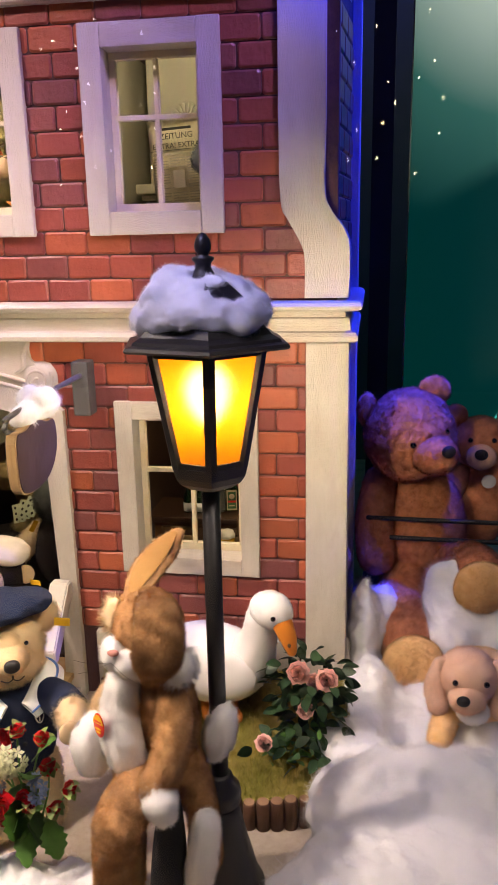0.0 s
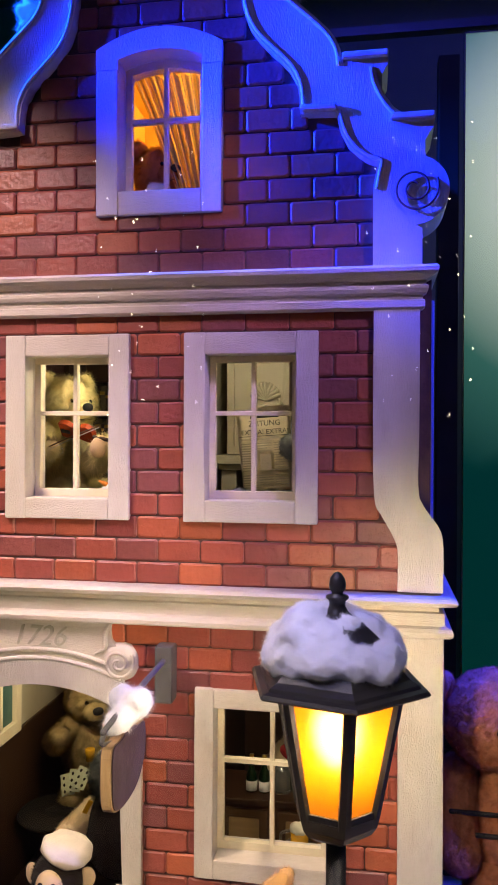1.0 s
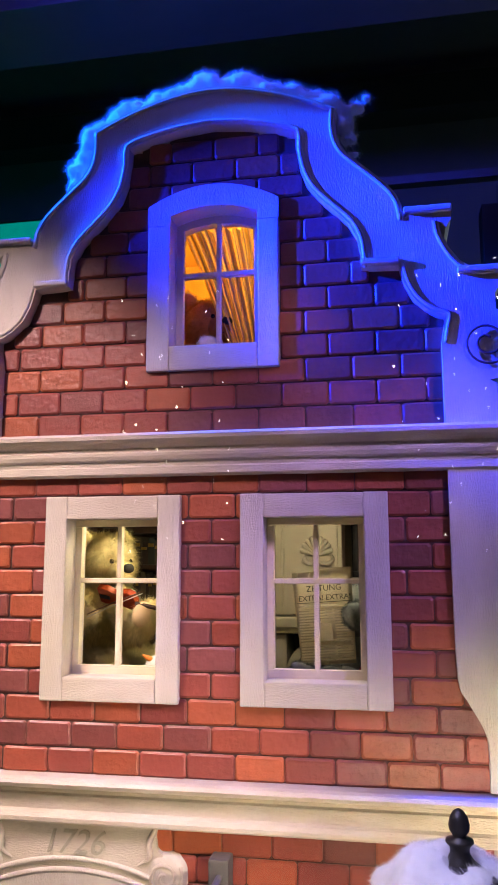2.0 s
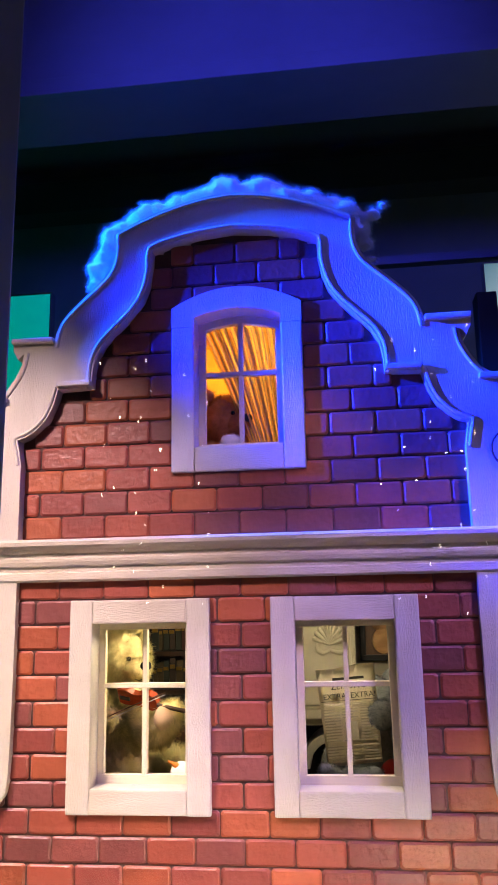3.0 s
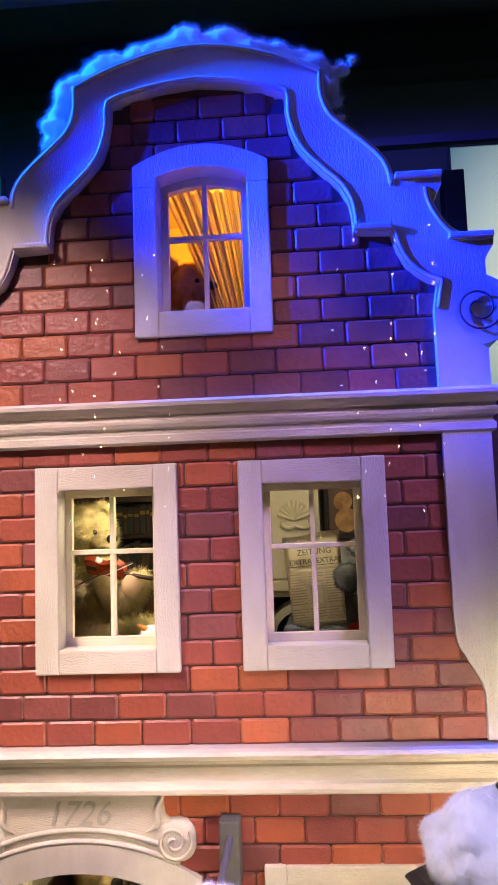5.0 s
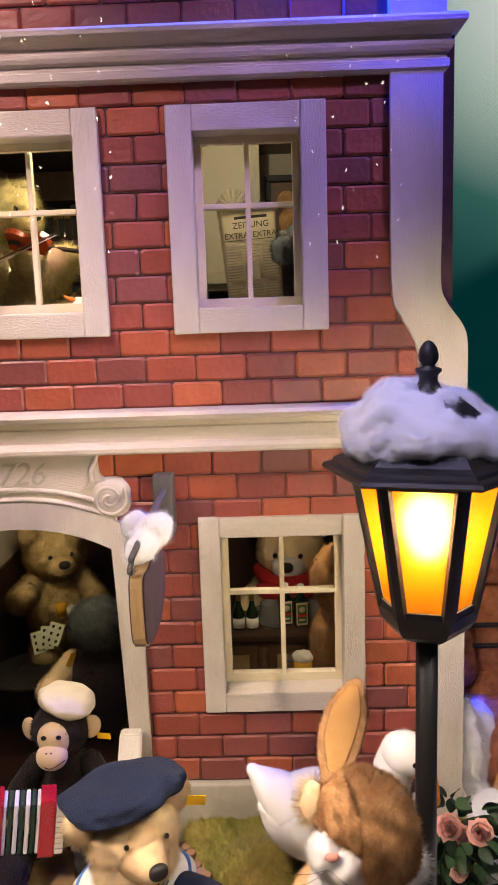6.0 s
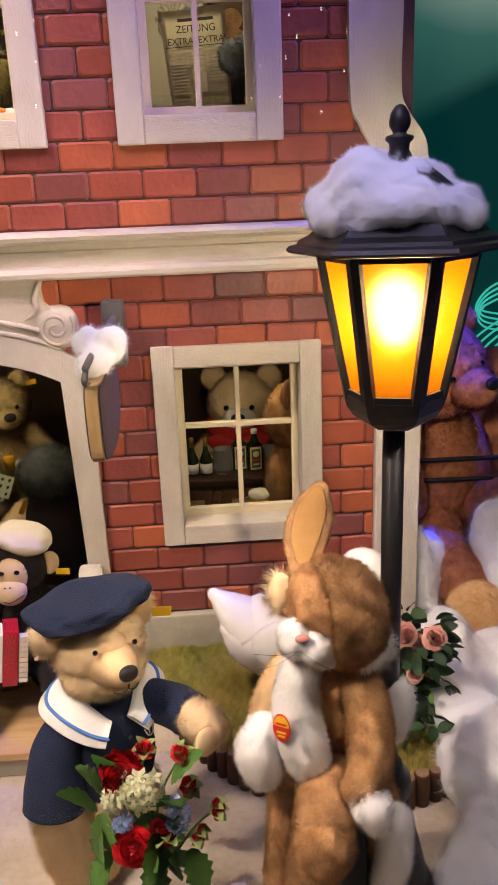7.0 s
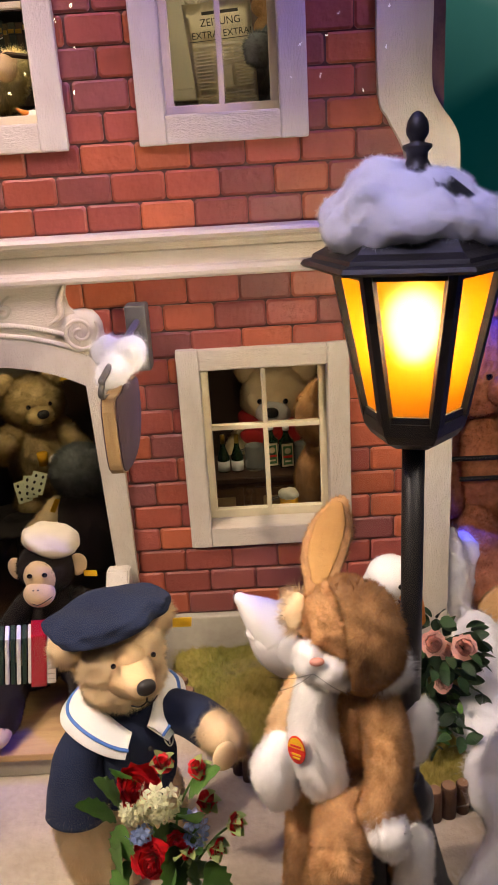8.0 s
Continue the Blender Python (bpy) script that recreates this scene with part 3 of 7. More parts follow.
def holes(z):
    """Openings of the wall at the height z, as x ranges (to the middle of the frames)."""
    out = []
    for x0, x1, z0, z1 in WINDOWS:
        if z0 + 0.008 < z < z1 - 0.008:
            out.append((x0 + 0.02, x1 - 0.02))
    if 1.63 < z < 1.955:
        out.append((-0.715, -0.498))
    if z < 0.69:
        h = 0.19 if z < 0.64 else math.sqrt(max(0.375 ** 2 - (z - ARCH_C[1]) ** 2, 0))
        out.append((ARCH_C[0] - min(h, 0.19), ARCH_C[0] + min(h, 0.19)))
    return out


def spans(a, b, z):
    xs = [(a, b)]
    for h0, h1 in holes(z):
        nx = []
        for p, q in xs:
            if h1 <= p or h0 >= q:
                nx.append((p, q))
            else:
                if h0 > p:
                    nx.append((p, h0))
                if h1 < q:
                    nx.append((h1, q))
        xs = nx
    return xs


def width_at(z):
    return merlon(z) if z > 1.486 else 0.53


# mortar-faced core of the front wall
bm = bmesh.new()
z = 0.0
while z < 2.10:
    h = 0.0152
    w = width_at(z + h / 2)
    for a, b in spans(CX - w, CX + w, z + h / 2):
        box(bm, a, b, YW + 0.004, YW + 0.055, z, z + h)
    z += h
front = part("front_wall", bm, MORTAR, house, "dark mortar core of the brick front")

# side and rear walls, floors between the storeys
part("side_wall", boxes((CX - 0.53, CX - 0.48, YW + 0.055, 2.52, 0, 1.49)), MORTAR, house)
bm = bmesh.new()
side = [(-0.128, 1.565), (-0.103, 1.52), (-0.062, 1.93), (-0.128, 1.93)]
lo = [bm.verts.new((x, y, 0)) for x, y in side]
hi = [bm.verts.new((x, y, 1.49)) for x, y in side]
bm.faces.new(lo)
bm.faces.new(hi)
for i in range(4):
    bm.faces.new((lo[i], lo[(i + 1) % 4], hi[(i + 1) % 4], hi[i]))
sidewall = part("side_wall", bm, MORTAR, house)
part("side_wall", boxes((-0.128, -0.09, 1.93, 2.52, 0, 1.49)), MORTAR, house)
part("rear_wall", boxes((CX - 0.53, -0.09, 2.52, 2.56, 0, 1.49)), DARKWOOD, house)
part("storey_floor", boxes((CX - 0.48, -0.128, YW + 0.055, 2.52, 0.80, 0.93)), DARKWOOD, house)
part("storey_floor", boxes((CX - 0.48, -0.128, YW + 0.055, 2.52, 1.43, 1.545)), DARKWOOD, house)
part("ground_floor", boxes((CX - 0.48, -0.128, YW + 0.055, 2.52, 0.0, 0.06)), DARKWOOD, house)
part("attic_room", boxes((-0.84, -0.82, YW + 0.055, 2.1, 1.58, 2.06), (-0.40, -0.38, YW + 0.055, 2.1, 1.58, 2.06), (-0.84, -0.38, 2.1, 2.12, 1.58, 2.06), (-0.84, -0.38, YW + 0.055, 2.12, 2.06, 2.075)), YELLOW, house, "yellow walls of the lit attic")
part("partition", boxes((-0.62, -0.60, YW + 0.055, 2.52, 0.06, 0.80)), DARKWOOD, house)
part("partition", boxes((-0.615, -0.597, YW + 0.055, 2.52, 0.93, 1.43)), CREAMWALL, house)

# plinth under the bricks
part("plinth", boxes((-0.60, -0.15, 1.497, 1.57, 0.0, 0.163), bevel=0.004), PLASTER, house, "grey cream plaster plinth")

# pilasters with their flared feet
def pilaster(sgn):
    bm = bmesh.new()
    box(bm, 0.472, 0.555, 1.495, 1.60, 0.125, 0.80, bevel=0.003)
    box(bm, 0.463, 0.565, 1.487, 1.62, 0.0, 0.128, bevel=0.004)
    low = part("pilaster", bm, STONE, house, "cream painted corner pilaster")
    bm = bmesh.new()
    outer = spline([(0.508, 1.42, 0), (0.508, 1.2, 0), (0.507, 1.08, 0), (0.517, 1.045, 0), (0.545, 1.005, 0), (0.553, 0.97, 0), (0.553, 0.884, 0)], 6)
    inner = spline([(0.470, 0.884, 0), (0.470, 0.955, 0), (0.462, 0.985, 0), (0.440, 1.025, 0), (0.426, 1.06, 0), (0.423, 1.2, 0), (0.423, 1.42, 0)], 6)
    prism(bm, [(v.x, v.y) for v in outer + inner], 1.495, 1.60)
    up = part("pilaster", bm, STONE, house, "cream painted pilaster with a flared foot")
    for ob in (low, up):
        for v in ob.data.vertices:
            v.co.x = CX + sgn * v.co.x
        if sgn < 0:
            ob.data.flip_normals()


pilaster(1)
pilaster(-1)
# rear pilaster seen past the corner
part("pilaster", boxes((-0.075, -0.045, 1.90, 1.96, 0.0, 1.5), bevel=0.004), STONE, house)


def cornice(z0, prof, half, label):
    """Moulding with mitred returns round the corners."""
    bm = bmesh.new()
    xr, xl = CX + half, CX - half
    st = []
    for k in range(4):
        row = []
        for p, dz in prof:
            x = (xr + p) if k < 2 else (xl - p)
            y = 1.92 if k in (0, 3) else 1.505 - p
            row.append(bm.verts.new((x, y, z0 + dz)))
        st.append(row)
    for a, b in zip(st, st[1:]):
        for i in range(len(prof) - 1):
            bm.faces.new((a[i], a[i + 1], b[i + 1], b[i]))
    for row in (st[0], st[-1]):
        bm.faces.new(row)
    return part("cornice", bm, STONE_H, house, label)


cornice(0.802, [(-0.06, 0.0), (0.020, 0.0), (0.025, 0.004), (0.026, 0.011), (0.022, 0.018), (0.012, 0.021), (0.011, 0.030), (0.011, 0.044), (0.002, 0.046), (0.001, 0.056), (0.021, 0.058), (0.031, 0.062), (0.034, 0.068), (0.030, 0.074), (0.022, 0.077), (-0.06, 0.078)], 0.545, "long cream moulded cornice")
cornice(1.412, [(-0.06, 0.0), (0.010, 0.0), (0.014, 0.004), (0.014, 0.016), (0.010, 0.019), (0.010, 0.026), (0.017, 0.030), (0.020, 0.037), (0.020, 0.042), (0.015, 0.046), (0.016, 0.052), (0.030, 0.060), (0.037, 0.066), (0.038, 0.073), (0.034, 0.078), (-0.06, 0.080)], 0.503, "cream moulded cornice under the gable")

# gable coping, one carved half and its mirror image
outer = [(0.0, 2.178), (0.05, 2.174), (0.10, 2.163), (0.15, 2.148), (0.20, 2.128), (0.236, 2.110), (0.243, 2.105), (0.241, 2.080), (0.243, 2.052), (0.250, 2.030), (0.262, 2.012), (0.285, 1.990), (0.312, 1.965), (0.335, 1.942), (0.350, 1.922), (0.359, 1.900), (0.363, 1.875), (0.372, 1.886), (0.400, 1.890), (0.440, 1.892), (0.447, 1.886), (0.446, 1.868), (0.436, 1.850), (0.424, 1.862), (0.428, 1.838), (0.440, 1.812), (0.458, 1.786), (0.480, 1.771), (0.505, 1.768), (0.527, 1.772), (0.533, 1.766), (0.531, 1.748), (0.522, 1.735), (0.515, 1.722)]
for k in range(13):
    a = radians(72 - k * 13.2)
    outer.append((0.495 + 0.065 * math.cos(a), 1.631 + 0.065 * math.sin(a)))
outer += [(0.511, 1.560), (0.511, 1.486)]
inner = [(0.421, 1.486), (0.421, 1.640), (0.426, 1.668), (0.430, 1.686), (0.415, 1.690), (0.395, 1.702), (0.375, 1.722), (0.360, 1.750), (0.351, 1.784), (0.283, 1.787), (0.282, 1.815), (0.277, 1.845), (0.262, 1.874), (0.235, 1.902), (0.205, 1.932), (0.184, 1.962), (0.172, 1.995), (0.166, 2.030), (0.165, 2.065), (0.125, 2.079), (0.07, 2.091), (0.0, 2.098)]
def offset(path, d):
    """The path moved sideways by d, to its left-hand side."""
    out = []
    for i, p in enumerate(path):
        q0, q1 = Vector(path[max(i - 1, 0)]), Vector(path[min(i + 1, len(path) - 1)])
        t = (q1 - q0).normalized()
        out.append((p[0] - t.y * d, p[1] + t.x * d))
    return out


for sgn in (1, -1):
    bm = bmesh.new()
    prism(bm, [(CX + sgn * x, z) for x, z in outer + inner][::sgn], 1.486, 1.60)
    cop = part("gable_coping", bm, STONE, house, "curved cream gable coping with scroll")
    # raised edges along the outline
    for path, d, r in ((outer[:17], -0.008, 0.0042), (outer[23:30], -0.008, 0.0040), (inner[1:9][::-1], 0.007, 0.0040), (inner[9:][::-1], 0.007, 0.0042)):
        pts = [(CX + sgn * x, 1.4858, z) for x, z in offset(path, d)]
        soft("edge_bead", tube(pts, [r] * len(pts), 8, 2, flat=1.0), STONE, cop)
    # spiral groove lines as a thin raised thread on the scroll
    pts = []
    for k in range(40):
        a = radians(60 + k * 17.5)
        r = 0.010 + 0.034 * k / 39
        pts.append((CX + sgn * (0.497 + r * math.cos(a)), 1.4795, 1.632 + r * math.sin(a)))
    soft("scroll_line", tube(pts, [0.0022] * 40, 6, 1), MORTAR, cop, "dark carved spiral line")
    # ledges that stand out of the steps
    for x0, x1, zz in ((0.362, 0.447, 1.880), (0.452, 0.532, 1.761), (0.283, 0.352, 1.787)):
        a, b = sorted((CX + sgn * x0, CX + sgn * x1))
        part("ledge", boxes((a, b, 1.474, 1.59, zz, zz + 0.011), bevel=0.003), STONE, cop)


# windows: boards, sash bars, panes
def window(name, x0, x1, z0, z1, fw, depth=0.04):
    w = part(name, boxes((x0, x0 + fw, 1.500, 1.54, z0, z1), bevel=0.003), STONE, house, "cream painted wooden window frame")
    part("side_board", boxes((x1 - fw, x1, 1.4985, 1.54, z0 + 0.0004, z1), bevel=0.003), STONE, w)
    part("top_board", boxes((x0 + fw, x1 - fw, 1.4995, 1.54, z1 - fw, z1 - 0.0006), bevel=0.003), STONE_H, w)
    part("sill_board", boxes((x0 + fw, x1 - fw, 1.4995, 1.575, z0 + 0.0006, z0 + fw), bevel=0.003), STONE_H, w)
    a, b, c, d = x0 + fw - 0.001, x1 - fw + 0.001, z0 + fw - 0.001, z1 - fw + 0.001
    # reveal
    part("reveal", boxes((a - 0.012, a, 1.541, 1.60, c - 0.012, d + 0.012), (b, b + 0.012, 1.541, 1.60, c - 0.012, d + 0.012), (a, b, 1.541, 1.60, d, d + 0.012), (a, b, 1.577, 1.60, c - 0.012, c)), STONE, w)
    y0, y1 = 1.548, 1.562
    s = 0.013
    part("sash_rail", boxes((a, b, y0, y1, c, c + s + 0.004), bevel=0.0015), SASH, w, "ivory sash rail")
    part("sash_rail", boxes((a, b, y0, y1, d - s, d), bevel=0.0015), SASH, w)
    part("sash_stile", boxes((a, a + s, y0 + 0.0005, y1, c + s, d - s), bevel=0.0015), SASH, w)
    part("sash_stile", boxes((b - s, b, y0 + 0.0005, y1, c + s, d - s), bevel=0.0015), SASH, w)
    xm, zm = (a + b) / 2, c + (d - c) * 0.60
    part("glazing_bar", boxes((xm - 0.0045, xm + 0.0045, y0 - 0.001, y1, c + s, d - s), bevel=0.0015), SASH, w)
    part("glazing_bar", boxes((a + s, b - s, y0 - 0.002, y1 - 0.001, zm - 0.0045, zm + 0.0045), bevel=0.0015), SASH, w)
    return w


for i, (x0, x1, z0, z1) in enumerate(WINDOWS):
    window("window", x0, x1, z0, z1, FW if i < 2 else 0.038)


def attic_window():
    x0, x1, z0 = -0.735, -0.478, 1.612
    i0, i1, iz = -0.690, -0.519, 1.660
    n = 14
    bm = bmesh.new()
    top_o = [(x0 + (x1 - x0) * k / n, attic_z(x0 + (x1 - x0) * k / n)) for k in range(n + 1)]
    top_i = [(i0 + (i1 - i0) * k / n, attic_z(i0 + (i1 - i0) * k / n, 0.044)) for k in range(n + 1)]
    prism(bm, top_o + [(x1, 1.902), (i1, 1.902)] + top_i[::-1] + [(i0, 1.902), (x0, 1.902)], 1.4985, 1.54)
    w = part("attic_window", bm, STONE, house, "arched cream window frame of the attic")
    part("side_board", boxes((x0, i0, 1.4985, 1.54, z0, 1.902), bevel=0.003), STONE, w)
    part("side_board", boxes((i1, x1, 1.4985, 1.54, z0, 1.902), bevel=0.003), STONE, w)
    part("sill_board", boxes((i0, i1, 1.4995, 1.575, z0, iz), bevel=0.003), STONE_H, w)
    bm = bmesh.new()
    up = [(x, z + 0.10) for x, z in top_i]
    prism(bm, up + top_i[::-1], 1.541, 1.60)
    part("arch_reveal", bm, STONE, w)
    part("reveal", boxes((i0 - 0.012, i0, 1.541, 1.60, iz, 1.93), (i1, i1 + 0.012, 1.541, 1.60, iz, 1.93), (i0, i1, 1.577, 1.60, iz - 0.012, iz)), STONE, w)
    bm = bmesh.new()
    s_o = [(i0 + (i1 - i0) * k / n, attic_z(i0 + (i1 - i0) * k / n, 0.043)) for k in range(n + 1)]
    a, b = i0 + 0.014, i1 - 0.014
    s_i = [(a + (b - a) * k / n, attic_z(a + (b - a) * k / n, 0.060)) for k in range(n + 1)]
    prism(bm, s_o + [(i1, 1.88)] + [(b, 1.88)] + s_i[::-1] + [(a, 1.88), (i0, 1.88)], 1.548, 1.562)
    part("sash_rail", bm, SASH, w)
    part("sash_rail", boxes((i0, i1, 1.548, 1.562, iz, iz + 0.014), bevel=0.0015), SASH, w)
    part("sash_stile", boxes((i0, a, 1.5485, 1.562, iz + 0.014, 1.88), bevel=0.0015), SASH, w)
    part("sash_stile", boxes((b, i1, 1.5485, 1.562, iz + 0.014, 1.88), bevel=0.0015), SASH, w)
    xm = (i0 + i1) / 2
    part("glazing_bar", boxes((xm - 0.0045, xm + 0.0045, 1.547, 1.562, iz + 0.014, 1.922), bevel=0.0015), SASH, w)
    part("glazing_bar", boxes((a, b, 1.546, 1.561, 1.811, 1.820), bevel=0.0015), SASH, w)


attic_window()


# arched doorway with carved head
def doorway():
    cx = ARCH_C[0]
    w, fr = 0.164, 0.048
    n = 20
    ain = [(cx - w + 2 * w * k / n, arch_z(cx - w + 2 * w * k / n)) for k in range(n + 1)]
    r2 = ARCH_R + 0.05
    xo = w + fr
    aout = [(cx - xo + 2 * xo * k / n, arch_z(cx - xo + 2 * xo * k / n, ARCH_C, r2)) for k in range(n + 1)]
    bm = bmesh.new()
    zs = ain[0][1]
    prism(bm, aout + [(cx + w, zs)][:0] + ain[::-1], 1.496, 1.60)
    d = part("doorway", bm, STONE, house, "cream arched door surround with carved scrolls")
    for sg in (1, -1):
        a, b = sorted((cx + sg * w, cx + sg * xo))
        bm = bmesh.new()
        zt = aout[0][1]
        pts = [(cx + sg * w, zs), (cx + sg * (w + 0.012), 0.27), (cx + sg * (w + 0.004), 0.0), (cx + sg * (xo + 0.002), 0.0), (cx + sg * (xo + 0.002), 0.27), (cx + sg * xo, zt)]
        prism(bm, pts[::-sg], 1.4965, 1.60)
        part("door_jamb", bm, STONE, d)
    # head panel between arch and cornice
    bm = bmesh.new()
    hp = [(cx + x, arch_z(cx + x, ARCH_C, r2) - 0.002) for x in np.linspace(-0.175, 0.175, 16)]
    hp += [(cx + 0.163, 0.752), (cx + 0.150, 0.766), (cx + 0.147, 0.785), (cx + 0.150, 0.803), (cx - 0.150, 0.803), (cx - 0.147, 0.785), (cx - 0.150, 0.766), (cx - 0.163, 0.752)]
    prism(bm, hp[::-1], 1.500, 1.56)
    part("head_panel", bm, STONE_H, d)
    # raised rib that follows the arch
    for rr, off in ((r2 + 0.004, 0.166), (r2 + 0.022, 0.140)):
        pts = [(cx + x, 1.498, arch_z(cx + x, ARCH_C, rr)) for x in np.linspace(-off, off, 18)]
        soft("arch_rib", tube(pts, [0.0045] * 18, 8, 1), STONE, d)
    for sg in (1, -1):
        v = soft("scroll", ell((cx + sg * 0.166, 1.513, 0.722), (0.038, 0.02, 0.038), sub=3, power=0.8), STONE, d, "carved scroll")
        pts = []
        for k in range(34):
            a = radians(90 + k * 20)
            r = 0.005 + 0.028 * k / 33
            pts.append((cx + sg * (0.166 + r * math.cos(a)), 1.4945, 0.722 + r * math.sin(a)))
        soft("scroll_rib", tube(pts, [0.0034] * 34, 7, 1), STONE_H, v)
        pts = [(cx + sg * 0.148, 1.499, 0.800), (cx + sg * 0.137, 1.498, 0.775), (cx + sg * 0.137, 1.497, 0.752), (cx + sg * 0.118, 1.498, 0.738)]
        soft("leaf_rib", tube(pts, [0.004, 0.0055, 0.005, 0.002], 8, 5), STONE_H, d)
    strip_text("1726", 0.058, pose(cx - 0.004, 1.4985, 0.750, 90, 0, 0), PLASTER, d, 0.0022, slant=0.28)
    # sloping rail beside the door step
    def cheek(prof, x0, x1, name, bev=0.003):
        bm = bmesh.new()
        lo = [bm.verts.new((x0, y, z)) for y, z in prof]
        hi = [bm.verts.new((x1, y, z)) for y, z in prof]
        bm.faces.new(lo)
        bm.faces.new(hi[::-1])
        for i in range(len(prof)):
            j = (i + 1) % len(prof)
            bm.faces.new((lo[j], lo[i], hi[i], hi[j]))
        bmesh.ops.bevel(bm, geom=list(bm.edges), offset=bev, segments=2, affect="EDGES")
        part(name, bm, STONE, d)
    cheek([(1.495, 0.285), (1.472, 0.285), (1.375, 0.175), (1.375, 0.146), (1.392, 0.146), (1.478, 0.243), (1.495, 0.243)], cx + w - 0.002, cx + w + 0.040, "step_rail")
    cheek([(1.495, 0.022), (1.360, 0.022), (1.360, 0.0), (1.495, 0.0)], cx + w - 0.004, cx + w + 0.044, "step_foot")
    bm = bmesh.new()
    lathe(bm, [(0.017, 0.020), (0.017, 0.032), (0.011, 0.040), (0.016, 0.075), (0.011, 0.118), (0.010, 0.140), (0.015, 0.146), (0.015, 0.172)], 16, at=(cx + w + 0.019, 1.392, 0.0))
    smooth(part("baluster", bm, STONE, d))
    part("wainscot", boxes((-1.085, -1.07, 1.57, 2.52, 0.06, 0.43), (-1.07, -0.62, 2.505, 2.518, 0.06, 0.62)), DARKWOOD, d)
    part("room_lining", boxes((-1.088, -1.076, 1.57, 2.52, 0.43, 0.80)), CREAMWALL, d)


doorway()
DULLTEAL = mat("dull_teal_paint", (0.05, 0.13, 0.11), (0.03, 0.09, 0.08), rough=0.4)
wd = thing("side_window", "cream framed little teal window in the room's wall", "window", kind="structure")
part("window_frame", boxes((-1.078, -1.060, 1.66, 1.69, 0.43, 0.67), (-1.078, -1.060, 1.83, 1.855, 0.43, 0.67), (-1.078, -1.060, 1.69, 1.83, 0.43, 0.46), (-1.078, -1.060, 1.69, 1.83, 0.64, 0.67), (-1.076, -1.064, 1.755, 1.765, 0.46, 0.64), bevel=0.002), SASH, wd)
part("pane", boxes((-1.076, -1.073, 1.69, 1.83, 0.46, 0.64)), DULLTEAL, wd)

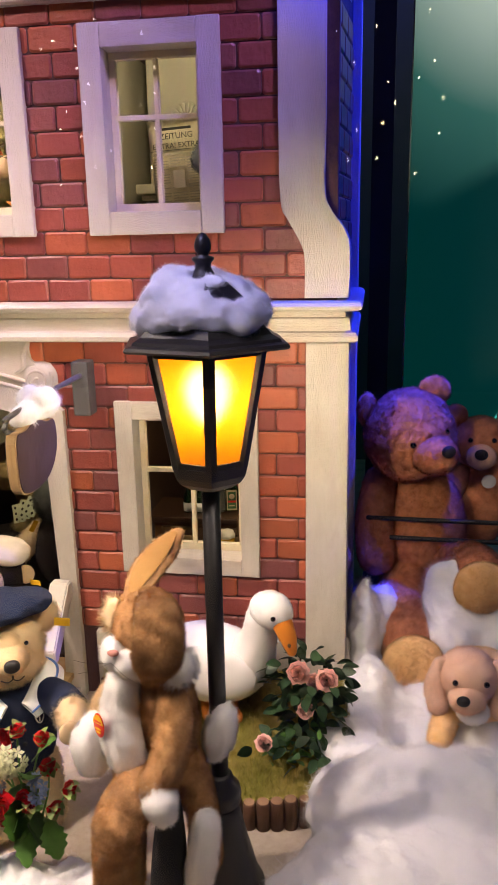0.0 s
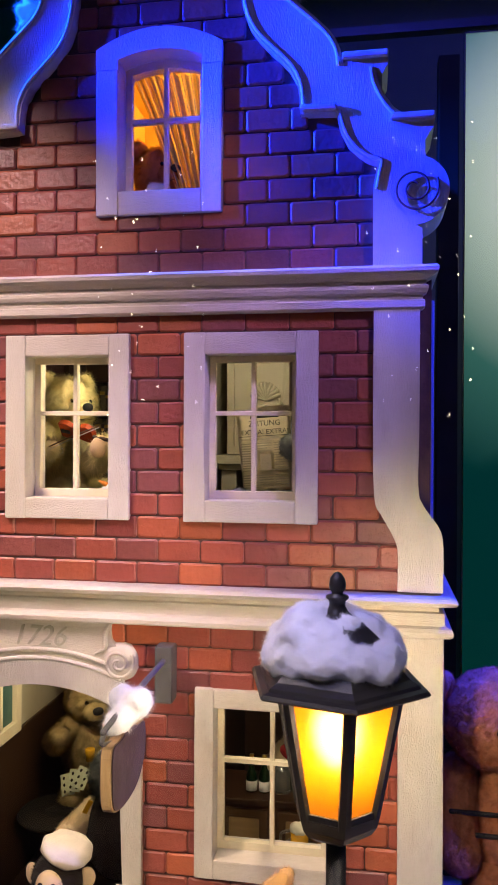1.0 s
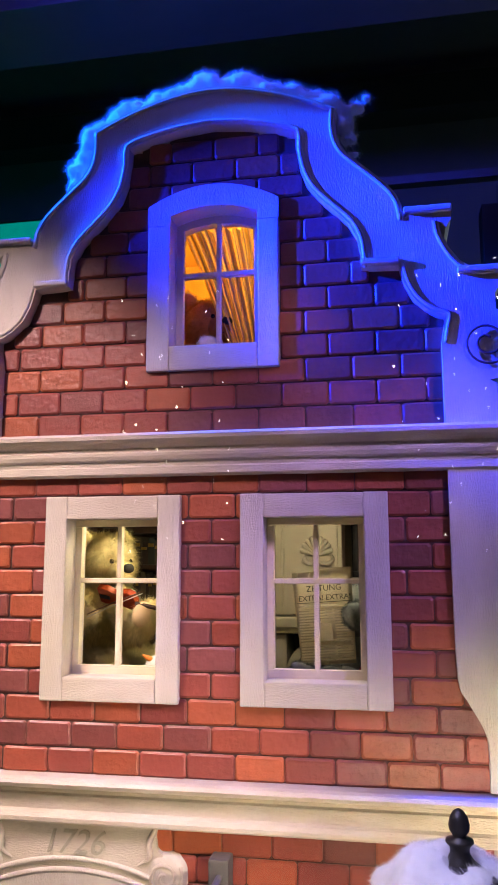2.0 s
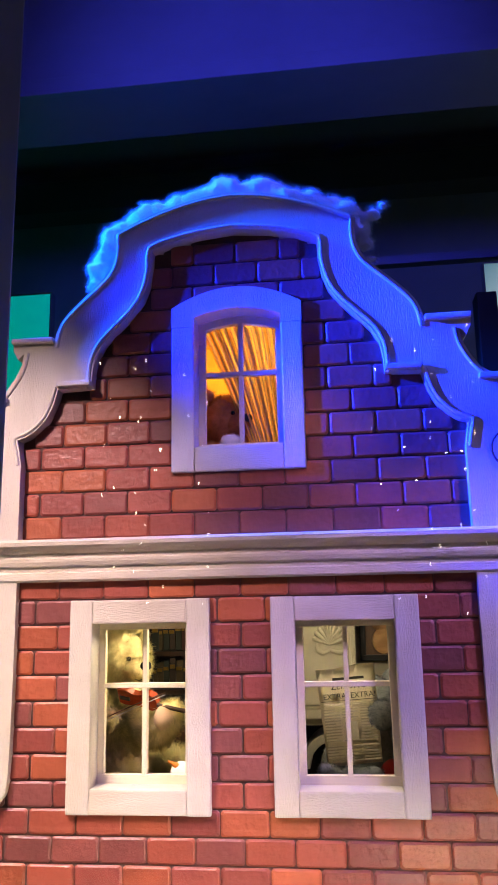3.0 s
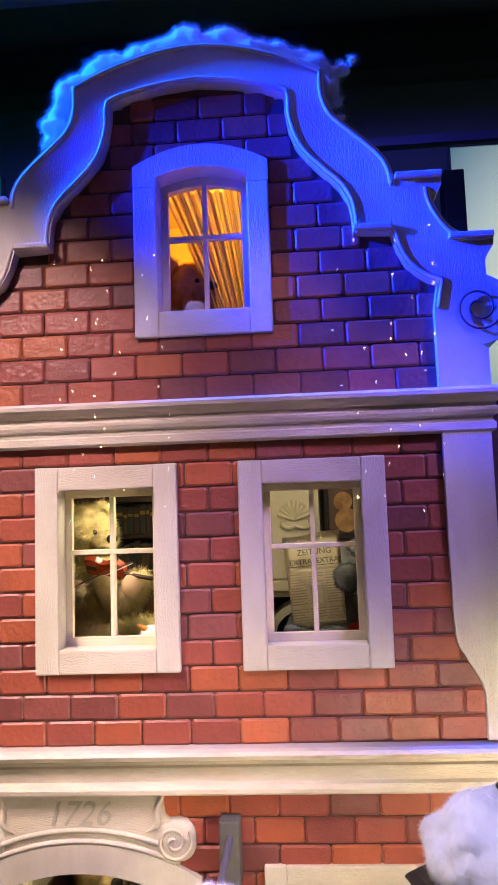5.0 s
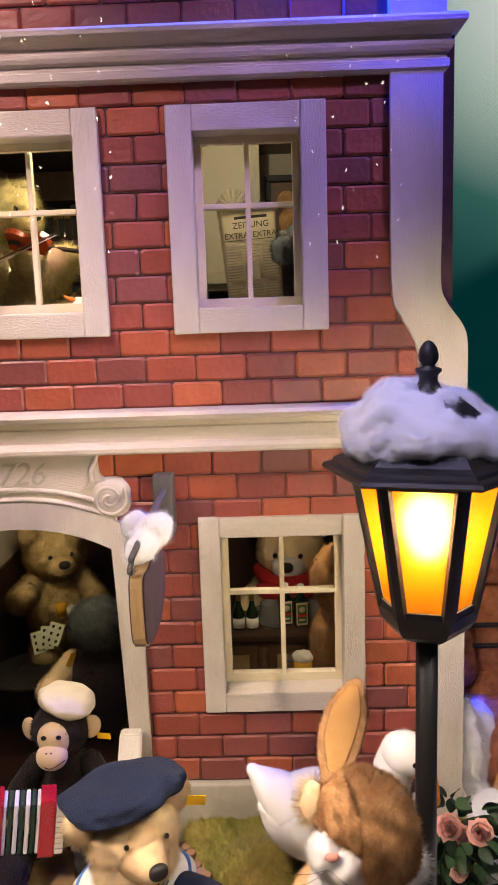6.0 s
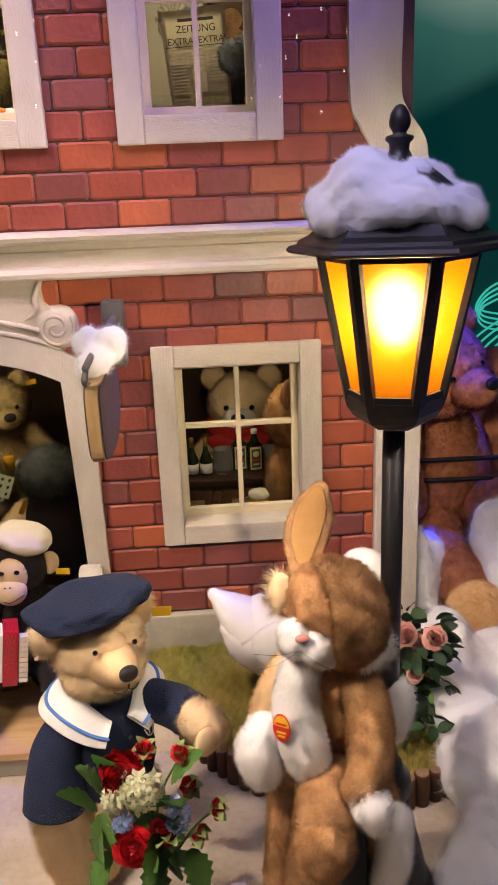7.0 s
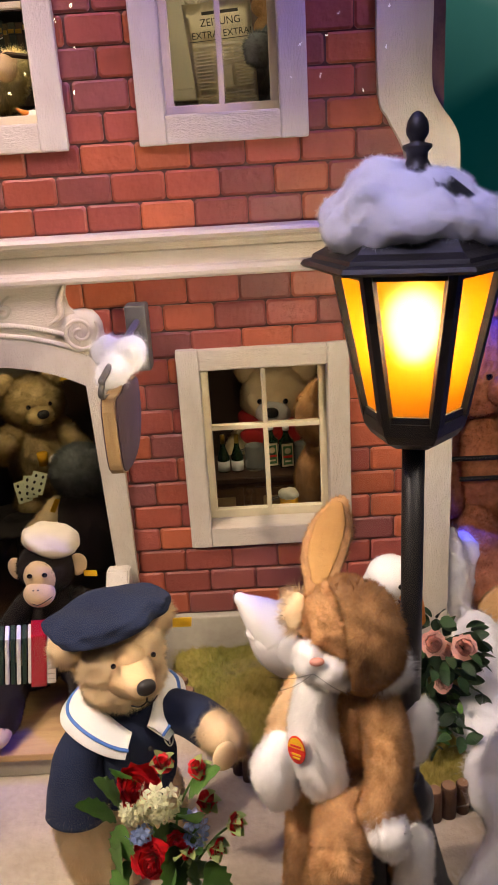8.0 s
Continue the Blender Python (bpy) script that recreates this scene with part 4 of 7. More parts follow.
# ---- street lamp ----
def street_lamp():
    x, y = -0.226, 1.009
    t = thing("street_lamp", "black hexagonal street lamp, lit, with cotton snow on its roof", "street lamp", pose(x, y, 0))
    turn = radians(-76)
    bm = bmesh.new()
    lathe(bm, [(0.066, 0.0), (0.066, 0.012), (0.058, 0.020), (0.056, 0.035), (0.050, 0.060), (0.040, 0.100), (0.031, 0.140), (0.027, 0.160)], 28)
    smooth(part("foot", bm, IRON, t))
    bm = bmesh.new()
    lathe(bm, [(0.027, 0.160), (0.031, 0.165), (0.032, 0.178), (0.030, 0.190), (0.021, 0.200), (0.019, 0.210), (0.014, 0.214)], 24)
    smooth(part("collar", bm, IRON, t))
    bm = bmesh.new()
    lathe(bm, [(0.0128, 0.212), (0.0125, 0.66)], 20)
    smooth(part("pole", bm, IRON, t))
    bm = bmesh.new()
    lathe(bm, [(0.016, 0.668), (0.032, 0.669), (0.046, 0.678), (0.0530, 0.688), (0.0570, 0.703), (0.050, 0.704)], 6, turn=turn)
    part("tray", bm, IRON, t)
    top, bot = 0.858, 0.700
    R0, R1 = 0.0535, 0.084
    for k in range(6):
        a = turn + k * math.pi / 3
        d = Vector((math.cos(a), math.sin(a), 0))
        s = Vector((-math.sin(a), math.cos(a), 0))
        bm = bmesh.new()
        rows = []
        for R, zz in ((R0, bot), (R1, top)):
            p = d * R + Vector((0, 0, zz))
            rows.append([bm.verts.new(p + s * u + d * v) for u, v in ((-0.0075, -0.007), (-0.0075, 0.0), (0, 0.003), (0.0075, 0.0), (0.0075, -0.007))])
        for i in range(5):
            bm.faces.new((rows[0][i], rows[0][(i + 1) % 5], rows[1][(i + 1) % 5], rows[1][i]))
        bm.faces.new(rows[0])
        bm.faces.new(rows[1])
        part("corner_bar", bm, IRON, t)
        # amber pane between two bars
        b = a + math.pi / 3
        e = Vector((math.cos(b), math.sin(b), 0))
        bm = bmesh.new()
        q = []
        for off in (0.0, -0.002):
            q.append([bm.verts.new(v) for v in (d * (R0 - 0.004 + off) + Vector((0, 0, bot)), e * (R0 - 0.004 + off) + Vector((0, 0, bot)), e * (R1 - 0.004 + off) + Vector((0, 0, top)), d * (R1 - 0.004 + off) + Vector((0, 0, top)))])
        bm.faces.new(q[0])
        bm.faces.new(q[1])
        for i in range(4):
            bm.faces.new((q[0][i], q[0][(i + 1) % 4], q[1][(i + 1) % 4], q[1][i]))
        g = part("amber_pane", bm, AMBER, t, "glowing amber lantern pane")
        g.visible_shadow = False
        # rails at head and foot of the pane
        for R, zz, h in ((R0 + 0.0005, bot, 0.010), (R1, top - 0.007, 0.008)):
            bm = bmesh.new()
            p0, p1 = d * R, e * R
            n = ((p0 + p1) / 2).normalized()
            vs = []
            for zq in (zz, zz + h):
                vs.append([bm.verts.new(v + Vector((0, 0, zq))) for v in (p0 - n * 0.006, p1 - n * 0.006, p1 + n * 0.0012, p0 + n * 0.0012)])
            for i in range(4):
                bm.faces.new((vs[0][i], vs[0][(i + 1) % 4], vs[1][(i + 1) % 4], vs[1][i]))
            bm.faces.new(vs[0])
            bm.faces.new(vs[1])
            part("rail", bm, IRON, t)
    bm = bmesh.new()
    lathe(bm, [(0.082, 0.856), (0.116, 0.859), (0.119, 0.862), (0.116, 0.866), (0.107, 0.868), (0.105, 0.872), (0.094, 0.877), (0.086, 0.885), (0.074, 0.901), (0.056, 0.922), (0.034, 0.940), (0.018, 0.948)], 6, turn=turn)
    part("roof", bm, IRON, t)
    bm = bmesh.new()
    lathe(bm, [(0.017, 0.945), (0.0145, 0.950), (0.010, 0.958), (0.0105, 0.964), (0.0145, 0.968), (0.0140, 0.971), (0.007, 0.973), (0.0072, 0.975), (0.0104, 0.980), (0.0110, 0.985), (0.0092, 0.993), (0.005, 0.999), (0.001, 1.001)], 20)
    smooth(part("finial", bm, IRON, t))
    bm = bmesh.new()
    lathe(bm, [(0.009, 0.755), (0.012, 0.763), (0.021, 0.775), (0.027, 0.793), (0.026, 0.811), (0.017, 0.825), (0.005, 0.830)], 20)
    b = smooth(part("bulb", bm, BULB, t, "glowing light bulb"))
    b.visible_shadow = False
    bm = bmesh.new()
    lathe(bm, [(0.013, 0.703), (0.013, 0.758), (0.010, 0.764)], 16)
    smooth(part("socket", bm, CREAMWALL, t))


def amber():
    """Frosted amber glass: scatters the bulb and lets a blurred image of it through."""
    m = mat("amber_glass", (0.80, 0.30, 0.02), (0.75, 0.25, 0.015), rough=0.25, scale=18)
    nt = m.node_tree
    tr = nt.nodes.new("ShaderNodeBsdfTranslucent")
    tr.inputs[0].default_value = (0.075, 0.025, 0.0004, 1)
    rf = nt.nodes.new("ShaderNodeBsdfRefraction")
    rf.inputs["Color"].default_value = (1.0, 0.72, 0.36, 1)
    rf.inputs["Roughness"].default_value = 0.46
    rf.inputs["IOR"].default_value = 1.40
    mx, mx2 = nt.nodes.new("ShaderNodeMixShader"), nt.nodes.new("ShaderNodeMixShader")
    mx.inputs[0].default_value, mx2.inputs[0].default_value = 0.86, 0.50
    nt.links.new(nt.nodes["Principled BSDF"].outputs[0], mx.inputs[1])
    nt.links.new(tr.outputs[0], mx.inputs[2])
    nt.links.new(mx.outputs[0], mx2.inputs[1])
    nt.links.new(rf.outputs[0], mx2.inputs[2])
    nt.links.new(mx2.outputs[0], nt.nodes["Material Output"].inputs[0])
    return m


AMBER = amber()
BULB = mat("lit_bulb", (1.0, 0.86, 0.62), (1.0, 0.86, 0.62), emit=190)
street_lamp()


# ---- cotton wool ----
def wool(name, geo, label, category="cotton snow", length=0.018, dens=5, kind="", fuzz=0.0004):
    ob = furred(name, geo, COTTON, None, length, dens, fuzz, comb=(0, 0, 0.1), lean=2.6, wild=1.4, rough_n=0.22, clump=200, nap=0.12)
    return tagged(ob, label, category, group="cotton snow", kind=kind)


ring = [((-0.229 + 0.065 * math.cos(a), 1.009 + 0.066 * math.sin(a), 0.897 + 0.003 * math.sin(3 * a)), (0.030, 0.030, 0.019)) for a in np.linspace(0.2, 6.1, 11)]
wool("lamp_snow", blob([((-0.229 + (c[0] + 0.226) * 0.88, 1.009 + (c[1] - 1.009) * 0.9, c[2]), r) for c, r in ring + [((-0.268, 0.985, 0.918), (0.036, 0.040, 0.026)), ((-0.258, 1.020, 0.934), (0.034, 0.036, 0.023)), ((-0.285, 1.030, 0.912), (0.026, 0.034, 0.024)), ((-0.226, 1.050, 0.928), (0.042, 0.026, 0.024)), ((-0.178, 1.045, 0.915), (0.036, 0.028, 0.022)), ((-0.224, 0.958, 0.910), (0.040, 0.020, 0.018)), ((-0.172, 0.978, 0.903), (0.026, 0.026, 0.016)), ((-0.240, 0.975, 0.928), (0.024, 0.022, 0.016)), ((-0.170, 1.020, 0.912), (0.020, 0.022, 0.016)), ((-0.210, 0.990, 0.936), (0.022, 0.018, 0.015)), ((-0.262, 1.000, 0.944), (0.022, 0.024, 0.016)), ((-0.188, 1.022, 0.932), (0.022, 0.020, 0.014))]], 0.0042, 0.016, 1.0),
     "white cotton-wool snow heaped on the street lamp", length=0.013, dens=45, fuzz=0.0004)
wool("sign_snow", blob([((-0.576, 1.265, 0.724), (0.030, 0.044, 0.024)), ((-0.586, 1.215, 0.714), (0.022, 0.032, 0.020)), ((-0.562, 1.250, 0.742), (0.017, 0.020, 0.014)), ((-0.600, 1.268, 0.736), (0.016, 0.018, 0.016))], 0.004, 0.012, 3.0),
     "tuft of white cotton wool on the sign bracket", length=0.020, dens=14)
GS = [(-0.90, 2.02, .018), (-0.895, 2.05, .020), (-0.885, 2.085, .020), (-0.87, 2.11, .022), (-0.845, 2.13, .026), (-0.81, 2.146, .028), (-0.77, 2.162, .028), (-0.73, 2.175, .026), (-0.69, 2.186, .028), (-0.65, 2.196, .026), (-0.615, 2.200, .030), (-0.575, 2.195, .024), (-0.535, 2.190, .028), (-0.495, 2.183, .024), (-0.455, 2.172, .024), (-0.42, 2.160, .020), (-0.39, 2.145, .020), (-0.36, 2.128, .020), (-0.33, 2.138, .012), (-0.305, 2.152, .009), (-0.352, 2.10, .018), (-0.343, 2.07, .014), (-0.338, 2.04, .010)]
wool("gable_snow", blob([((x, 1.542, z), (r * 1.15, r * 1.2, r)) for x, z, r in GS], 0.006, 0.026, 5.0),
     "strip of cotton-wool snow along the gable top", length=0.026, dens=12)
heap = [((0.10, 1.19, 0.050), (0.185, 0.085, 0.085)), ((0.04, 1.02, 0.02), (0.165, 0.10, 0.075)), ((0.27, 1.0, 0.03), (0.20, 0.13, 0.08)), ((0.36, 1.2, 0.04), (0.20, 0.12, 0.10)), ((-0.03, 1.315, 0.03), (0.085, 0.075, 0.065)), ((0.18, 1.47, 0.01), (0.26, 0.10, 0.07)),
        ((0.0, 1.47, 0.05), (0.05, 0.08, 0.10)), ((-0.015, 1.62, 0.10), (0.035, 0.07, 0.16)), ((0.27, 1.66, 0.10), (0.13, 0.06, 0.16)), ((0.03, 1.70, 0.08), (0.05, 0.08, 0.13)), ((0.17, 1.63, 0.08), (0.05, 0.05, 0.13)), ((-0.09, 0.96, 0.0), (0.07, 0.07, 0.045)), ((0.25, 1.38, 0.05), (0.12, 0.10, 0.07)), ((-0.02, 1.14, 0.05), (0.07, 0.06, 0.06)), ((0.17, 1.68, 0.22), (0.05, 0.04, 0.07))]
wool("snow_heap", blob(heap, 0.009, 0.017, 11.0), "big loose heap of white cotton-wool snow on the floor", length=0.034, dens=6, kind="stuff", fuzz=0.0005)
wool("snow_tuft", blob([((-0.56, 0.97, 0.0), (0.10, 0.045, 0.035)), ((-0.43, 0.975, 0.0), (0.06, 0.04, 0.03)), ((-0.48, 0.91, 0.0), (0.12, 0.05, 0.03))], 0.007, 0.03, 31.0), "loose tufts of cotton wool on the sandy floor", length=0.020, dens=7)


# ---- grass bed with log edging ----
EDGE = spline([(-0.585, 1.50, 0), (-0.54, 1.41, 0), (-0.47, 1.285, 0), (-0.40, 1.215, 0), (-0.30, 1.165, 0), (-0.20, 1.145, 0), (-0.10, 1.165, 0), (-0.02, 1.20, 0)], 8)
bm = bmesh.new()
cols = []
for p in EDGE:
    col = []
    for k in range(9):
        f = k / 8
        yy = p.y + (1.50 - p.y) * f
        zz = 0.040 + 0.055 * f * f + 0.008 * noise.noise(Vector((p.x * 18, yy * 18, 1)))
        col.append(bm.verts.new((p.x + 0.004 * noise.noise(Vector((k, p.x * 40, 3))), yy, zz)))
    cols.append(col)
for a, b in zip(cols, cols[1:]):
    for k in range(8):
        bm.faces.new((a[k], b[k], b[k + 1], a[k + 1]))
bm.verts.index_update()
bm.verts.ensure_lookup_table()
geo = ([v.co.copy() for v in bm.verts], [tuple(v.index for v in f.verts) for f in bm.faces])
bm.free()
bed = furred("grass_bed", geo, GRASSM, None, 0.018, 30, 0.0011, comb=(0.2, -0.3, 0.6), lean=0.8, wild=0.9)
tagged(bed, "flocked green and ochre model grass before the house", "grass", kind="stuff")

border = thing("log_edging", "row of short brown log stakes edging the grass", "log edging")
lr = random.Random(3)
acc, last = 0.0, None
for p in spline([tuple(v) for v in EDGE], 12):
    if last is not None:
        acc += (p - last).length
    if last is None or acc > 0.0235:
        acc = 0.0
        bm = bmesh.new()
        h, r = 0.052 + lr.uniform(-0.006, 0.006), 0.0112 + lr.uniform(-0.001, 0.0015)
        lathe(bm, [(r, -0.002), (r * 0.98, h - 0.002), (r * 0.86, h)], 12, at=(p.x, p.y, 0))
        ob = smooth(part("log", bm, BARK, border))
        bm = bmesh.new()
        lathe(bm, [(r * 0.85, h - 0.001), (r * 0.8, h + 0.0008)], 12, at=(p.x, p.y, 0))
        part("cut_end", bm, LOGTOP, ob)
    last = p


# ---- hanging sign ----
def sign():
    t = thing("hanging_sign", "shield-shaped wooden sign hung from an iron bracket", "sign")
    bm = boxes((-0.601, -0.566, 1.470, 1.512, 0.655, 0.765), bevel=0.004)
    part("wall_plate", bm, GREYIRON, t, "dark grey wall plate")
    soft("rod", tube([(-0.582, 1.475, 0.738), (-0.583, 1.30, 0.733), (-0.585, 1.145, 0.722)], [0.0055, 0.005, 0.0045], 10, 4), GREYIRON, t)
    soft("hook", tube([(-0.585, 1.160, 0.722), (-0.587, 1.145, 0.708), (-0.588, 1.160, 0.698), (-0.583, 1.185, 0.694)], [0.003, 0.0045, 0.0038, 0.002], 8, 4), GREYIRON, t)
    soft("hook", tube([(-0.584, 1.250, 0.728), (-0.578, 1.250, 0.710), (-0.570, 1.250, 0.694)], [0.003, 0.003, 0.003], 8, 4), GREYIRON, t)
    prof = spline([(1.150, 0.680, 0), (1.158, 0.696, 0), (1.185, 0.697, 0), (1.220, 0.708, 0), (1.255, 0.697, 0), (1.282, 0.694, 0), (1.288, 0.665, 0), (1.280, 0.630, 0), (1.255, 0.602, 0), (1.222, 0.590, 0), (1.180, 0.588, 0), (1.155, 0.600, 0), (1.149, 0.64, 0), (1.150, 0.680, 0)], 4)[:-1]
    bm = bmesh.new()
    lo = [bm.verts.new((-0.590 + (v.x - 1.15) * 0.08, v.x, v.y)) for v in prof]
    hi = [bm.verts.new((-0.574 + (v.x - 1.15) * 0.08, v.x, v.y)) for v in prof]
    bm.faces.new(lo)
    bm.faces.new(hi[::-1])
    n = len(prof)
    for i in range(n):
        bm.faces.new((lo[(i + 1) % n], lo[i], hi[i], hi[(i + 1) % n]))
    part("board", bm, SIGNWOOD, t, "pale wooden board edge")
    c = Vector((1.22, 0.648, 0))
    for x0, x1 in ((-0.5925, -0.5905), (-0.5735, -0.5715)):
        bm = bmesh.new()
        lo = [bm.verts.new((x0 + (c.x - 1.15 + (v.x - c.x) * 0.96) * 0.08, c.x + (v.x - c.x) * 0.96, c.y + (v.y - c.y) * 0.96)) for v in prof]
        hi = [bm.verts.new((x1 + (c.x - 1.15 + (v.x - c.x) * 0.96) * 0.08, c.x + (v.x - c.x) * 0.96, c.y + (v.y - c.y) * 0.96)) for v in prof]
        bm.faces.new(lo)
        bm.faces.new(hi[::-1])
        for i in range(n):
            bm.faces.new((lo[(i + 1) % n], lo[i], hi[i], hi[(i + 1) % n]))
        part("sign_face", bm, SIGNFACE, t, "dark purple-brown painted sign face")


SIGNWOOD = mat("pale_sign_wood", (0.42, 0.28, 0.13), (0.30, 0.19, 0.085), rough=0.6, scale=20, stretch=(4, 4, 0.6), bump=0.2)
SIGNFACE = mat("purple_brown_paint", (0.030, 0.016, 0.020), (0.085, 0.055, 0.080), rough=0.6, scale=35, bump=0.4, bscale=80)
sign()


# ---- stuffed toys ----
def tag_ribbon(parent, c, d=(1, 0, -0.1), w=0.012, l=0.028):
    d = Vector(d).normalized()
    bm = bmesh.new()
    m = Matrix.Translation(c) @ d.to_track_quat("X", "Z").to_matrix().to_4x4()
    box(bm, 0, l, -0.0008, 0.0008, -w / 2, w / 2, m=m)
    return part("ear_tag", bm, TAGY, parent, "yellow cloth ear tag")


def face(t, hc, r, nose_at, eye_x, eye_z, eye_y, nose_r=(0.013, 0.008, 0.010), eye_r=0.006, mouth=True, droop=0.0):
    soft("nose", ell(nose_at, nose_r, sub=3, power=0.9), NOSE, t, "black stitched nose")
    for sg in (1, -1):
        soft("eye", ell((hc[0] + sg * eye_x, eye_y - (droop * 0.3 if sg > 0 else 0), eye_z - (droop if sg > 0 else 0)), eye_r, sub=2), EYE_M, t, "shiny black bead eye")
    if mouth:
        x, y, z = nose_at
        for sg in (1, -1):
            soft("mouth_stitch", tube([(x, y + 0.002, z - nose_r[2]), (x, y + 0.004, z - nose_r[2] * 2.2), (x + sg * nose_r[0] * 0.7, y + 0.007, z - nose_r[2] * 2.8), (x + sg * nose_r[0] * 1.4, y + 0.012, z - nose_r[2] * 2.6)], [0.0009] * 4, 6, 4), NOSE, t)


def bear(name, label, at, yaw, hr, material, muzzle=None, L=0.009, dens=14, body=True, sit=True, group="", pile=0.0009, arms=True):
    """Seated bear that looks along its own -y. hr is the head's radius; all else follows."""
    t = thing(name, label, "teddy bear", pose(*at, 0, 0, yaw), group)
    k = hr
    muzzle = muzzle or material
    hz = 3.55 * k
    furred("head", ell((0, 0, hz), (1.02 * k, 0.95 * k, 0.95 * k), lump=0.06, sub=4), material, t, L, dens, pile, comb=(0, 0.2, -0.8))
    furred("muzzle", ell((0, -0.78 * k, hz - 0.25 * k), (0.50 * k, 0.52 * k, 0.42 * k)), muzzle, t, L * 0.45, dens * 1.3, pile, comb=(0, 0.6, -0.4))
    for sg in (1, -1):
        furred("ear", ell((sg * 0.82 * k, 0.10 * k, hz + 0.78 * k), (0.38 * k, 0.18 * k, 0.38 * k), (0, sg * 25, 0)), material, t, L, dens, pile)
    face(t, (0, 0, hz), k, (0, -1.28 * k, hz - 0.10 * k), 0.36 * k, hz + 0.12 * k, -0.88 * k, (0.20 * k, 0.12 * k, 0.15 * k), 0.085 * k)
    if body:
        furred("torso", ell((0, 0.1 * k, 1.5 * k), (1.05 * k, 0.90 * k, 1.45 * k), lump=0.05, sub=4), material, t, L, dens, pile)
        for sg in (1, -1):
            if arms:
                furred("arm", tube([(sg * 0.85 * k, 0, 2.4 * k), (sg * 1.35 * k, -0.25 * k, 1.7 * k), (sg * 1.25 * k, -0.75 * k, 1.05 * k)], [0.40 * k, 0.40 * k, 0.36 * k]), material, t, L, dens, pile)
            furred("leg", tube([(sg * 0.55 * k, -0.3 * k, 0.50 * k), (sg * 0.85 * k, -1.1 * k, 0.45 * k), (sg * 0.95 * k, -1.75 * k, 0.50 * k)], [0.50 * k, 0.45 * k, 0.50 * k]), material, t, L, dens, pile)
    return t


def sailor():
    t = thing("sailor_bear", "honey teddy bear in navy sailor jacket, cap and white collar", "teddy bear", pose(-0.598, 1.100, 0, 0, 0, 31))
    pile = dict(length=0.0150, per_cm2=30, width=0.0007, clump=300, wild=0.7, nap=0.30)
    furred("head", ell((0, 0, 0.358), (0.059, 0.055, 0.052), lump=0.07, sub=4), F_SAND, t, comb=(0, 0.1, -0.8), **pile)
    furred("cheek", ell((0, -0.010, 0.326), (0.055, 0.046, 0.036), lump=0.06, sub=4), F_SAND, t, comb=(0, 0.2, -0.8), **pile)
    furred("muzzle", join(tube([(0, -0.012, 0.348), (0, -0.046, 0.352), (0, -0.072, 0.354)], [0.043, 0.033, 0.020], 18, 6), ell((0, -0.036, 0.374), (0.023, 0.025, 0.022))), F_HONEY, t, 0.004, 60, 0.0005, comb=(0, 0.6, -0.3), wild=0.6, clump=380, label="short-clipped honey muzzle")
    face(t, (0, 0, 0.356), 0.058, (0, -0.091, 0.360), 0.027, 0.382, -0.056, (0.0125, 0.008, 0.0105), 0.0036, droop=0.004)
    for sg in (1, -1):
        furred("ear", ell((sg * 0.062, 0.008, 0.388), (0.025, 0.016, 0.028), (0, sg * 20, 0)), F_SAND, t, **pile)
    tag_ribbon(t, (0.078, -0.010, 0.382), (0.9, -0.35, -0.1), 0.014, 0.026)
    # beret, flat and wide with a soft fold
    V, F = ell((0, 0, 0), (0.081, 0.066, 0.0195), sub=5, lump=0.10, freq=1.7, seed=4, power=0.80, octaves=2)
    W = []
    for v in V:
        f = math.exp(-((v.x - 0.046) / 0.014) ** 2) * max(0.0, -v.y / 0.066)
        W.append(Vector((v.x, v.y + 0.012 * f, v.z + 0.004 * math.sin(v.x * 70 + v.y * 40) * max(0.0, v.z / 0.02))))
    cap = soft("cap", (W, F), NAVY, t, "navy cloth beret")
    cap.matrix_local = pose(-0.004, 0.008, 0.417, -7, -3, 0)
    soft("cap_band", tube([(0.050 * math.cos(a), 0.006 + 0.046 * math.sin(a), -0.013 + 0.002 * math.cos(a)) for a in np.linspace(0, 6.28, 20)], [0.007] * 20, 8, 1), NAVY, cap)
    # jacket with a flared hem
    V, F = ell((0, 0.008, 0.205), (0.066, 0.056, 0.112), sub=4, lump=0.06, freq=2.5, seed=2)
    V = [Vector((v.x * (1 + 0.22 * max(0, (0.2 - v.z) / 0.1)), v.y * (1 + 0.2 * max(0, (0.2 - v.z) / 0.1)), max(v.z, 0.118))) for v in V]
    jk = soft("jacket", (V, F), NAVY, t, "navy cloth sailor jacket")
    for x, z in ((0.010, 0.235), (0.010, 0.195)):
        soft("button", ell((x, -0.053, z), (0.004, 0.002, 0.004), sub=2), BLACKM, jk)
    # sleeves, the near one hanging with an open hem, and paws

    def sleeve(pts, rad):
        V, F = tube(pts, rad, 24, 8, cap=False)
        V = [v + Vector((v.x, v.y, 0)).normalized() * 0.0035 * noise.noise(Vector((v.x * 30, v.y * 30, v.z * 22))) for v in V]
        soft("sleeve", (V, F), NAVY, t)

    sleeve([(-0.030, 0.0, 0.276), (-0.056, -0.001, 0.250), (-0.078, -0.003, 0.212), (-0.090, -0.008, 0.146)], [0.022, 0.030, 0.036, 0.043])
    furred("paw", tube([(-0.086, -0.008, 0.150), (-0.080, -0.014, 0.090), (-0.070, -0.020, 0.040)], [0.033, 0.035, 0.033]), F_SAND, t, 0.022, 34, 0.0006, clump=240, wild=0.9)
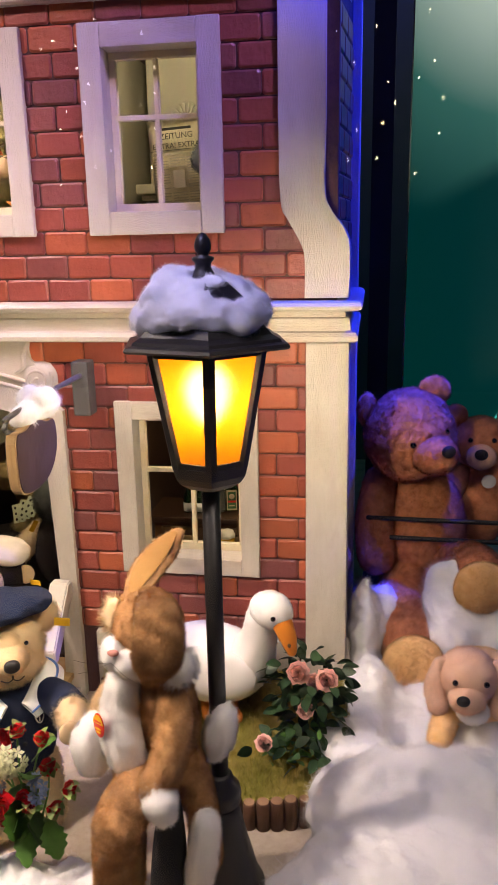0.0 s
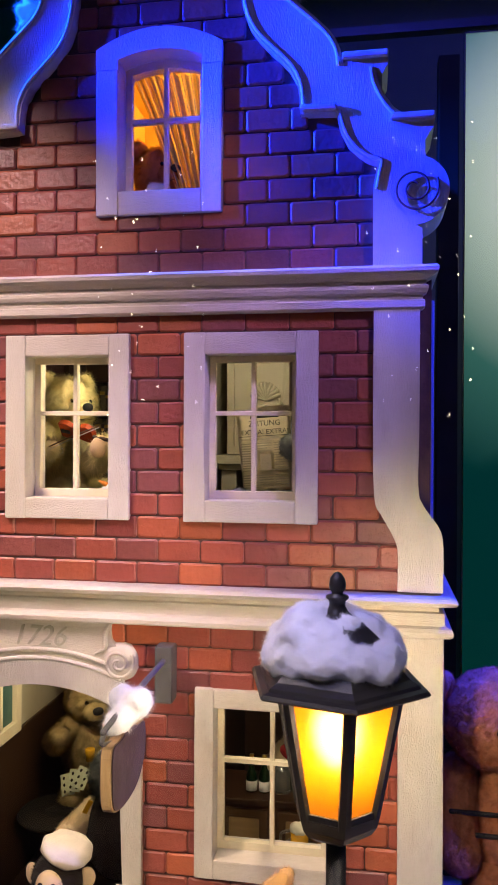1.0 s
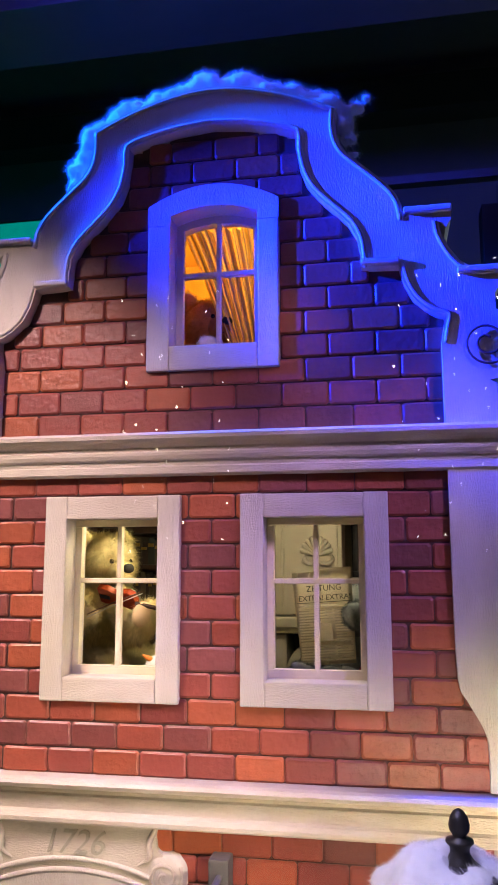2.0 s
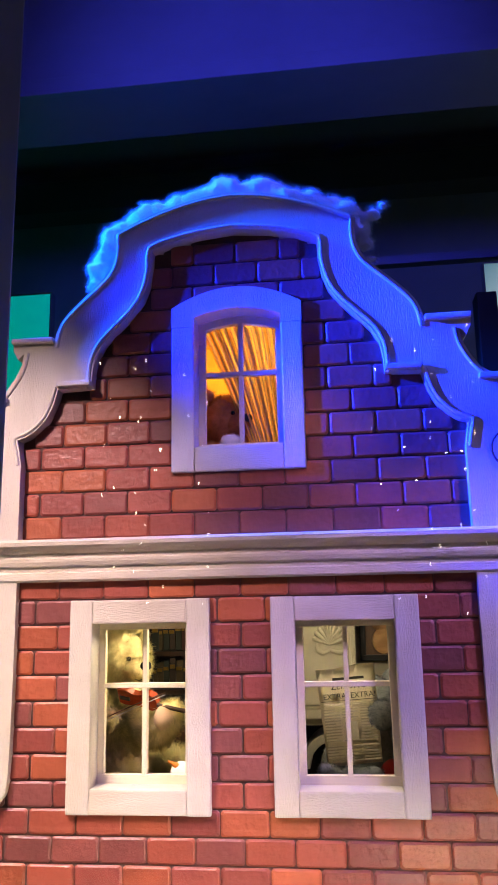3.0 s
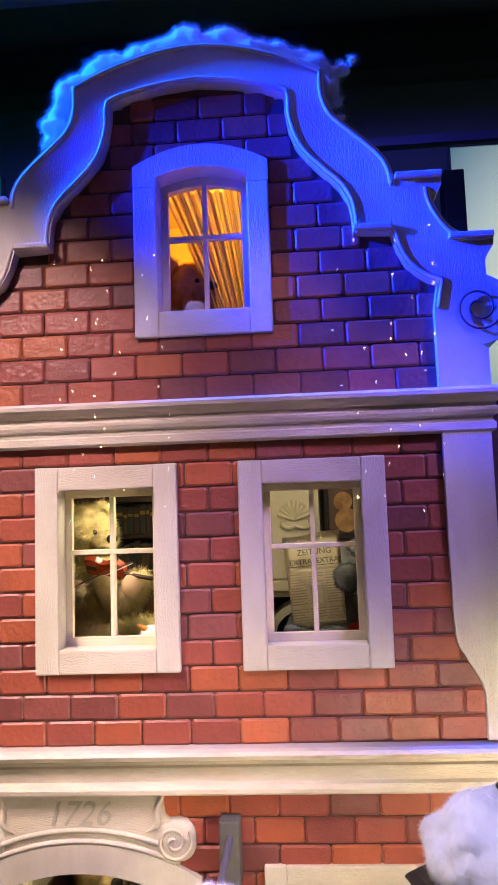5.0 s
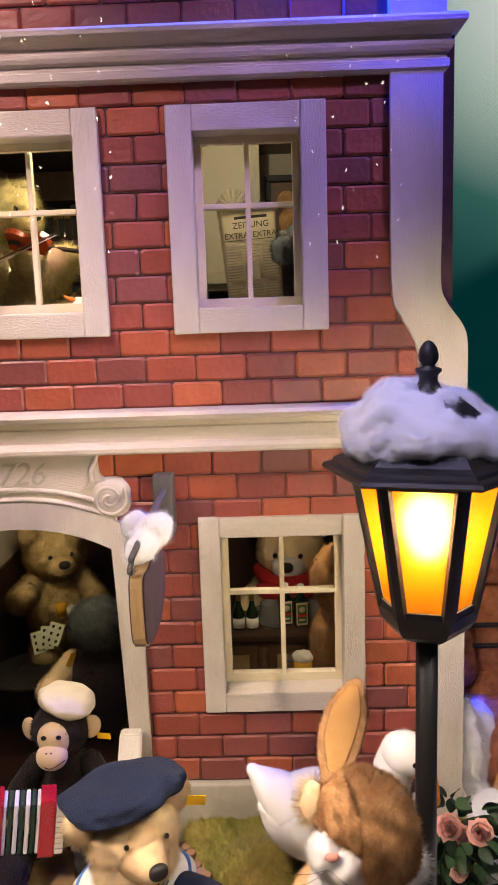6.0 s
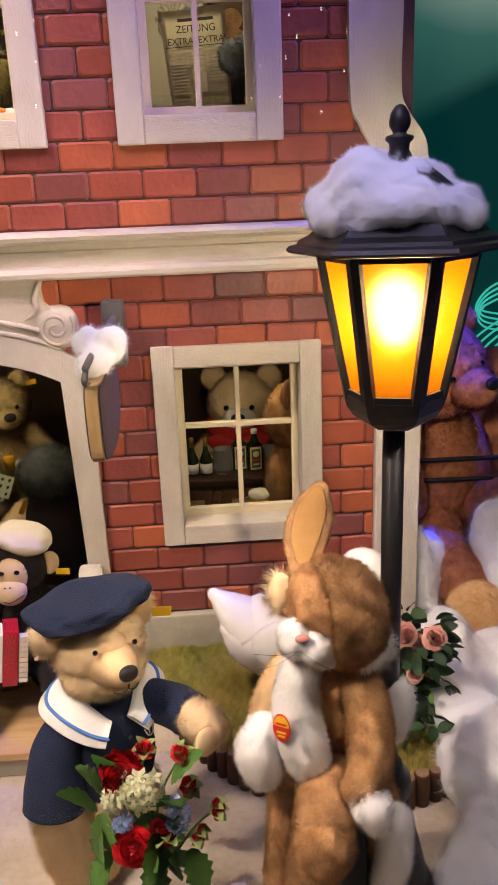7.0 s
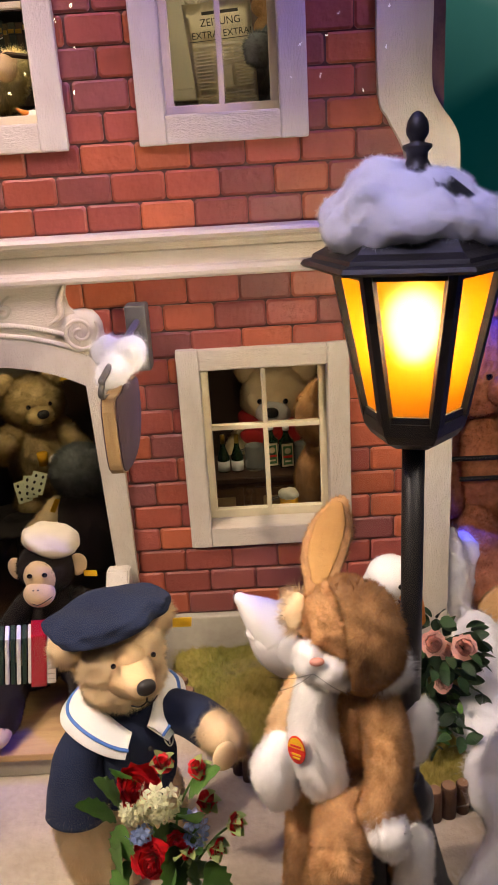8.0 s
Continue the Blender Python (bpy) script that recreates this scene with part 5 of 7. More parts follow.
    sleeve([(0.030, 0.0, 0.272), (0.056, -0.030, 0.264), (0.074, -0.066, 0.264), (0.080, -0.098, 0.266)], [0.022, 0.028, 0.030, 0.030])
    pw = furred("paw", tube([(0.080, -0.094, 0.266), (0.084, -0.118, 0.264), (0.089, -0.130, 0.260)], [0.023, 0.025, 0.022]), F_SAND, t, 0.018, 34, 0.0006, clump=240, wild=0.9)
    soft("paw_pad", ell((0.072, -0.149, 0.260), (0.018, 0.007, 0.021)), SKIN, pw, "beige felt paw pad")
    # collar: a broad white flap over each shoulder, blue ribbon near its edge
    for a0, a1 in ((-2.95, -0.36), (0.36, 2.95)):
        pts, qts = [], []
        for a in np.linspace(a0, a1, 20):
            dip = max(0.0, math.cos(a)) ** 2
            pts.append(Vector((0.088 * math.sin(a), 0.002 - 0.072 * math.cos(a), 0.282 - 0.040 * dip)))
            qts.append(Vector((0.044 * math.sin(a) * (1 - 0.35 * dip), -0.050 * math.cos(a), 0.306 - 0.044 * dip)))
        bmv, bmf = [], []
        for p, q in zip(pts, qts):
            for f, up in ((0, 0), (0.33, 0.004), (0.66, 0.005), (1, 0), (1, -0.003), (0, -0.002)):
                bmv.append(p.lerp(q, f) + Vector((0, -0.4 * up, up)))
        for k in range(len(pts) - 1):
            for j in range(6):
                bmf.append((k * 6 + j, k * 6 + (j + 1) % 6, (k + 1) * 6 + (j + 1) % 6, (k + 1) * 6 + j))
        bmf += [tuple(range(6)), tuple(range(len(bmv) - 6, len(bmv)))[::-1]]
        col = soft("collar", (bmv, bmf), WHITECLOTH, t, "white sailor collar with blue stripe")
        inner = [bmv[k * 6].lerp(bmv[k * 6 + 1], 0.75) + Vector((0, -0.0012, 0.0016)) for k in range(len(pts))]
        soft("stripe", tube(inner, [0.0026] * len(inner), 6, 1, flat=0.5), BLUECLOTH, col, "blue ribbon stripe")
    # anchor badge
    a = soft("anchor_badge", tube([(0.036, -0.056, 0.258), (0.036, -0.058, 0.234)], [0.0010] * 2, 6, 2), TAGBADGE, t, "silver embroidered anchor")
    soft("anchor_arm", tube([(0.029, -0.058, 0.243), (0.032, -0.060, 0.235), (0.036, -0.060, 0.232), (0.040, -0.059, 0.235), (0.043, -0.056, 0.243)], [0.0010] * 5, 6, 3), TAGBADGE, a)
    for sg in (1, -1):
        furred("leg", tube([(sg * 0.034, 0.0, 0.12), (sg * 0.038, -0.006, 0.06), (sg * 0.040, -0.020, 0.028)], [0.034, 0.032, 0.028]), F_SAND, t, 0.013, 14, 0.0009)


TAGBADGE = mat("silver_thread", (0.55, 0.52, 0.45), rough=0.4)
sailor()


def hare():
    t = thing("plush_hare", "brown and white plush hare standing by the street lamp", "plush hare")
    p = dict(length=0.0105, per_cm2=40, width=0.0007, wild=0.55, clump=150, nap=0.55)
    w = dict(length=0.0100, per_cm2=24, width=0.0007, wild=0.7, clump=180, nap=0.35)
    furred("head", ell((-0.314, 0.972, 0.472), (0.046, 0.050, 0.048), (0, 0, -30), lump=0.10, sub=4), F_TAN, t, comb=(0.1, 0.2, 0.3), **p)
    furred("muzzle", join(ell((-0.352, 0.938, 0.446), (0.019, 0.022, 0.024), lump=0.12), ell((-0.331, 0.932, 0.438), (0.022, 0.022, 0.021), lump=0.12)), F_WHITE, t, label="white fluffy muzzle", **w)
    furred("chin", ell((-0.318, 0.950, 0.424), (0.032, 0.030, 0.017), lump=0.1), F_WHITE, t, **w)
    furred("cheek", ell((-0.362, 0.976, 0.482), (0.014, 0.018, 0.026)), F_SAND, t, 0.026, 22, 0.0007, comb=(-0.8, 0, 0.3), label="cream cheek tuft")
    furred("cheek", ell((-0.268, 0.946, 0.428), (0.027, 0.026, 0.025), lump=0.15), F_WHITE, t, 0.022, 22, 0.0007, comb=(0.8, 0, -0.2))
    soft("nose", ell((-0.346, 0.914, 0.460), (0.0085, 0.005, 0.0048), sub=2), PINKN, t, "pink nose")
    # raised ear leaning back, ochre inside
    e = furred("ear", tube([(-0.336, 0.980, 0.510), (-0.327, 1.018, 0.531), (-0.313, 1.058, 0.548), (-0.299, 1.094, 0.562)], [0.016, 0.026, 0.026, 0.012], 18, 6, flat=0.30), F_TAN, t, 0.009, 32, 0.0007, comb=(0, 0.6, 0.6), label="raised ear leaning back")
    soft("ear_lining", tube([(-0.3345, 0.987, 0.5215), (-0.3275, 1.015, 0.5380), (-0.3140, 1.054, 0.5550), (-0.3030, 1.083, 0.5650)], [0.010, 0.018, 0.018, 0.008], 18, 6, flat=0.14), EAROR, e, "ochre velour ear lining")
    furred("ear", tube([(-0.306, 0.968, 0.518), (-0.290, 0.938, 0.514), (-0.282, 0.914, 0.486), (-0.284, 0.906, 0.452), (-0.290, 0.912, 0.432)], [0.020, 0.030, 0.034, 0.031, 0.019], 18, 6, flat=0.42), F_BROWN, t, comb=(0, 0, -0.7), label="folded ear hanging over the eye", **p)
    furred("torso", ell((-0.304, 0.982, 0.318), (0.055, 0.046, 0.096), lump=0.08, sub=4), F_BROWN, t, **p)
    furred("bib", tube([(-0.344, 0.950, 0.408), (-0.352, 0.940, 0.355), (-0.344, 0.930, 0.302), (-0.324, 0.926, 0.258)], [0.022, 0.028, 0.029, 0.018], 16, 6, flat=0.9), F_WHITE, t, label="white plush belly", **w)
    furred("arm", tube([(-0.278, 0.955, 0.378), (-0.270, 0.930, 0.350), (-0.272, 0.900, 0.312), (-0.288, 0.880, 0.288)], [0.024, 0.026, 0.025, 0.022]), F_TAN, t, **p)
    furred("paw", tube([(-0.285, 0.876, 0.284), (-0.278, 0.870, 0.268), (-0.274, 0.868, 0.256)], [0.020, 0.024, 0.019]), F_WHITE, t, **w)
    furred("arm", tube([(-0.356, 0.980, 0.378), (-0.376, 0.966, 0.350), (-0.386, 0.955, 0.328)], [0.022, 0.022, 0.020]), F_HONEY, t, **p)
    furred("paw", tube([(-0.388, 0.942, 0.330), (-0.398, 0.936, 0.304), (-0.394, 0.934, 0.276)], [0.020, 0.027, 0.024]), F_WHITE, t, **w)
    furred("thigh", tube([(-0.308, 0.965, 0.246), (-0.318, 0.915, 0.252), (-0.332, 0.868, 0.248)], [0.039, 0.036, 0.033], 18, 6), F_TAN, t, **p)
    furred("knee", ell((-0.334, 0.856, 0.236), (0.033, 0.032, 0.037), lump=0.05, sub=4), F_TAN, t, **p)
    furred("shin", tube([(-0.340, 0.862, 0.215), (-0.352, 0.872, 0.150), (-0.352, 0.868, 0.100)], [0.030, 0.026, 0.026]), F_TAN, t, **p)
    furred("leg", tube([(-0.345, 0.985, 0.255), (-0.362, 0.978, 0.15), (-0.370, 0.970, 0.036)], [0.032, 0.026, 0.027]), F_TAN, t, **p)
    furred("leg", tube([(-0.272, 0.982, 0.250), (-0.246, 0.965, 0.19), (-0.236, 0.945, 0.120)], [0.030, 0.023, 0.022]), F_BROWN, t, **p)
    furred("foot", tube([(-0.232, 0.935, 0.185), (-0.236, 0.928, 0.140), (-0.244, 0.925, 0.095)], [0.020, 0.022, 0.020]), F_WHITE, t, label="white plush foot sole", **w)
    furred("tail", ell((-0.222, 1.000, 0.290), (0.024, 0.028, 0.048), (0, 15, 0), lump=0.1), F_WHITE, t, label="white bob tail", **w)
    for k, (dx, dz) in enumerate(((-0.05, 0.004), (-0.045, -0.006), (0.045, -0.012))):
        soft("whisker", tube([(-0.350, 0.916, 0.444), (-0.350 + dx * 0.5, 0.904, 0.444 + dz), (-0.350 + dx, 0.908, 0.441 + dz * 2)], [0.00022] * 3, 5, 3), WHISK, t)
    tg = soft("round_tag", ell((-0.372, 0.910, 0.350), (0.011, 0.0012, 0.019), (0, 0, -30)), TAGR, t, "red and yellow oval swing tag")
    bm = bmesh.new()
    prism(bm, [(0.0102 * math.cos(a), 0.0175 * math.sin(a)) for a in np.linspace(0.2, 2.94, 12)], -0.0004, 0.0004)
    u = part("tag_top", bm, TAGY, tg)
    u.matrix_local = pose(-0.3726, 0.9083, 0.350, 0, 0, -30)
    for dz, w in ((0.007, 0.013), (-0.004, 0.011), (-0.009, 0.009)):
        bm = boxes((-w / 2, w / 2, -0.0004, 0.0004, -0.0012, 0.0012))
        u = part("print_bar", bm, TAGY if dz < 0 else TAGR, tg)
        u.matrix_local = pose(-0.3728, 0.9076, 0.350 + dz, 0, 0, -30)


PINKN = mat("pink_stitch", (0.62, 0.28, 0.22), rough=0.6)
WHISK = mat("black_whisker", (0.01, 0.01, 0.01), rough=0.4)
hare()
bg = thing("velvet_pouch", "black velvet pouch with a bright stud by the hare's feet", "pouch")
soft("bag", tube([(-0.290, 0.955, 0.205), (-0.292, 0.945, 0.12), (-0.298, 0.938, 0.026)], [0.016, 0.026, 0.027], 14, 6), CHARCOAL, bg)
soft("stud", ell((-0.300, 0.911, 0.075), 0.004, sub=2), STEEL, bg, "bright metal stud")


def goose():
    t = thing("plush_goose", "white plush goose with orange beak behind the lamp post", "plush goose")
    V, F = ell((-0.315, 1.385, 0.175), (0.115, 0.072, 0.080), (0, 8, 0), sub=4)
    furred("body", (V, F), F_WHITE, t, 0.007, 11, 0.0007, nap=0.12, comb=(-1, 0, 0))
    furred("tail", tube([(-0.385, 1.385, 0.205), (-0.415, 1.385, 0.235), (-0.440, 1.385, 0.262)], [0.055, 0.036, 0.014], 14, 6, flat=0.8), F_WHITE, t, 0.007, 11, 0.0007, nap=0.12, comb=(-1, 0, 0.5))
    furred("tail", tube([(-0.38, 1.375, 0.185), (-0.405, 1.372, 0.195), (-0.420, 1.372, 0.202)], [0.05, 0.034, 0.016], 14, 6, flat=0.8), F_WHITE, t, 0.007, 11, 0.0007, nap=0.12, comb=(-1, 0, 0.5))
    furred("neck", tube([(-0.235, 1.370, 0.195), (-0.215, 1.355, 0.250), (-0.205, 1.345, 0.300)], [0.052, 0.036, 0.032], 16, 6), F_WHITE, t, 0.007, 11, 0.0007, nap=0.12)
    furred("head", ell((-0.188, 1.338, 0.318), (0.042, 0.036, 0.036), (0, 20, 0), sub=4), F_WHITE, t, 0.006, 12, 0.0007, nap=0.12)
    soft("beak", tube([(-0.166, 1.325, 0.300), (-0.154, 1.318, 0.274), (-0.147, 1.312, 0.252)], [0.023, 0.019, 0.012], 14, 6, flat=0.75), ORANGE, t, "orange felt beak")
    soft("nostril", ell((-0.150, 1.299, 0.268), (0.0035, 0.002, 0.0045), sub=2), OAK, t)
    for y in (1.303, 1.372):
        soft("eye", ell((-0.180, y, 0.318), 0.005, sub=2), EYE_M, t)
    furred("wing", ell((-0.30, 1.325, 0.185), (0.085, 0.018, 0.055), (0, 10, 0), sub=3), F_WHITE, t, 0.007, 11, 0.0007, nap=0.12, comb=(-1, 0, 0))
    for x in (-0.27, -0.33):
        soft("leg", tube([(x, 1.38, 0.12), (x, 1.37, 0.085), (x + 0.01, 1.35, 0.074)], [0.010, 0.009, 0.012], 8, 4), ORANGE, t)


goose()


def giant_bear():
    t = thing("giant_teddy_bear", "large cinnamon curly teddy bear with golden soles, sitting", "teddy bear", pose(0.012, 0, -0.028))
    a = dict(length=0.011, per_cm2=20, width=0.0014, comb=(0, 0, -0.1), lean=1.3, wild=0.4, rough_n=0.25, clump=330, nap=0.75)
    furred("head", ell((0.072, 1.855, 0.560), (0.108, 0.100, 0.112), sub=4, lump=0.05), F_CURL, t, **a)
    furred("muzzle", ell((0.125, 1.775, 0.535), (0.052, 0.058, 0.046), (0, 0, 35), sub=3), F_CURL, t, **a)
    soft("nose", ell((0.152, 1.727, 0.556), (0.018, 0.012, 0.014), (0, 0, 35)), NOSE, t, "black satin nose")
    for c in ((0.076, 1.760, 0.562), (0.150, 1.800, 0.585)):
        soft("eye", ell(c, 0.0095, sub=2), EYE_M, t, "shiny black bead eye")
    furred("ear", ell((0.128, 1.88, 0.665), (0.038, 0.018, 0.036)), F_CURL, t, **a)
    furred("ear", ell((-0.030, 1.86, 0.620), (0.024, 0.018, 0.042)), F_CURL, t, **a)
    furred("torso", ell((0.105, 1.90, 0.31), (0.115, 0.10, 0.165), sub=4), F_CURL, t, **a)
    furred("arm", tube([(0.010, 1.88, 0.430), (-0.006, 1.83, 0.35), (0.000, 1.80, 0.270)], [0.045, 0.046, 0.046]), F_CURL, t, **a)
    furred("leg", tube([(0.075, 1.86, 0.20), (0.065, 1.74, 0.165), (0.072, 1.645, 0.130)], [0.062, 0.064, 0.072]), F_CURL, t, **a)
    furred("sole", ell((0.082, 1.572, 0.112), (0.068, 0.022, 0.066), (-12, 0, 5)), F_GOLD, t, 0.009, 34, 0.0013, comb=(0, 0, -0.1), lean=1.2, wild=0.35, rough_n=0.20, clump=400, nap=0.75, label="golden curly foot sole")
    furred("leg", tube([(0.16, 1.88, 0.22), (0.205, 1.78, 0.265), (0.222, 1.69, 0.285)], [0.060, 0.058, 0.062]), F_CURL, t, **a)
    furred("sole", ell((0.222, 1.612, 0.285), (0.058, 0.022, 0.064), (8, 0, 0)), F_GOLD, t, 0.009, 34, 0.0013, comb=(0, 0, -0.1), lean=1.2, wild=0.35, rough_n=0.20, clump=400, nap=0.75)


giant_bear()
sb = thing("cinnamon_bear", "small cinnamon teddy bear with white button badge", "teddy bear")
af = dict(length=0.008, per_cm2=9, width=0.0016, lean=1.2, wild=0.8)
furred("head", ell((0.268, 1.985, 0.485), (0.072, 0.066, 0.068), sub=4), F_CURL, sb, **af)
furred("muzzle", ell((0.262, 1.918, 0.465), (0.036, 0.030, 0.032)), F_PINK, sb, **af)
soft("nose", ell((0.258, 1.888, 0.478), (0.016, 0.009, 0.014)), NOSE, sb)
for x in (0.236, 0.292):
    soft("eye", ell((x, 1.925, 0.505), 0.0065, sub=2), EYE_M, sb)
for x in (0.205, 0.335):
    furred("ear", ell((x, 1.99, 0.553), (0.030, 0.016, 0.030)), F_CURL, sb, **af)
furred("torso", ell((0.278, 2.0, 0.33), (0.075, 0.065, 0.13), sub=4), F_CURL, sb, **af)
furred("arm", tube([(0.225, 1.98, 0.40), (0.195, 1.95, 0.36), (0.175, 1.93, 0.345)], [0.030, 0.030, 0.028]), F_CURL, sb, **af)
soft("badge", ell((0.285, 1.925, 0.400), (0.018, 0.003, 0.018), sub=3), WHITECLOTH, sb, "white round badge")

rail = thing("guard_rail", "two thin black rods in front of the seated bears", "guard rail")
for z in (0.343, 0.295):
    soft("rod", tube([(-0.01, 1.792, z), (0.3, 1.782, z), (0.6, 1.776, z)], [0.0055] * 3, 10, 3), BLACKM, rail)
part("upright", boxes((0.594, 0.606, 1.770, 1.782, 0.0, 0.36), bevel=0.001), BLACKM, rail)


def dog():
    t = thing("plush_dog", "apricot plush puppy with floppy ears lying on cotton snow", "plush dog")
    a = dict(length=0.010, per_cm2=9, width=0.0014, lean=1.2, wild=0.5, clump=480, nap=0.4)
    furred("head", ell((0.178, 1.350, 0.200), (0.055, 0.052, 0.052), sub=4), F_PINK, t, **a)
    furred("muzzle", ell((0.172, 1.305, 0.180), (0.034, 0.030, 0.026)), F_PINK, t, **a)
    furred("chin", ell((0.185, 1.315, 0.148), (0.030, 0.028, 0.022)), F_WHITE, t, **a)
    soft("nose", ell((0.162, 1.274, 0.193), (0.012, 0.008, 0.010)), NOSE, t)
    for x in (0.150, 0.205):
        soft("eye", ell((x, 1.302, 0.212), 0.0055, sub=2), EYE_M, t)
    for x, s in ((0.128, -1), (0.232, 1)):
        furred("ear", tube([(x, 1.345, 0.222), (x + s * 0.008, 1.335, 0.185), (x + s * 0.004, 1.325, 0.150)], [0.016, 0.022, 0.020], 12, 5, flat=0.5), F_PINK, t, **a)
    furred("body", ell((0.22, 1.43, 0.135), (0.08, 0.10, 0.06), sub=4), F_GOLD, t, **a)
    furred("paw", tube([(0.15, 1.37, 0.125), (0.135, 1.32, 0.11), (0.125, 1.29, 0.105)], [0.024, 0.024, 0.022]), F_GOLD, t, **a)


dog()


def monkey():
    t = thing("plush_monkey", "black plush monkey in white sailor cap with accordion, seated", "plush monkey", pose(-0.790, 1.462, 0.066, 0, 0, 2))
    furred("head", ell((0, 0, 0.240), (0.052, 0.046, 0.050), sub=4), F_BLACK, t, 0.010, 18, 0.0009, comb=(0, 0.2, -0.6))
    soft("face", join(ell((-0.004, -0.034, 0.240), (0.030, 0.020, 0.032)), ell((-0.007, -0.046, 0.213), (0.028, 0.024, 0.025))), SKIN, t, "beige felt face")
    for sg in (1, -1):
        soft("eye", ell((sg * 0.013 - 0.004, -0.054, 0.252), (0.0052, 0.003, 0.0045), sub=2), EYE_M, t)
        soft("ear", ell((sg * 0.055, 0.002, 0.240), (0.018, 0.008, 0.022), (0, 0, sg * 25)), SKIN, t)
        soft("nostril", ell((sg * 0.004 - 0.007, -0.066, 0.230), (0.002, 0.002, 0.0015), sub=1), NOSE, t)
    soft("mouth", tube([(-0.030, -0.058, 0.212), (-0.007, -0.070, 0.203), (0.018, -0.060, 0.212)], [0.0008] * 3, 5, 4), NOSE, t)
    tag_ribbon(t, (0.066, -0.004, 0.225), (1, -0.3, 0.05), 0.011, 0.026)
    cap = soft("cap", ell((0.016, 0.004, 0.292), (0.052, 0.050, 0.026), (0, 14, 0), sub=4, lump=0.10, freq=1.6, octaves=2), CREAMCLOTH, t, "white cotton sailor cap")
    furred("torso", ell((0, 0.02, 0.11), (0.055, 0.048, 0.09), sub=4), F_BLACK, t, 0.010, 14, 0.001)
    for sg in (1, -1):
        furred("arm", tube([(sg * 0.048, 0.01, 0.165), (sg * 0.080, -0.03, 0.13), (sg * 0.062, -0.075, 0.125)], [0.022, 0.021, 0.019]), F_BLACK, t, 0.010, 14, 0.001)
        soft("hand", join(ell((sg * 0.056, -0.092, 0.130), (0.018, 0.020, 0.016)), *[tube([(sg * 0.05, -0.10, 0.118 + 0.009 * j), (sg * 0.036, -0.113, 0.117 + 0.009 * j)], [0.005, 0.004], 8, 3) for j in range(4)]), SKIN, t)
        furred("leg", tube([(sg * 0.035, -0.02, 0.045), (sg * 0.065, -0.09, 0.075), (sg * 0.075, -0.145, 0.03)], [0.038, 0.036, 0.030]), F_BLACK, t, 0.010, 14, 0.001)
        soft("foot", ell((sg * 0.078, -0.170, 0.018), (0.022, 0.032, 0.018)), SKIN, t)
    # accordion
    ac = thing("accordion", "red toy accordion with cream keys held by the monkey", "accordion", pose(-0.838, 1.355, 0.196, 0, 8, 15) @ Matrix.Scale(1.22, 4))
    for sg in (1, -1):
        part("end_case", boxes((sg * 0.035 - 0.011, sg * 0.035 + 0.011, -0.022, 0.022, -0.042, 0.042), bevel=0.003), ACRED, ac, "glossy red accordion end case")
    for k in range(7):
        x = -0.023 + k * 0.0077
        part("bellows_fold", boxes((x - 0.003, x + 0.003, -0.019, 0.019, -0.037, 0.037), bevel=0.002), GREENB if k % 2 else WHITECLOTH, ac)
    for k in range(9):
        part("key", boxes((0.0465, 0.058, -0.023, -0.010, -0.036 + k * 0.008, -0.0295 + k * 0.008), bevel=0.0006), CREAMCLOTH, ac)


GREENB = mat("dark_green_bellows", (0.02, 0.05, 0.03), rough=0.6)
ACRED = mat("glossy_red", (0.45, 0.012, 0.03), rough=0.2, coat=0.5)
monkey()
st = thing("door_step", "low wooden step with orange plank before the door", "step")
part("riser", boxes((-1.05, -0.665, 1.285, 1.56, 0.0, 0.040), bevel=0.003), PLASTER, st)
part("tread", boxes((-1.05, -0.660, 1.272, 1.56, 0.041, 0.055), bevel=0.002), WOOD, st, "orange wooden tread")


# ---- flowers ----
def leaf_bm(l, w, fold=0.25, teeth=0.0):
    bm = bmesh.new()
    n = 10
    rows = []
    for k in range(n + 1):
        f = k / n
        ww = w * math.sin(math.pi * min(f * 0.93 + 0.05, 1)) ** 0.8 * (1 + teeth * (1 if k % 2 else -1))
        zc = -0.25 * l * f * f
        rows.append([bm.verts.new((-ww, l * f, zc + fold * ww)), bm.verts.new((0, l * f, zc)), bm.verts.new((ww, l * f, zc + fold * ww))])
    for a, b in zip(rows, rows[1:]):
        for i in range(2):
            bm.faces.new((a[i], a[i + 1], b[i + 1], b[i]))
    bmesh.ops.solidify(bm, geom=list(bm.faces), thickness=0.0005)
    return bm


def shared(bm, material):
    me = bpy.data.meshes.new("leaf")
    bmesh.ops.recalc_face_normals(bm, faces=bm.faces)
    bm.to_mesh(me)
    bm.free()
    me.materials.append(material)
    for p in me.polygons:
        p.use_smooth = True
    return me


def place(name, me, m, parent, label=""):
    ob = new(name, me)
    ob.parent = parent
    ob.matrix_local = m
    if label:
        ob["label"] = label
    return ob


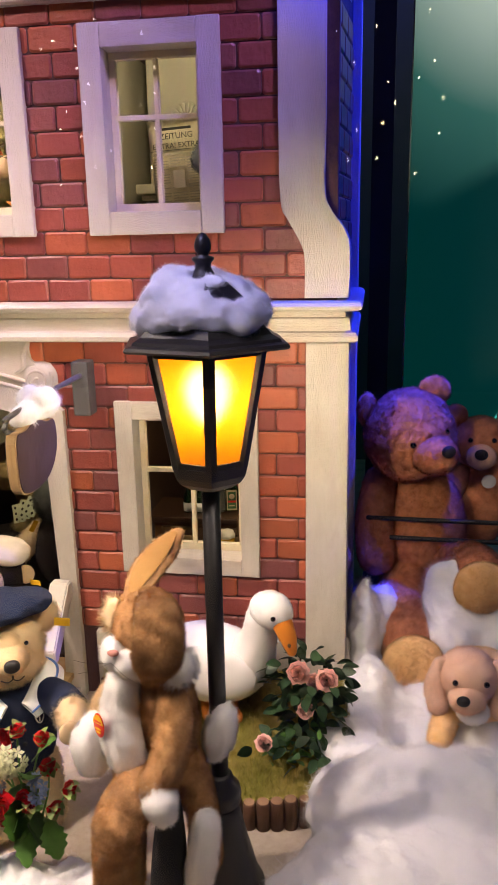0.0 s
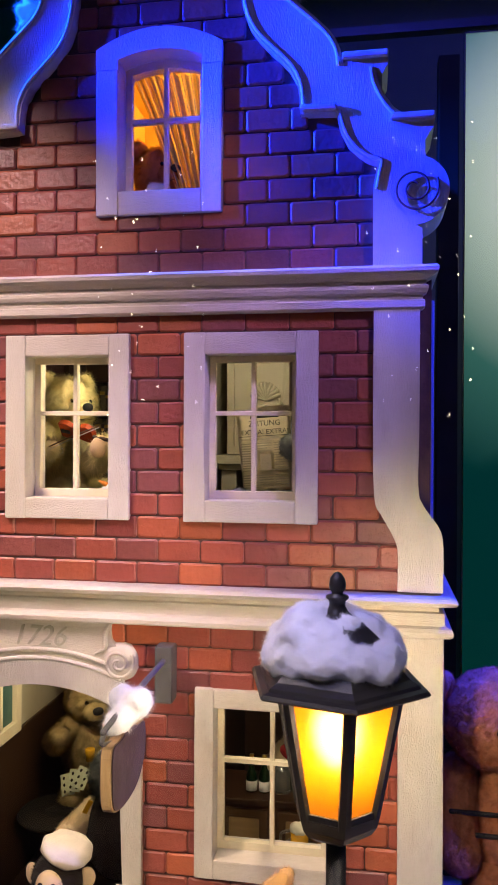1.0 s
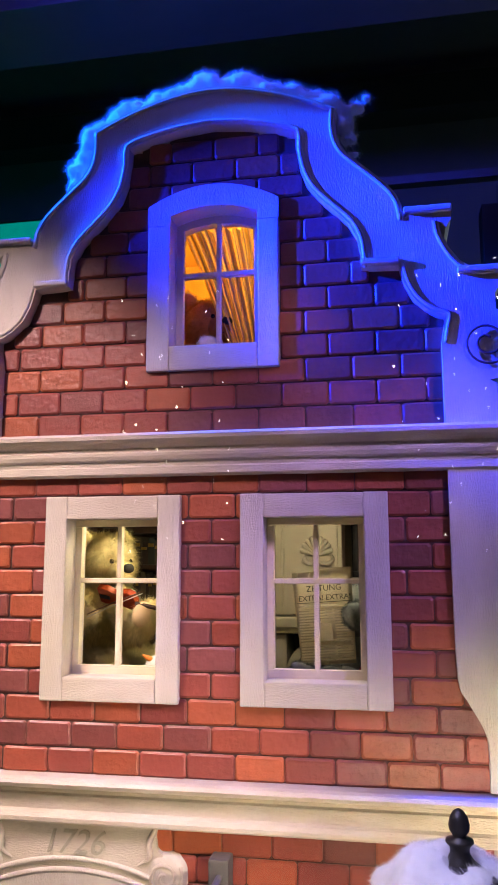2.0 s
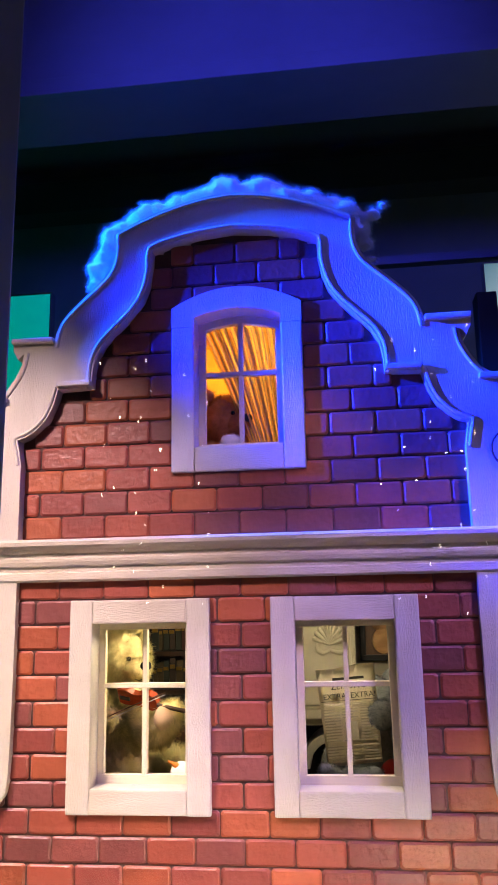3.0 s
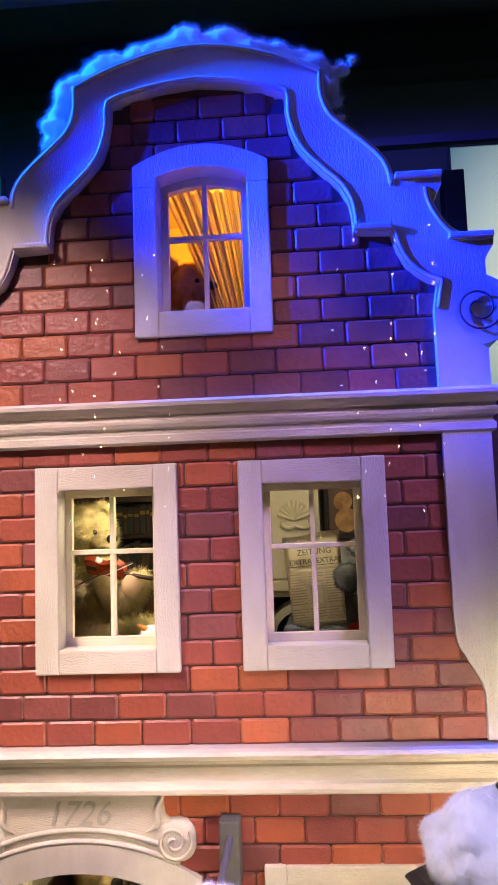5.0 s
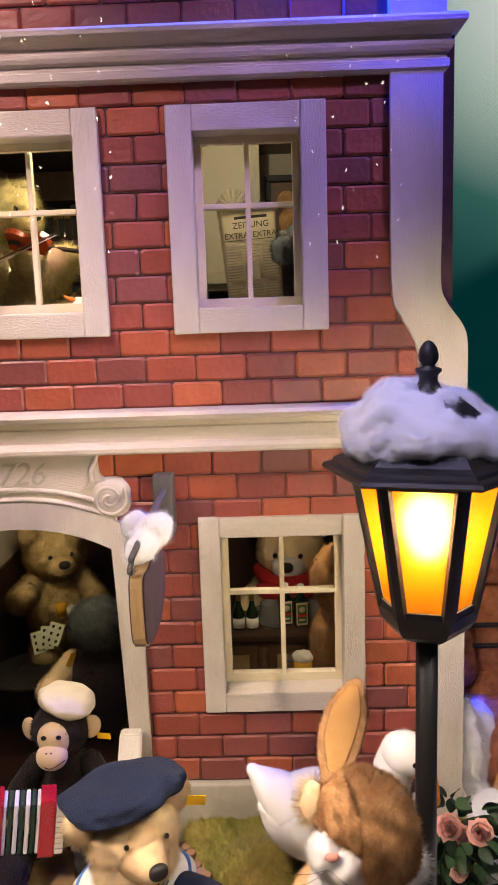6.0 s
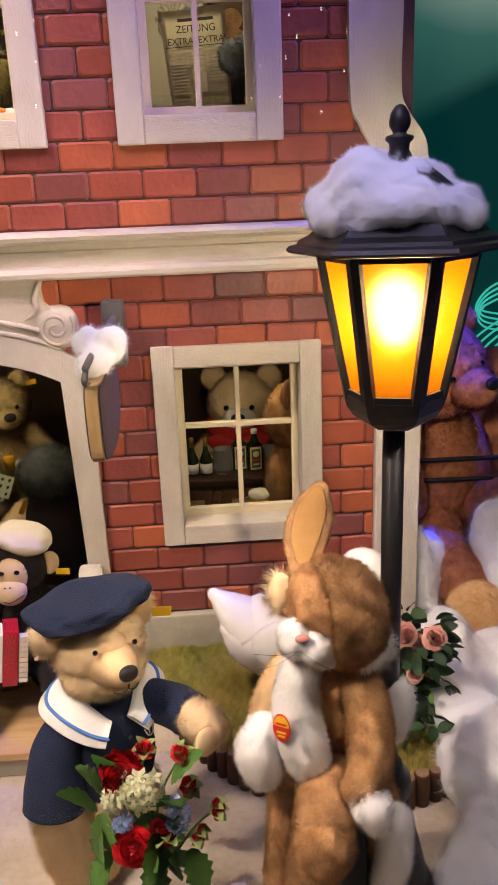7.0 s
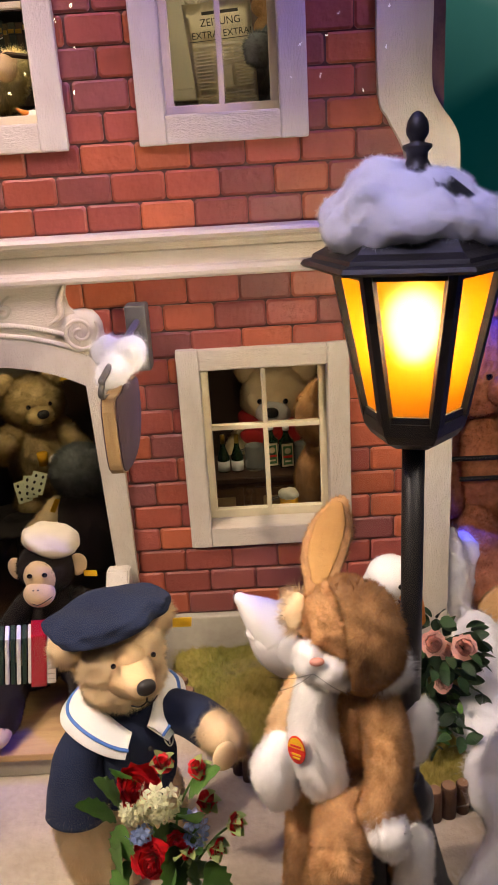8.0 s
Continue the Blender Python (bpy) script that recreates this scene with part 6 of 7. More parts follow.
def rose_bm(r, layers=4, rng=None):
    """Open rose: cupped petals in whorls, tighter towards the heart."""
    rng = rng or random.Random(1)
    bm = bmesh.new()
    for L in range(layers):
        f = 1 - L / layers
        n = 5 if L < 3 else 3
        for k in range(n):
            a0 = 2 * math.pi * (k + 0.5 * (L % 2)) / n + rng.uniform(-0.15, 0.15)
            half = (math.pi / n) * 1.25
            grid = []
            for i in range(4):
                u = i / 3
                row = []
                for j in range(5):
                    v = j / 4 * 2 - 1
                    a = a0 + v * half
                    rad = r * f * (0.25 + 0.75 * u ** 0.7) * (1 - 0.10 * abs(v) * u)
                    zz = r * (0.9 - 0.5 * f) * u * 1.1 - (0.30 * r * f * u ** 3) - 0.12 * r * v * v * u + r * 0.15 * u * u * math.sin(5 * v + 7 * k + 3 * L)
                    rad *= 1 + 0.10 * u * math.sin(6 * v + 5 * k + L)
                    row.append(bm.verts.new((rad * math.cos(a), rad * math.sin(a), zz)))
                grid.append(row)
            for p, q in zip(grid, grid[1:]):
                for j in range(4):
                    bm.faces.new((p[j], p[j + 1], q[j + 1], q[j]))
    bmesh.ops.solidify(bm, geom=list(bm.faces), thickness=0.0006)
    return bm


LEAF_M = {"leaf": shared(leaf_bm(0.030, 0.0095), DLEAF), "big": shared(leaf_bm(0.060, 0.019, 0.18, 0.14), LEAF), "small": shared(leaf_bm(0.018, 0.005), LEAF), "sepal": shared(leaf_bm(0.024, 0.0085, 0.5), SEPAL), "long": shared(leaf_bm(0.05, 0.008, 0.3), LEAF)}


def towards(c, d, roll=0.0, up="Z"):
    q = Vector(d).to_track_quat(up, "X" if up == "Z" else "Z")
    return Matrix.Translation(c) @ q.to_matrix().to_4x4() @ Matrix.Rotation(roll, 4, up)


def rose_bush():
    t = thing("rose_bush", "bush of salmon-pink artificial roses with dark green leaves", "rose bush")
    rng = random.Random(12)
    big = shared(rose_bm(0.0225, 7, rng), SALMON)
    small = shared(rose_bm(0.017, 6, rng), SALMON)
    base = Vector((-0.125, 1.325, 0.05))
    tips = [((-0.132, 1.285, 0.222), big), ((-0.080, 1.290, 0.208), big), ((-0.118, 1.270, 0.155), small), ((-0.190, 1.225, 0.112), small), ((-0.105, 1.31, 0.19), small)]
    for c, me in tips:
        c = Vector(c)
        soft("stem", tube([base, base.lerp(c, 0.5) + Vector((rng.uniform(-.02, .02), 0.01, 0.02)), c], [0.002, 0.0016, 0.0014], 6, 5), DLEAF, t)
        place("rose", me, towards(c, (rng.uniform(-0.2, 0.3), -1, 0.45), rng.uniform(0, 6)), t, "salmon-pink rose")
    for k in range(150):
        a = rng.uniform(0, 2 * math.pi)
        rad = rng.random() ** 0.6
        p = Vector((-0.118 + 0.075 * rad * math.cos(a), 1.325 + 0.055 * rad * math.sin(a), rng.uniform(0.075, 0.255 - 0.05 * rad)))
        d = Vector((math.cos(a), math.sin(a) - 0.4, rng.uniform(-0.5, 0.6)))
        place("leaf", LEAF_M["leaf"], towards(p, d, rng.uniform(-1, 1), "Y"), t)
    for k in range(70):
        p = Vector((rng.uniform(-0.215, -0.09), rng.uniform(1.215, 1.30), rng.uniform(0.06, 0.115)))
        place("leaf", LEAF_M["small" if k % 2 else "leaf"], towards(p, (rng.uniform(-1, 1), rng.uniform(-1, 0.3), rng.uniform(-0.2, 0.8)), rng.uniform(-1, 1), "Y"), t)


rose_bush()


ROSE_TOP, ROSE_LOW = (-0.565, 0.975, 0.253), (-0.556, 0.957, 0.157)
BUDS = (((-0.536, 0.988, 0.272), (0.1, -0.4, 0.9)), ((-0.492, 0.980, 0.267), (0.45, -0.3, 0.85)), ((-0.485, 0.975, 0.223), (0.6, -0.5, 0.5)),
        ((-0.452, 0.970, 0.191), (0.95, -0.4, 0.25)), ((-0.477, 0.965, 0.159), (0.8, -0.6, -0.1)), ((-0.518, 0.960, 0.160), (0.2, -1, 0.1)))
BLOSSOMS = (((-0.543, 0.966, 0.236), (0.027, 0.020, 0.026), 44, WHITEPETAL, "cream_blossom"), ((-0.575, 0.968, 0.220), (0.014, 0.012, 0.018), 14, WHITEPETAL, "cream_blossom"),
            ((-0.500, 0.966, 0.188), (0.013, 0.012, 0.024), 17, BLUEPETAL, "blue_blossom"), ((-0.570, 0.963, 0.191), (0.014, 0.010, 0.012), 12, BLUEPETAL, "blue_blossom"))


def bouquet():
    t = thing("bouquet", "artificial bouquet of red roses, cream and pale blue flowers", "bouquet")
    rng = random.Random(5)
    big = shared(rose_bm(0.029, 8, rng), RED)
    bud = shared(rose_bm(0.0145, 5, rng), RED)
    base = Vector((-0.545, 1.010, 0.030))

    def stem(c):
        c = Vector(c)
        soft("stem", tube([base, base.lerp(c, 0.55) + Vector((rng.uniform(-.012, .012), 0.012, 0.012)), c], [0.002, 0.0017, 0.0015], 6, 5), LEAF, t)
        return c

    for c, d in ((ROSE_TOP, (-0.1, -0.9, 0.4)), (ROSE_LOW, (0.0, -1, 0.25)), ((-0.528, 0.972, 0.165), (0.2, -0.9, 0.3))):
        place("rose", big if c[0] != -0.528 else bud, towards(stem(c), d, rng.uniform(0, 6)), t, "red rose")
    for c, d in BUDS:
        d = Vector(d).normalized()
        c = stem(c)
        place("rosebud", bud, towards(c, d, rng.uniform(0, 6)), t, "red rosebud")
        for k in range(5):
            e = d.orthogonal().normalized()
            e.rotate(Matrix.Rotation(k * 1.257, 3, d))
            place("sepal", LEAF_M["sepal"], towards(c - d * 0.008, d + e * 0.62, 0, "Y"), t)
    # clusters of little star flowers
    def stars(c, r, n, material, name):
        bm = bmesh.new()
        for k in range(n):
            dv = Vector((rng.gauss(0, 1), rng.gauss(0, 1) - 0.9, rng.gauss(0, 1) + 0.2)).normalized()
            p = Vector(c) + Vector((dv.x * r[0], dv.y * r[1], dv.z * r[2]))
            s = dv.orthogonal().normalized()
            for j in range(5):
                e = s.copy()
                e.rotate(Matrix.Rotation(j * 1.257 + k, 3, dv))
                f = dv.cross(e)
                q = [p, p + e * 0.006 + f * 0.0034 + dv * 0.001, p + e * 0.0110 + dv * 0.0025, p + e * 0.006 - f * 0.0034 + dv * 0.001]
                bm.faces.new([bm.verts.new(v) for v in q])
        bmesh.ops.solidify(bm, geom=list(bm.faces), thickness=0.0005)
        stem(c)
        part(name, bm, material, t, name.replace("_", " "))
    for c, r, n, m, nm in BLOSSOMS:
        stars(c, r, n, m, nm)
    for k in range(16):
        a = rng.uniform(-2.6, 0.6)
        p = base.lerp(Vector((-0.535, 0.985, 0.20)), rng.uniform(0.3, 0.95))
        place("leaf", LEAF_M["big" if k % 2 else "long"], towards(p, (math.cos(a), -0.5 + 0.4 * math.sin(a), rng.uniform(-0.9, 0.9)), rng.uniform(-1, 1), "Y"), t)
    for c, d in (((-0.588, 0.962, 0.205), (-0.16, -0.15, -1)), ((-0.596, 0.966, 0.180), (-0.25, -0.2, -1)), ((-0.590, 0.978, 0.215), (-0.25, -0.1, 1)), ((-0.580, 0.980, 0.235), (-0.1, -0.1, 1)), ((-0.600, 0.975, 0.20), (-0.5, -0.2, 0.8)), ((-0.585, 0.965, 0.14), (-0.6, -0.3, -0.7)), ((-0.49, 0.97, 0.13), (0.4, -0.4, -0.8)), ((-0.53, 0.955, 0.175), (0.1, -0.5, -0.9)), ((-0.505, 0.972, 0.235), (0.5, -0.1, 0.9)), ((-0.515, 0.972, 0.205), (0.3, -0.5, 0.6))):
        place("leaf", LEAF_M["big"], towards(Vector(c), d, rng.uniform(-0.4, 0.4), "Y"), t)


bouquet()

# ---- rooms behind the windows ----
PAPER = mat("newsprint", (0.80, 0.72, 0.52), (0.70, 0.62, 0.42), rough=0.8, scale=14)
INK = mat("black_ink", (0.03, 0.027, 0.02), rough=0.8)
GREYINK = mat("grey_ink", (0.52, 0.46, 0.32), (0.44, 0.39, 0.26), rough=0.8, scale=120)
VARNISH = mat("red_violin_varnish", (0.42, 0.07, 0.02), (0.30, 0.04, 0.012), rough=0.18, coat=0.6, scale=30, stretch=(1, 1, 6))
BOTTLE = mat("dark_bottle_glass", (0.008, 0.03, 0.012), rough=0.08, spec=0.6)
CLEAR = mat("clear_glassware", (0.9, 0.95, 0.92), (0.9, 0.95, 0.92), rough=0.05, trans=0.9)
BEER = mat("beer", (0.75, 0.42, 0.03), (0.7, 0.36, 0.02), rough=0.2)
FOAM = mat("foam", (0.8, 0.76, 0.62), rough=0.9, bump=0.4)
GOLDF = mat("gold_foil", (0.55, 0.36, 0.08), rough=0.3, metal=1.0)
LABEL_G = mat("label_green", (0.05, 0.16, 0.06), rough=0.5)
LABEL_O = mat("label_cream", (0.72, 0.60, 0.40), rough=0.6)
REDCLOTH = mat("red_scarf", (0.45, 0.015, 0.015), (0.34, 0.01, 0.01), rough=0.8, bump=0.3)

EBONY = mat("black_lacquer", (0.012, 0.010, 0.009), (0.02, 0.016, 0.014), rough=0.75, spec=0.15)

# library with the fiddler
shelf = thing("bookcase", "dark bookcase full of old books", "bookcase")
part("case", boxes((-1.08, -1.065, 2.16, 2.31, 0.935, 1.425), (-0.635, -0.62, 2.16, 2.31, 0.935, 1.425), (-1.065, -0.635, 2.295, 2.31, 0.935, 1.425)), DARKWOOD, shelf)
for k in range(5):
    part("shelf_board", boxes((-1.064, -0.636, 2.165, 2.294, 0.94 + k * 0.098, 0.952 + k * 0.098)), DARKWOOD, shelf)
rb = random.Random(8)
BOOKS = [mat("book_cloth", c, rough=0.6, scale=30) for c in ((0.05, 0.03, 0.02), (0.10, 0.07, 0.03), (0.03, 0.04, 0.03), (0.09, 0.025, 0.02), (0.12, 0.09, 0.05))]
for k in range(4):
    x = -1.06
    while x < -0.66:
        w, h = rb.uniform(0.010, 0.020), rb.uniform(0.060, 0.080)
        z = 0.9525 + k * 0.098
        bk = thing("book", "old cloth-bound book standing on the dark shelf", "book", group="books on the shelf")
        part("cover", boxes((x, x + w - 0.0015, 2.19 + rb.uniform(0, 0.012), 2.27, z, z + h), bevel=0.001), rb.choice(BOOKS), bk)
        part("title_band", boxes((x + 0.001, x + w - 0.0025, 2.186, 2.19, z + h * 0.65, z + h * 0.78)), GOLDF, bk)
        x += w
fs = thing("stool", "dark wooden stool under the fiddling bear", "stool")
part("seat", boxes((-1.0, -0.86, 1.73, 1.88, 0.99, 1.005), bevel=0.003), DARKWOOD, fs)
for lx in (-0.99, -0.88):
    for ly in (1.74, 1.86):
        part("leg", boxes((lx, lx + 0.012, ly, ly + 0.012, 0.93, 0.99)), DARKWOOD, fs)
FB = (-0.916, 1.790, 1.006)
fb = bear("fiddler_bear", "cream mohair teddy bear playing a violin", FB, 56, 0.068, F_CREAM, L=0.026, dens=16, arms=False)
inv = pose(*FB, 0, 0, 56).inverted()


def own(*pts):
    return [tuple(inv @ Vector(p)) for p in pts]


a = dict(length=0.024, per_cm2=16, width=0.001)
furred("arm", tube(own((-0.955, 1.755, 1.185), (-0.940, 1.690, 1.130), (-0.905, 1.672, 1.142)), [0.030, 0.029, 0.024]), F_CREAM, fb, **a)
furred("arm", tube(own((-0.868, 1.748, 1.175), (-0.818, 1.700, 1.112), (-0.775, 1.678, 1.152)), [0.032, 0.030, 0.026]), F_CREAM, fb, **a)
soft("paw_pad", ell(own((-0.783, 1.655, 1.150))[0], (0.020, 0.010, 0.026), (0, 20, -40)), SKIN, fb)
soft("badge", ell(own((-0.894, 1.690, 1.141))[0], (0.013, 0.002, 0.013), (0, 0, -56)), WHITECLOTH, fb, "white round badge")


def violin():
    t = thing("violin", "small varnished red violin", "violin", pose(-0.838, 1.668, 1.184, 42, 10, -10) @ Matrix.Scale(0.86, 4))
    pts = [(0.0, 0.022), (0.014, 0.026), (0.028, 0.024), (0.040, 0.016), (0.052, 0.016), (0.066, 0.024), (0.084, 0.028), (0.098, 0.020), (0.102, 0.0)]
    out = [(-0.051 + x, z) for x, z in pts] + [(-0.051 + x, -z) for x, z in pts[::-1][1:]]
    bm = bmesh.new()
    prism(bm, out, -0.008, 0.008, bevel=0.002)
    part("body", bm, VARNISH, t)
    part("neck", boxes((0.05, 0.115, -0.012, -0.005, -0.004, 0.004), bevel=0.001), DARKWOOD, t)
    soft("scroll", ell((0.118, -0.008, 0), (0.007, 0.005, 0.006)), DARKWOOD, t)
    part("tailpiece", boxes((-0.045, -0.02, -0.011, -0.008, -0.005, 0.005)), BLACKM, t)
    w = thing("violin_bow", "thin wooden violin bow held across the strings", "violin bow")
    soft("stick", tube([(-0.905, 1.652, 1.147), (-0.845, 1.646, 1.172), (-0.780, 1.644, 1.196)], [0.0014] * 3, 6, 4), OAK, w)
    soft("hair", tube([(-0.902, 1.650, 1.142), (-0.845, 1.644, 1.166), (-0.780, 1.643, 1.192)], [0.0008] * 3, 6, 4), WHITECLOTH, w)


violin()
ch = thing("armchair", "dark brown upholstered armchair in the library", "armchair")
soft("cushion", ell((-0.73, 1.90, 1.02), (0.09, 0.10, 0.10), sub=4, power=0.7, lump=0.05), DARKWOOD, ch)
bd = thing("toy_bird", "little white bird figure with orange beak at the window", "toy bird")
soft("body", ell((-0.738, 1.606, 1.053), (0.022, 0.018, 0.024)), WHITECLOTH, bd)
soft("beak", tube([(-0.746, 1.598, 1.070), (-0.760, 1.594, 1.078)], [0.006, 0.002], 8, 3), ORANGE, bd)

# salon with the newspaper reader
sal = thing("salon_chimney", "cream panelled chimney piece with shell ornament and brick hearth", "fireplace")
part("chimney_breast", boxes((-0.56, -0.398, 1.98, 2.10, 1.13, 1.425), bevel=0.003), CREAMWALL, sal)
part("panel_moulding", boxes((-0.545, -0.539, 1.972, 1.98, 1.15, 1.42), (-0.415, -0.409, 1.972, 1.98, 1.15, 1.42), bevel=0.001), CREAMWALL, sal)
part("mantel", boxes((-0.585, -0.325, 1.93, 2.10, 1.105, 1.128), (-0.575, -0.335, 1.945, 2.10, 1.090, 1.104), bevel=0.004), CREAMWALL, sal)
for sg in (-1, 1):
    x = -0.455 + sg * 0.095
    part("jamb", boxes((x - 0.02, x + 0.02, 1.96, 2.10, 0.932, 1.089), bevel=0.003), PLASTER, sal)
n = 12
for k in range(n):
    a = math.pi * (k + 0.5) / n
    bm = bmesh.new()
    box(bm, -0.010, 0.010, 1.962, 2.09, 0.058, 0.078, bevel=0.002, m=Matrix.Translation((-0.455, 0, 0.995)) @ Matrix.Rotation(a - math.pi / 2, 4, "Y"))
    part("arch_stone", bm, PLASTER, sal)
part("hearth_back", boxes((-0.53, -0.38, 2.095, 2.11, 0.932, 1.089)), BLACKM, sal)
for k in range(9):
    a = radians(-72 + 18 * k)
    soft("shell_rib", tube([(-0.459, 1.975, 1.268), (-0.459 + 0.022 * math.sin(a), 1.968, 1.268 + 0.026 * math.cos(a)), (-0.459 + 0.036 * math.sin(a), 1.972, 1.268 + 0.042 * math.cos(a))], [0.0025, 0.0045, 0.006], 8, 4), CREAMWALL, sal)
for sg in (-1, 1):
    soft("shell_scroll", tube([(-0.459, 1.973, 1.255), (-0.455 + sg * 0.02, 1.97, 1.249), (-0.455 + sg * 0.034, 1.97, 1.259), (-0.455 + sg * 0.030, 1.97, 1.271)], [0.004, 0.005, 0.005, 0.003], 8, 4), CREAMWALL, sal)
part("salon_back", boxes((-0.597, -0.13, 2.20, 2.22, 0.93, 1.43)), CREAMWALL, sal)

pf = thing("picture_frame", "dark framed picture of a brown toy on the salon wall", "picture")
part("picture_surround", boxes((-0.385, -0.255, 2.17, 2.198, 1.215, 1.23), (-0.385, -0.255, 2.17, 2.198, 1.36, 1.375), (-0.385, -0.37, 2.17, 2.198, 1.23, 1.36), (-0.27, -0.255, 2.17, 2.198, 1.23, 1.36), bevel=0.002), BLACKM, pf)
part("canvas", boxes((-0.37, -0.27, 2.188, 2.197, 1.23, 1.36)), OAK, pf)
soft("painted_shape", join(ell((-0.330, 2.186, 1.315), (0.025, 0.003, 0.025)), ell((-0.323, 2.186, 1.265), (0.03, 0.003, 0.033)), ell((-0.340, 2.185, 1.305), (0.012, 0.003, 0.011))), F_TAN, pf)


def newspaper():
    m = pose(-0.415, 1.692, 1.110, 0, -4, 4)
    t = thing("newspaper", "old newspaper held up open with a headline and columns", "newspaper", m)
    bm = bmesh.new()
    V = []
    nx, nz = 10, 8
    grid = []
    for j in range(nz + 1):
        row = []
        for i in range(nx + 1):
            x = -0.058 + 0.116 * i / nx
            zz = -0.055 + 0.184 * j / nz
            row.append(bm.verts.new((x * (0.92 + 0.10 * j / nz), 0.006 * math.sin(x * 30) + 0.010 * (j / nz) ** 2, zz + 0.003 * math.sin(x * 40) * (j == nz))))
        grid.append(row)
    for p, q in zip(grid, grid[1:]):
        for i in range(nx):
            bm.faces.new((p[i], p[i + 1], q[i + 1], q[i]))
    bmesh.ops.solidify(bm, geom=list(bm.faces), thickness=0.001)
    smooth(part("sheet", bm, PAPER, t))
    for w, s, z in (("ZEITUNG", 0.0165, 0.088), ("EXTRA! EXTRA!", 0.0148, 0.070)):
        strip_text(w, s, pose(0.002, -0.0085, z, 90, 0, 0), INK, t, 0.0003, "headline")
    part("title_bar", boxes((-0.028, 0.034, -0.009, -0.008, 0.105, 0.110)), INK, t)
    part("rule", boxes((-0.054, 0.056, -0.009, -0.008, 0.0655, 0.0665)), INK, t)
    part("subtitle_bar", boxes((-0.050, 0.048, -0.009, -0.008, 0.057, 0.0615)), GREYINK, t)
    for c in range(3):
        for r in range(19):
            x0 = -0.051 + c * 0.035
            if (c == 1 and 3 < r < 11) or r == 12:
                continue
            part("text_line", boxes((x0, x0 + 0.031 - (0.01 if (r * 7 + c) % 5 == 0 else 0), -0.009, -0.008, 0.049 - r * 0.0053, 0.0513 - r * 0.0053)), GREYINK, t)
    part("photo_block", boxes((-0.012, 0.012, -0.009, -0.008, -0.008, 0.026)), GREYINK, t)


newspaper()
gb = bear("reader_bear", "grey teddy bear sitting behind the newspaper", (-0.375, 1.84, 0.93), 0, 0.062, F_GREY, L=0.011, dens=10)
furred("paw", ell((0.020, -0.182, 0.222), (0.026, 0.018, 0.026), lump=0.1), F_GREY, gb, 0.014, 26, 0.0009)
furred("foot", tube([(-0.095, -0.180, 0.120), (-0.06, -0.185, 0.108), (0.0, -0.17, 0.108)], [0.014, 0.017, 0.018]), F_GREY, gb, 0.012, 22, 0.0009)
soft("waistcoat", ell((0.04, -0.06, 0.08), (0.03, 0.03, 0.04)), REDCLOTH, gb)

# bar
bar = thing("bar_counter", "carved oak bar counter with panelled front", "bar counter")
part("counter_top", boxes((-0.58, -0.14, 1.86, 2.02, 0.282, 0.300), bevel=0.004), DARKWOOD, bar)
part("counter_body", boxes((-0.57, -0.15, 1.89, 2.00, 0.06, 0.281)), OAK, bar)
for x0 in (-0.55, -0.41, -0.27):
    part("door_panel", boxes((x0, x0 + 0.115, 1.880, 1.89, 0.085, 0.265), bevel=0.004), OAK, bar)
    part("inner_panel", boxes((x0 + 0.02, x0 + 0.095, 1.876, 1.88, 0.110, 0.245), bevel=0.003), WOOD, bar)
for x in (-0.424, -0.284, -0.142):
    soft("twisted_column", join(*[ell((x + 0.003 * math.cos(k * 1.3), 1.873 + 0.003 * math.sin(k * 1.3), 0.085 + k * 0.0125), (0.0095, 0.0095, 0.009), sub=2) for k in range(15)]), OAK, bar)
bs = thing("back_shelf", "dark wall shelf in the bar", "shelf")
part("board", boxes((-0.59, -0.13, 2.42, 2.51, 0.56, 0.575)), DARKWOOD, bs)
for k in range(7):
    x = -0.56 + k * 0.062
    bt = thing("bottle", "dark glass bottle on the wall shelf", "bottle", group="bottles on the wall shelf")
    bm = bmesh.new()
    lathe(bm, [(0.012, 0.0), (0.012, 0.06), (0.005, 0.075), (0.005, 0.095)], 12, at=(x, 2.46, 0.576))
    smooth(part("flask", bm, BOTTLE, bt))
wb = bear("bar_bear", "cream plush bear with red scarf behind the bar", (-0.338, 2.31, 0.020), -8, 0.096, F_SAND, F_WHITE, L=0.014, dens=12)
soft("scarf", join(tube([(-0.09, -0.02, 0.290), (-0.04, -0.110, 0.283), (0.04, -0.110, 0.283), (0.09, -0.02, 0.290)], [0.020, 0.024, 0.024, 0.020], 12, 5), ell((-0.045, -0.140, 0.268), (0.042, 0.016, 0.024), (0, 15, 0)), ell((0.045, -0.140, 0.272), (0.042, 0.016, 0.024), (0, -15, 0))), REDCLOTH, wb, "red scarf tied in a bow")
tb = bear("guest_bear", "brown plush bear drinking at the bar", (-0.240, 1.765, 0.195), 70, 0.078, F_TAN, L=0.014, dens=12, arms=False)
furred("arm", tube([(-0.05, -0.03, 0.185), (-0.085, -0.075, 0.150), (-0.070, -0.115, 0.115)], [0.030, 0.030, 0.028]), F_TAN, tb, 0.014, 14, 0.001)
tt = thing("bar_table", "round dark wooden table by the window", "table")
bm = bmesh.new()
lathe(bm, [(0.03, 0.06), (0.03, 0.07), (0.012, 0.08), (0.012, 0.251), (0.10, 0.256), (0.105, 0.262), (0.10, 0.270)], 28, at=(-0.29, 1.69, 0.0))
smooth(part("top_and_foot", bm, DARKWOOD, tt))


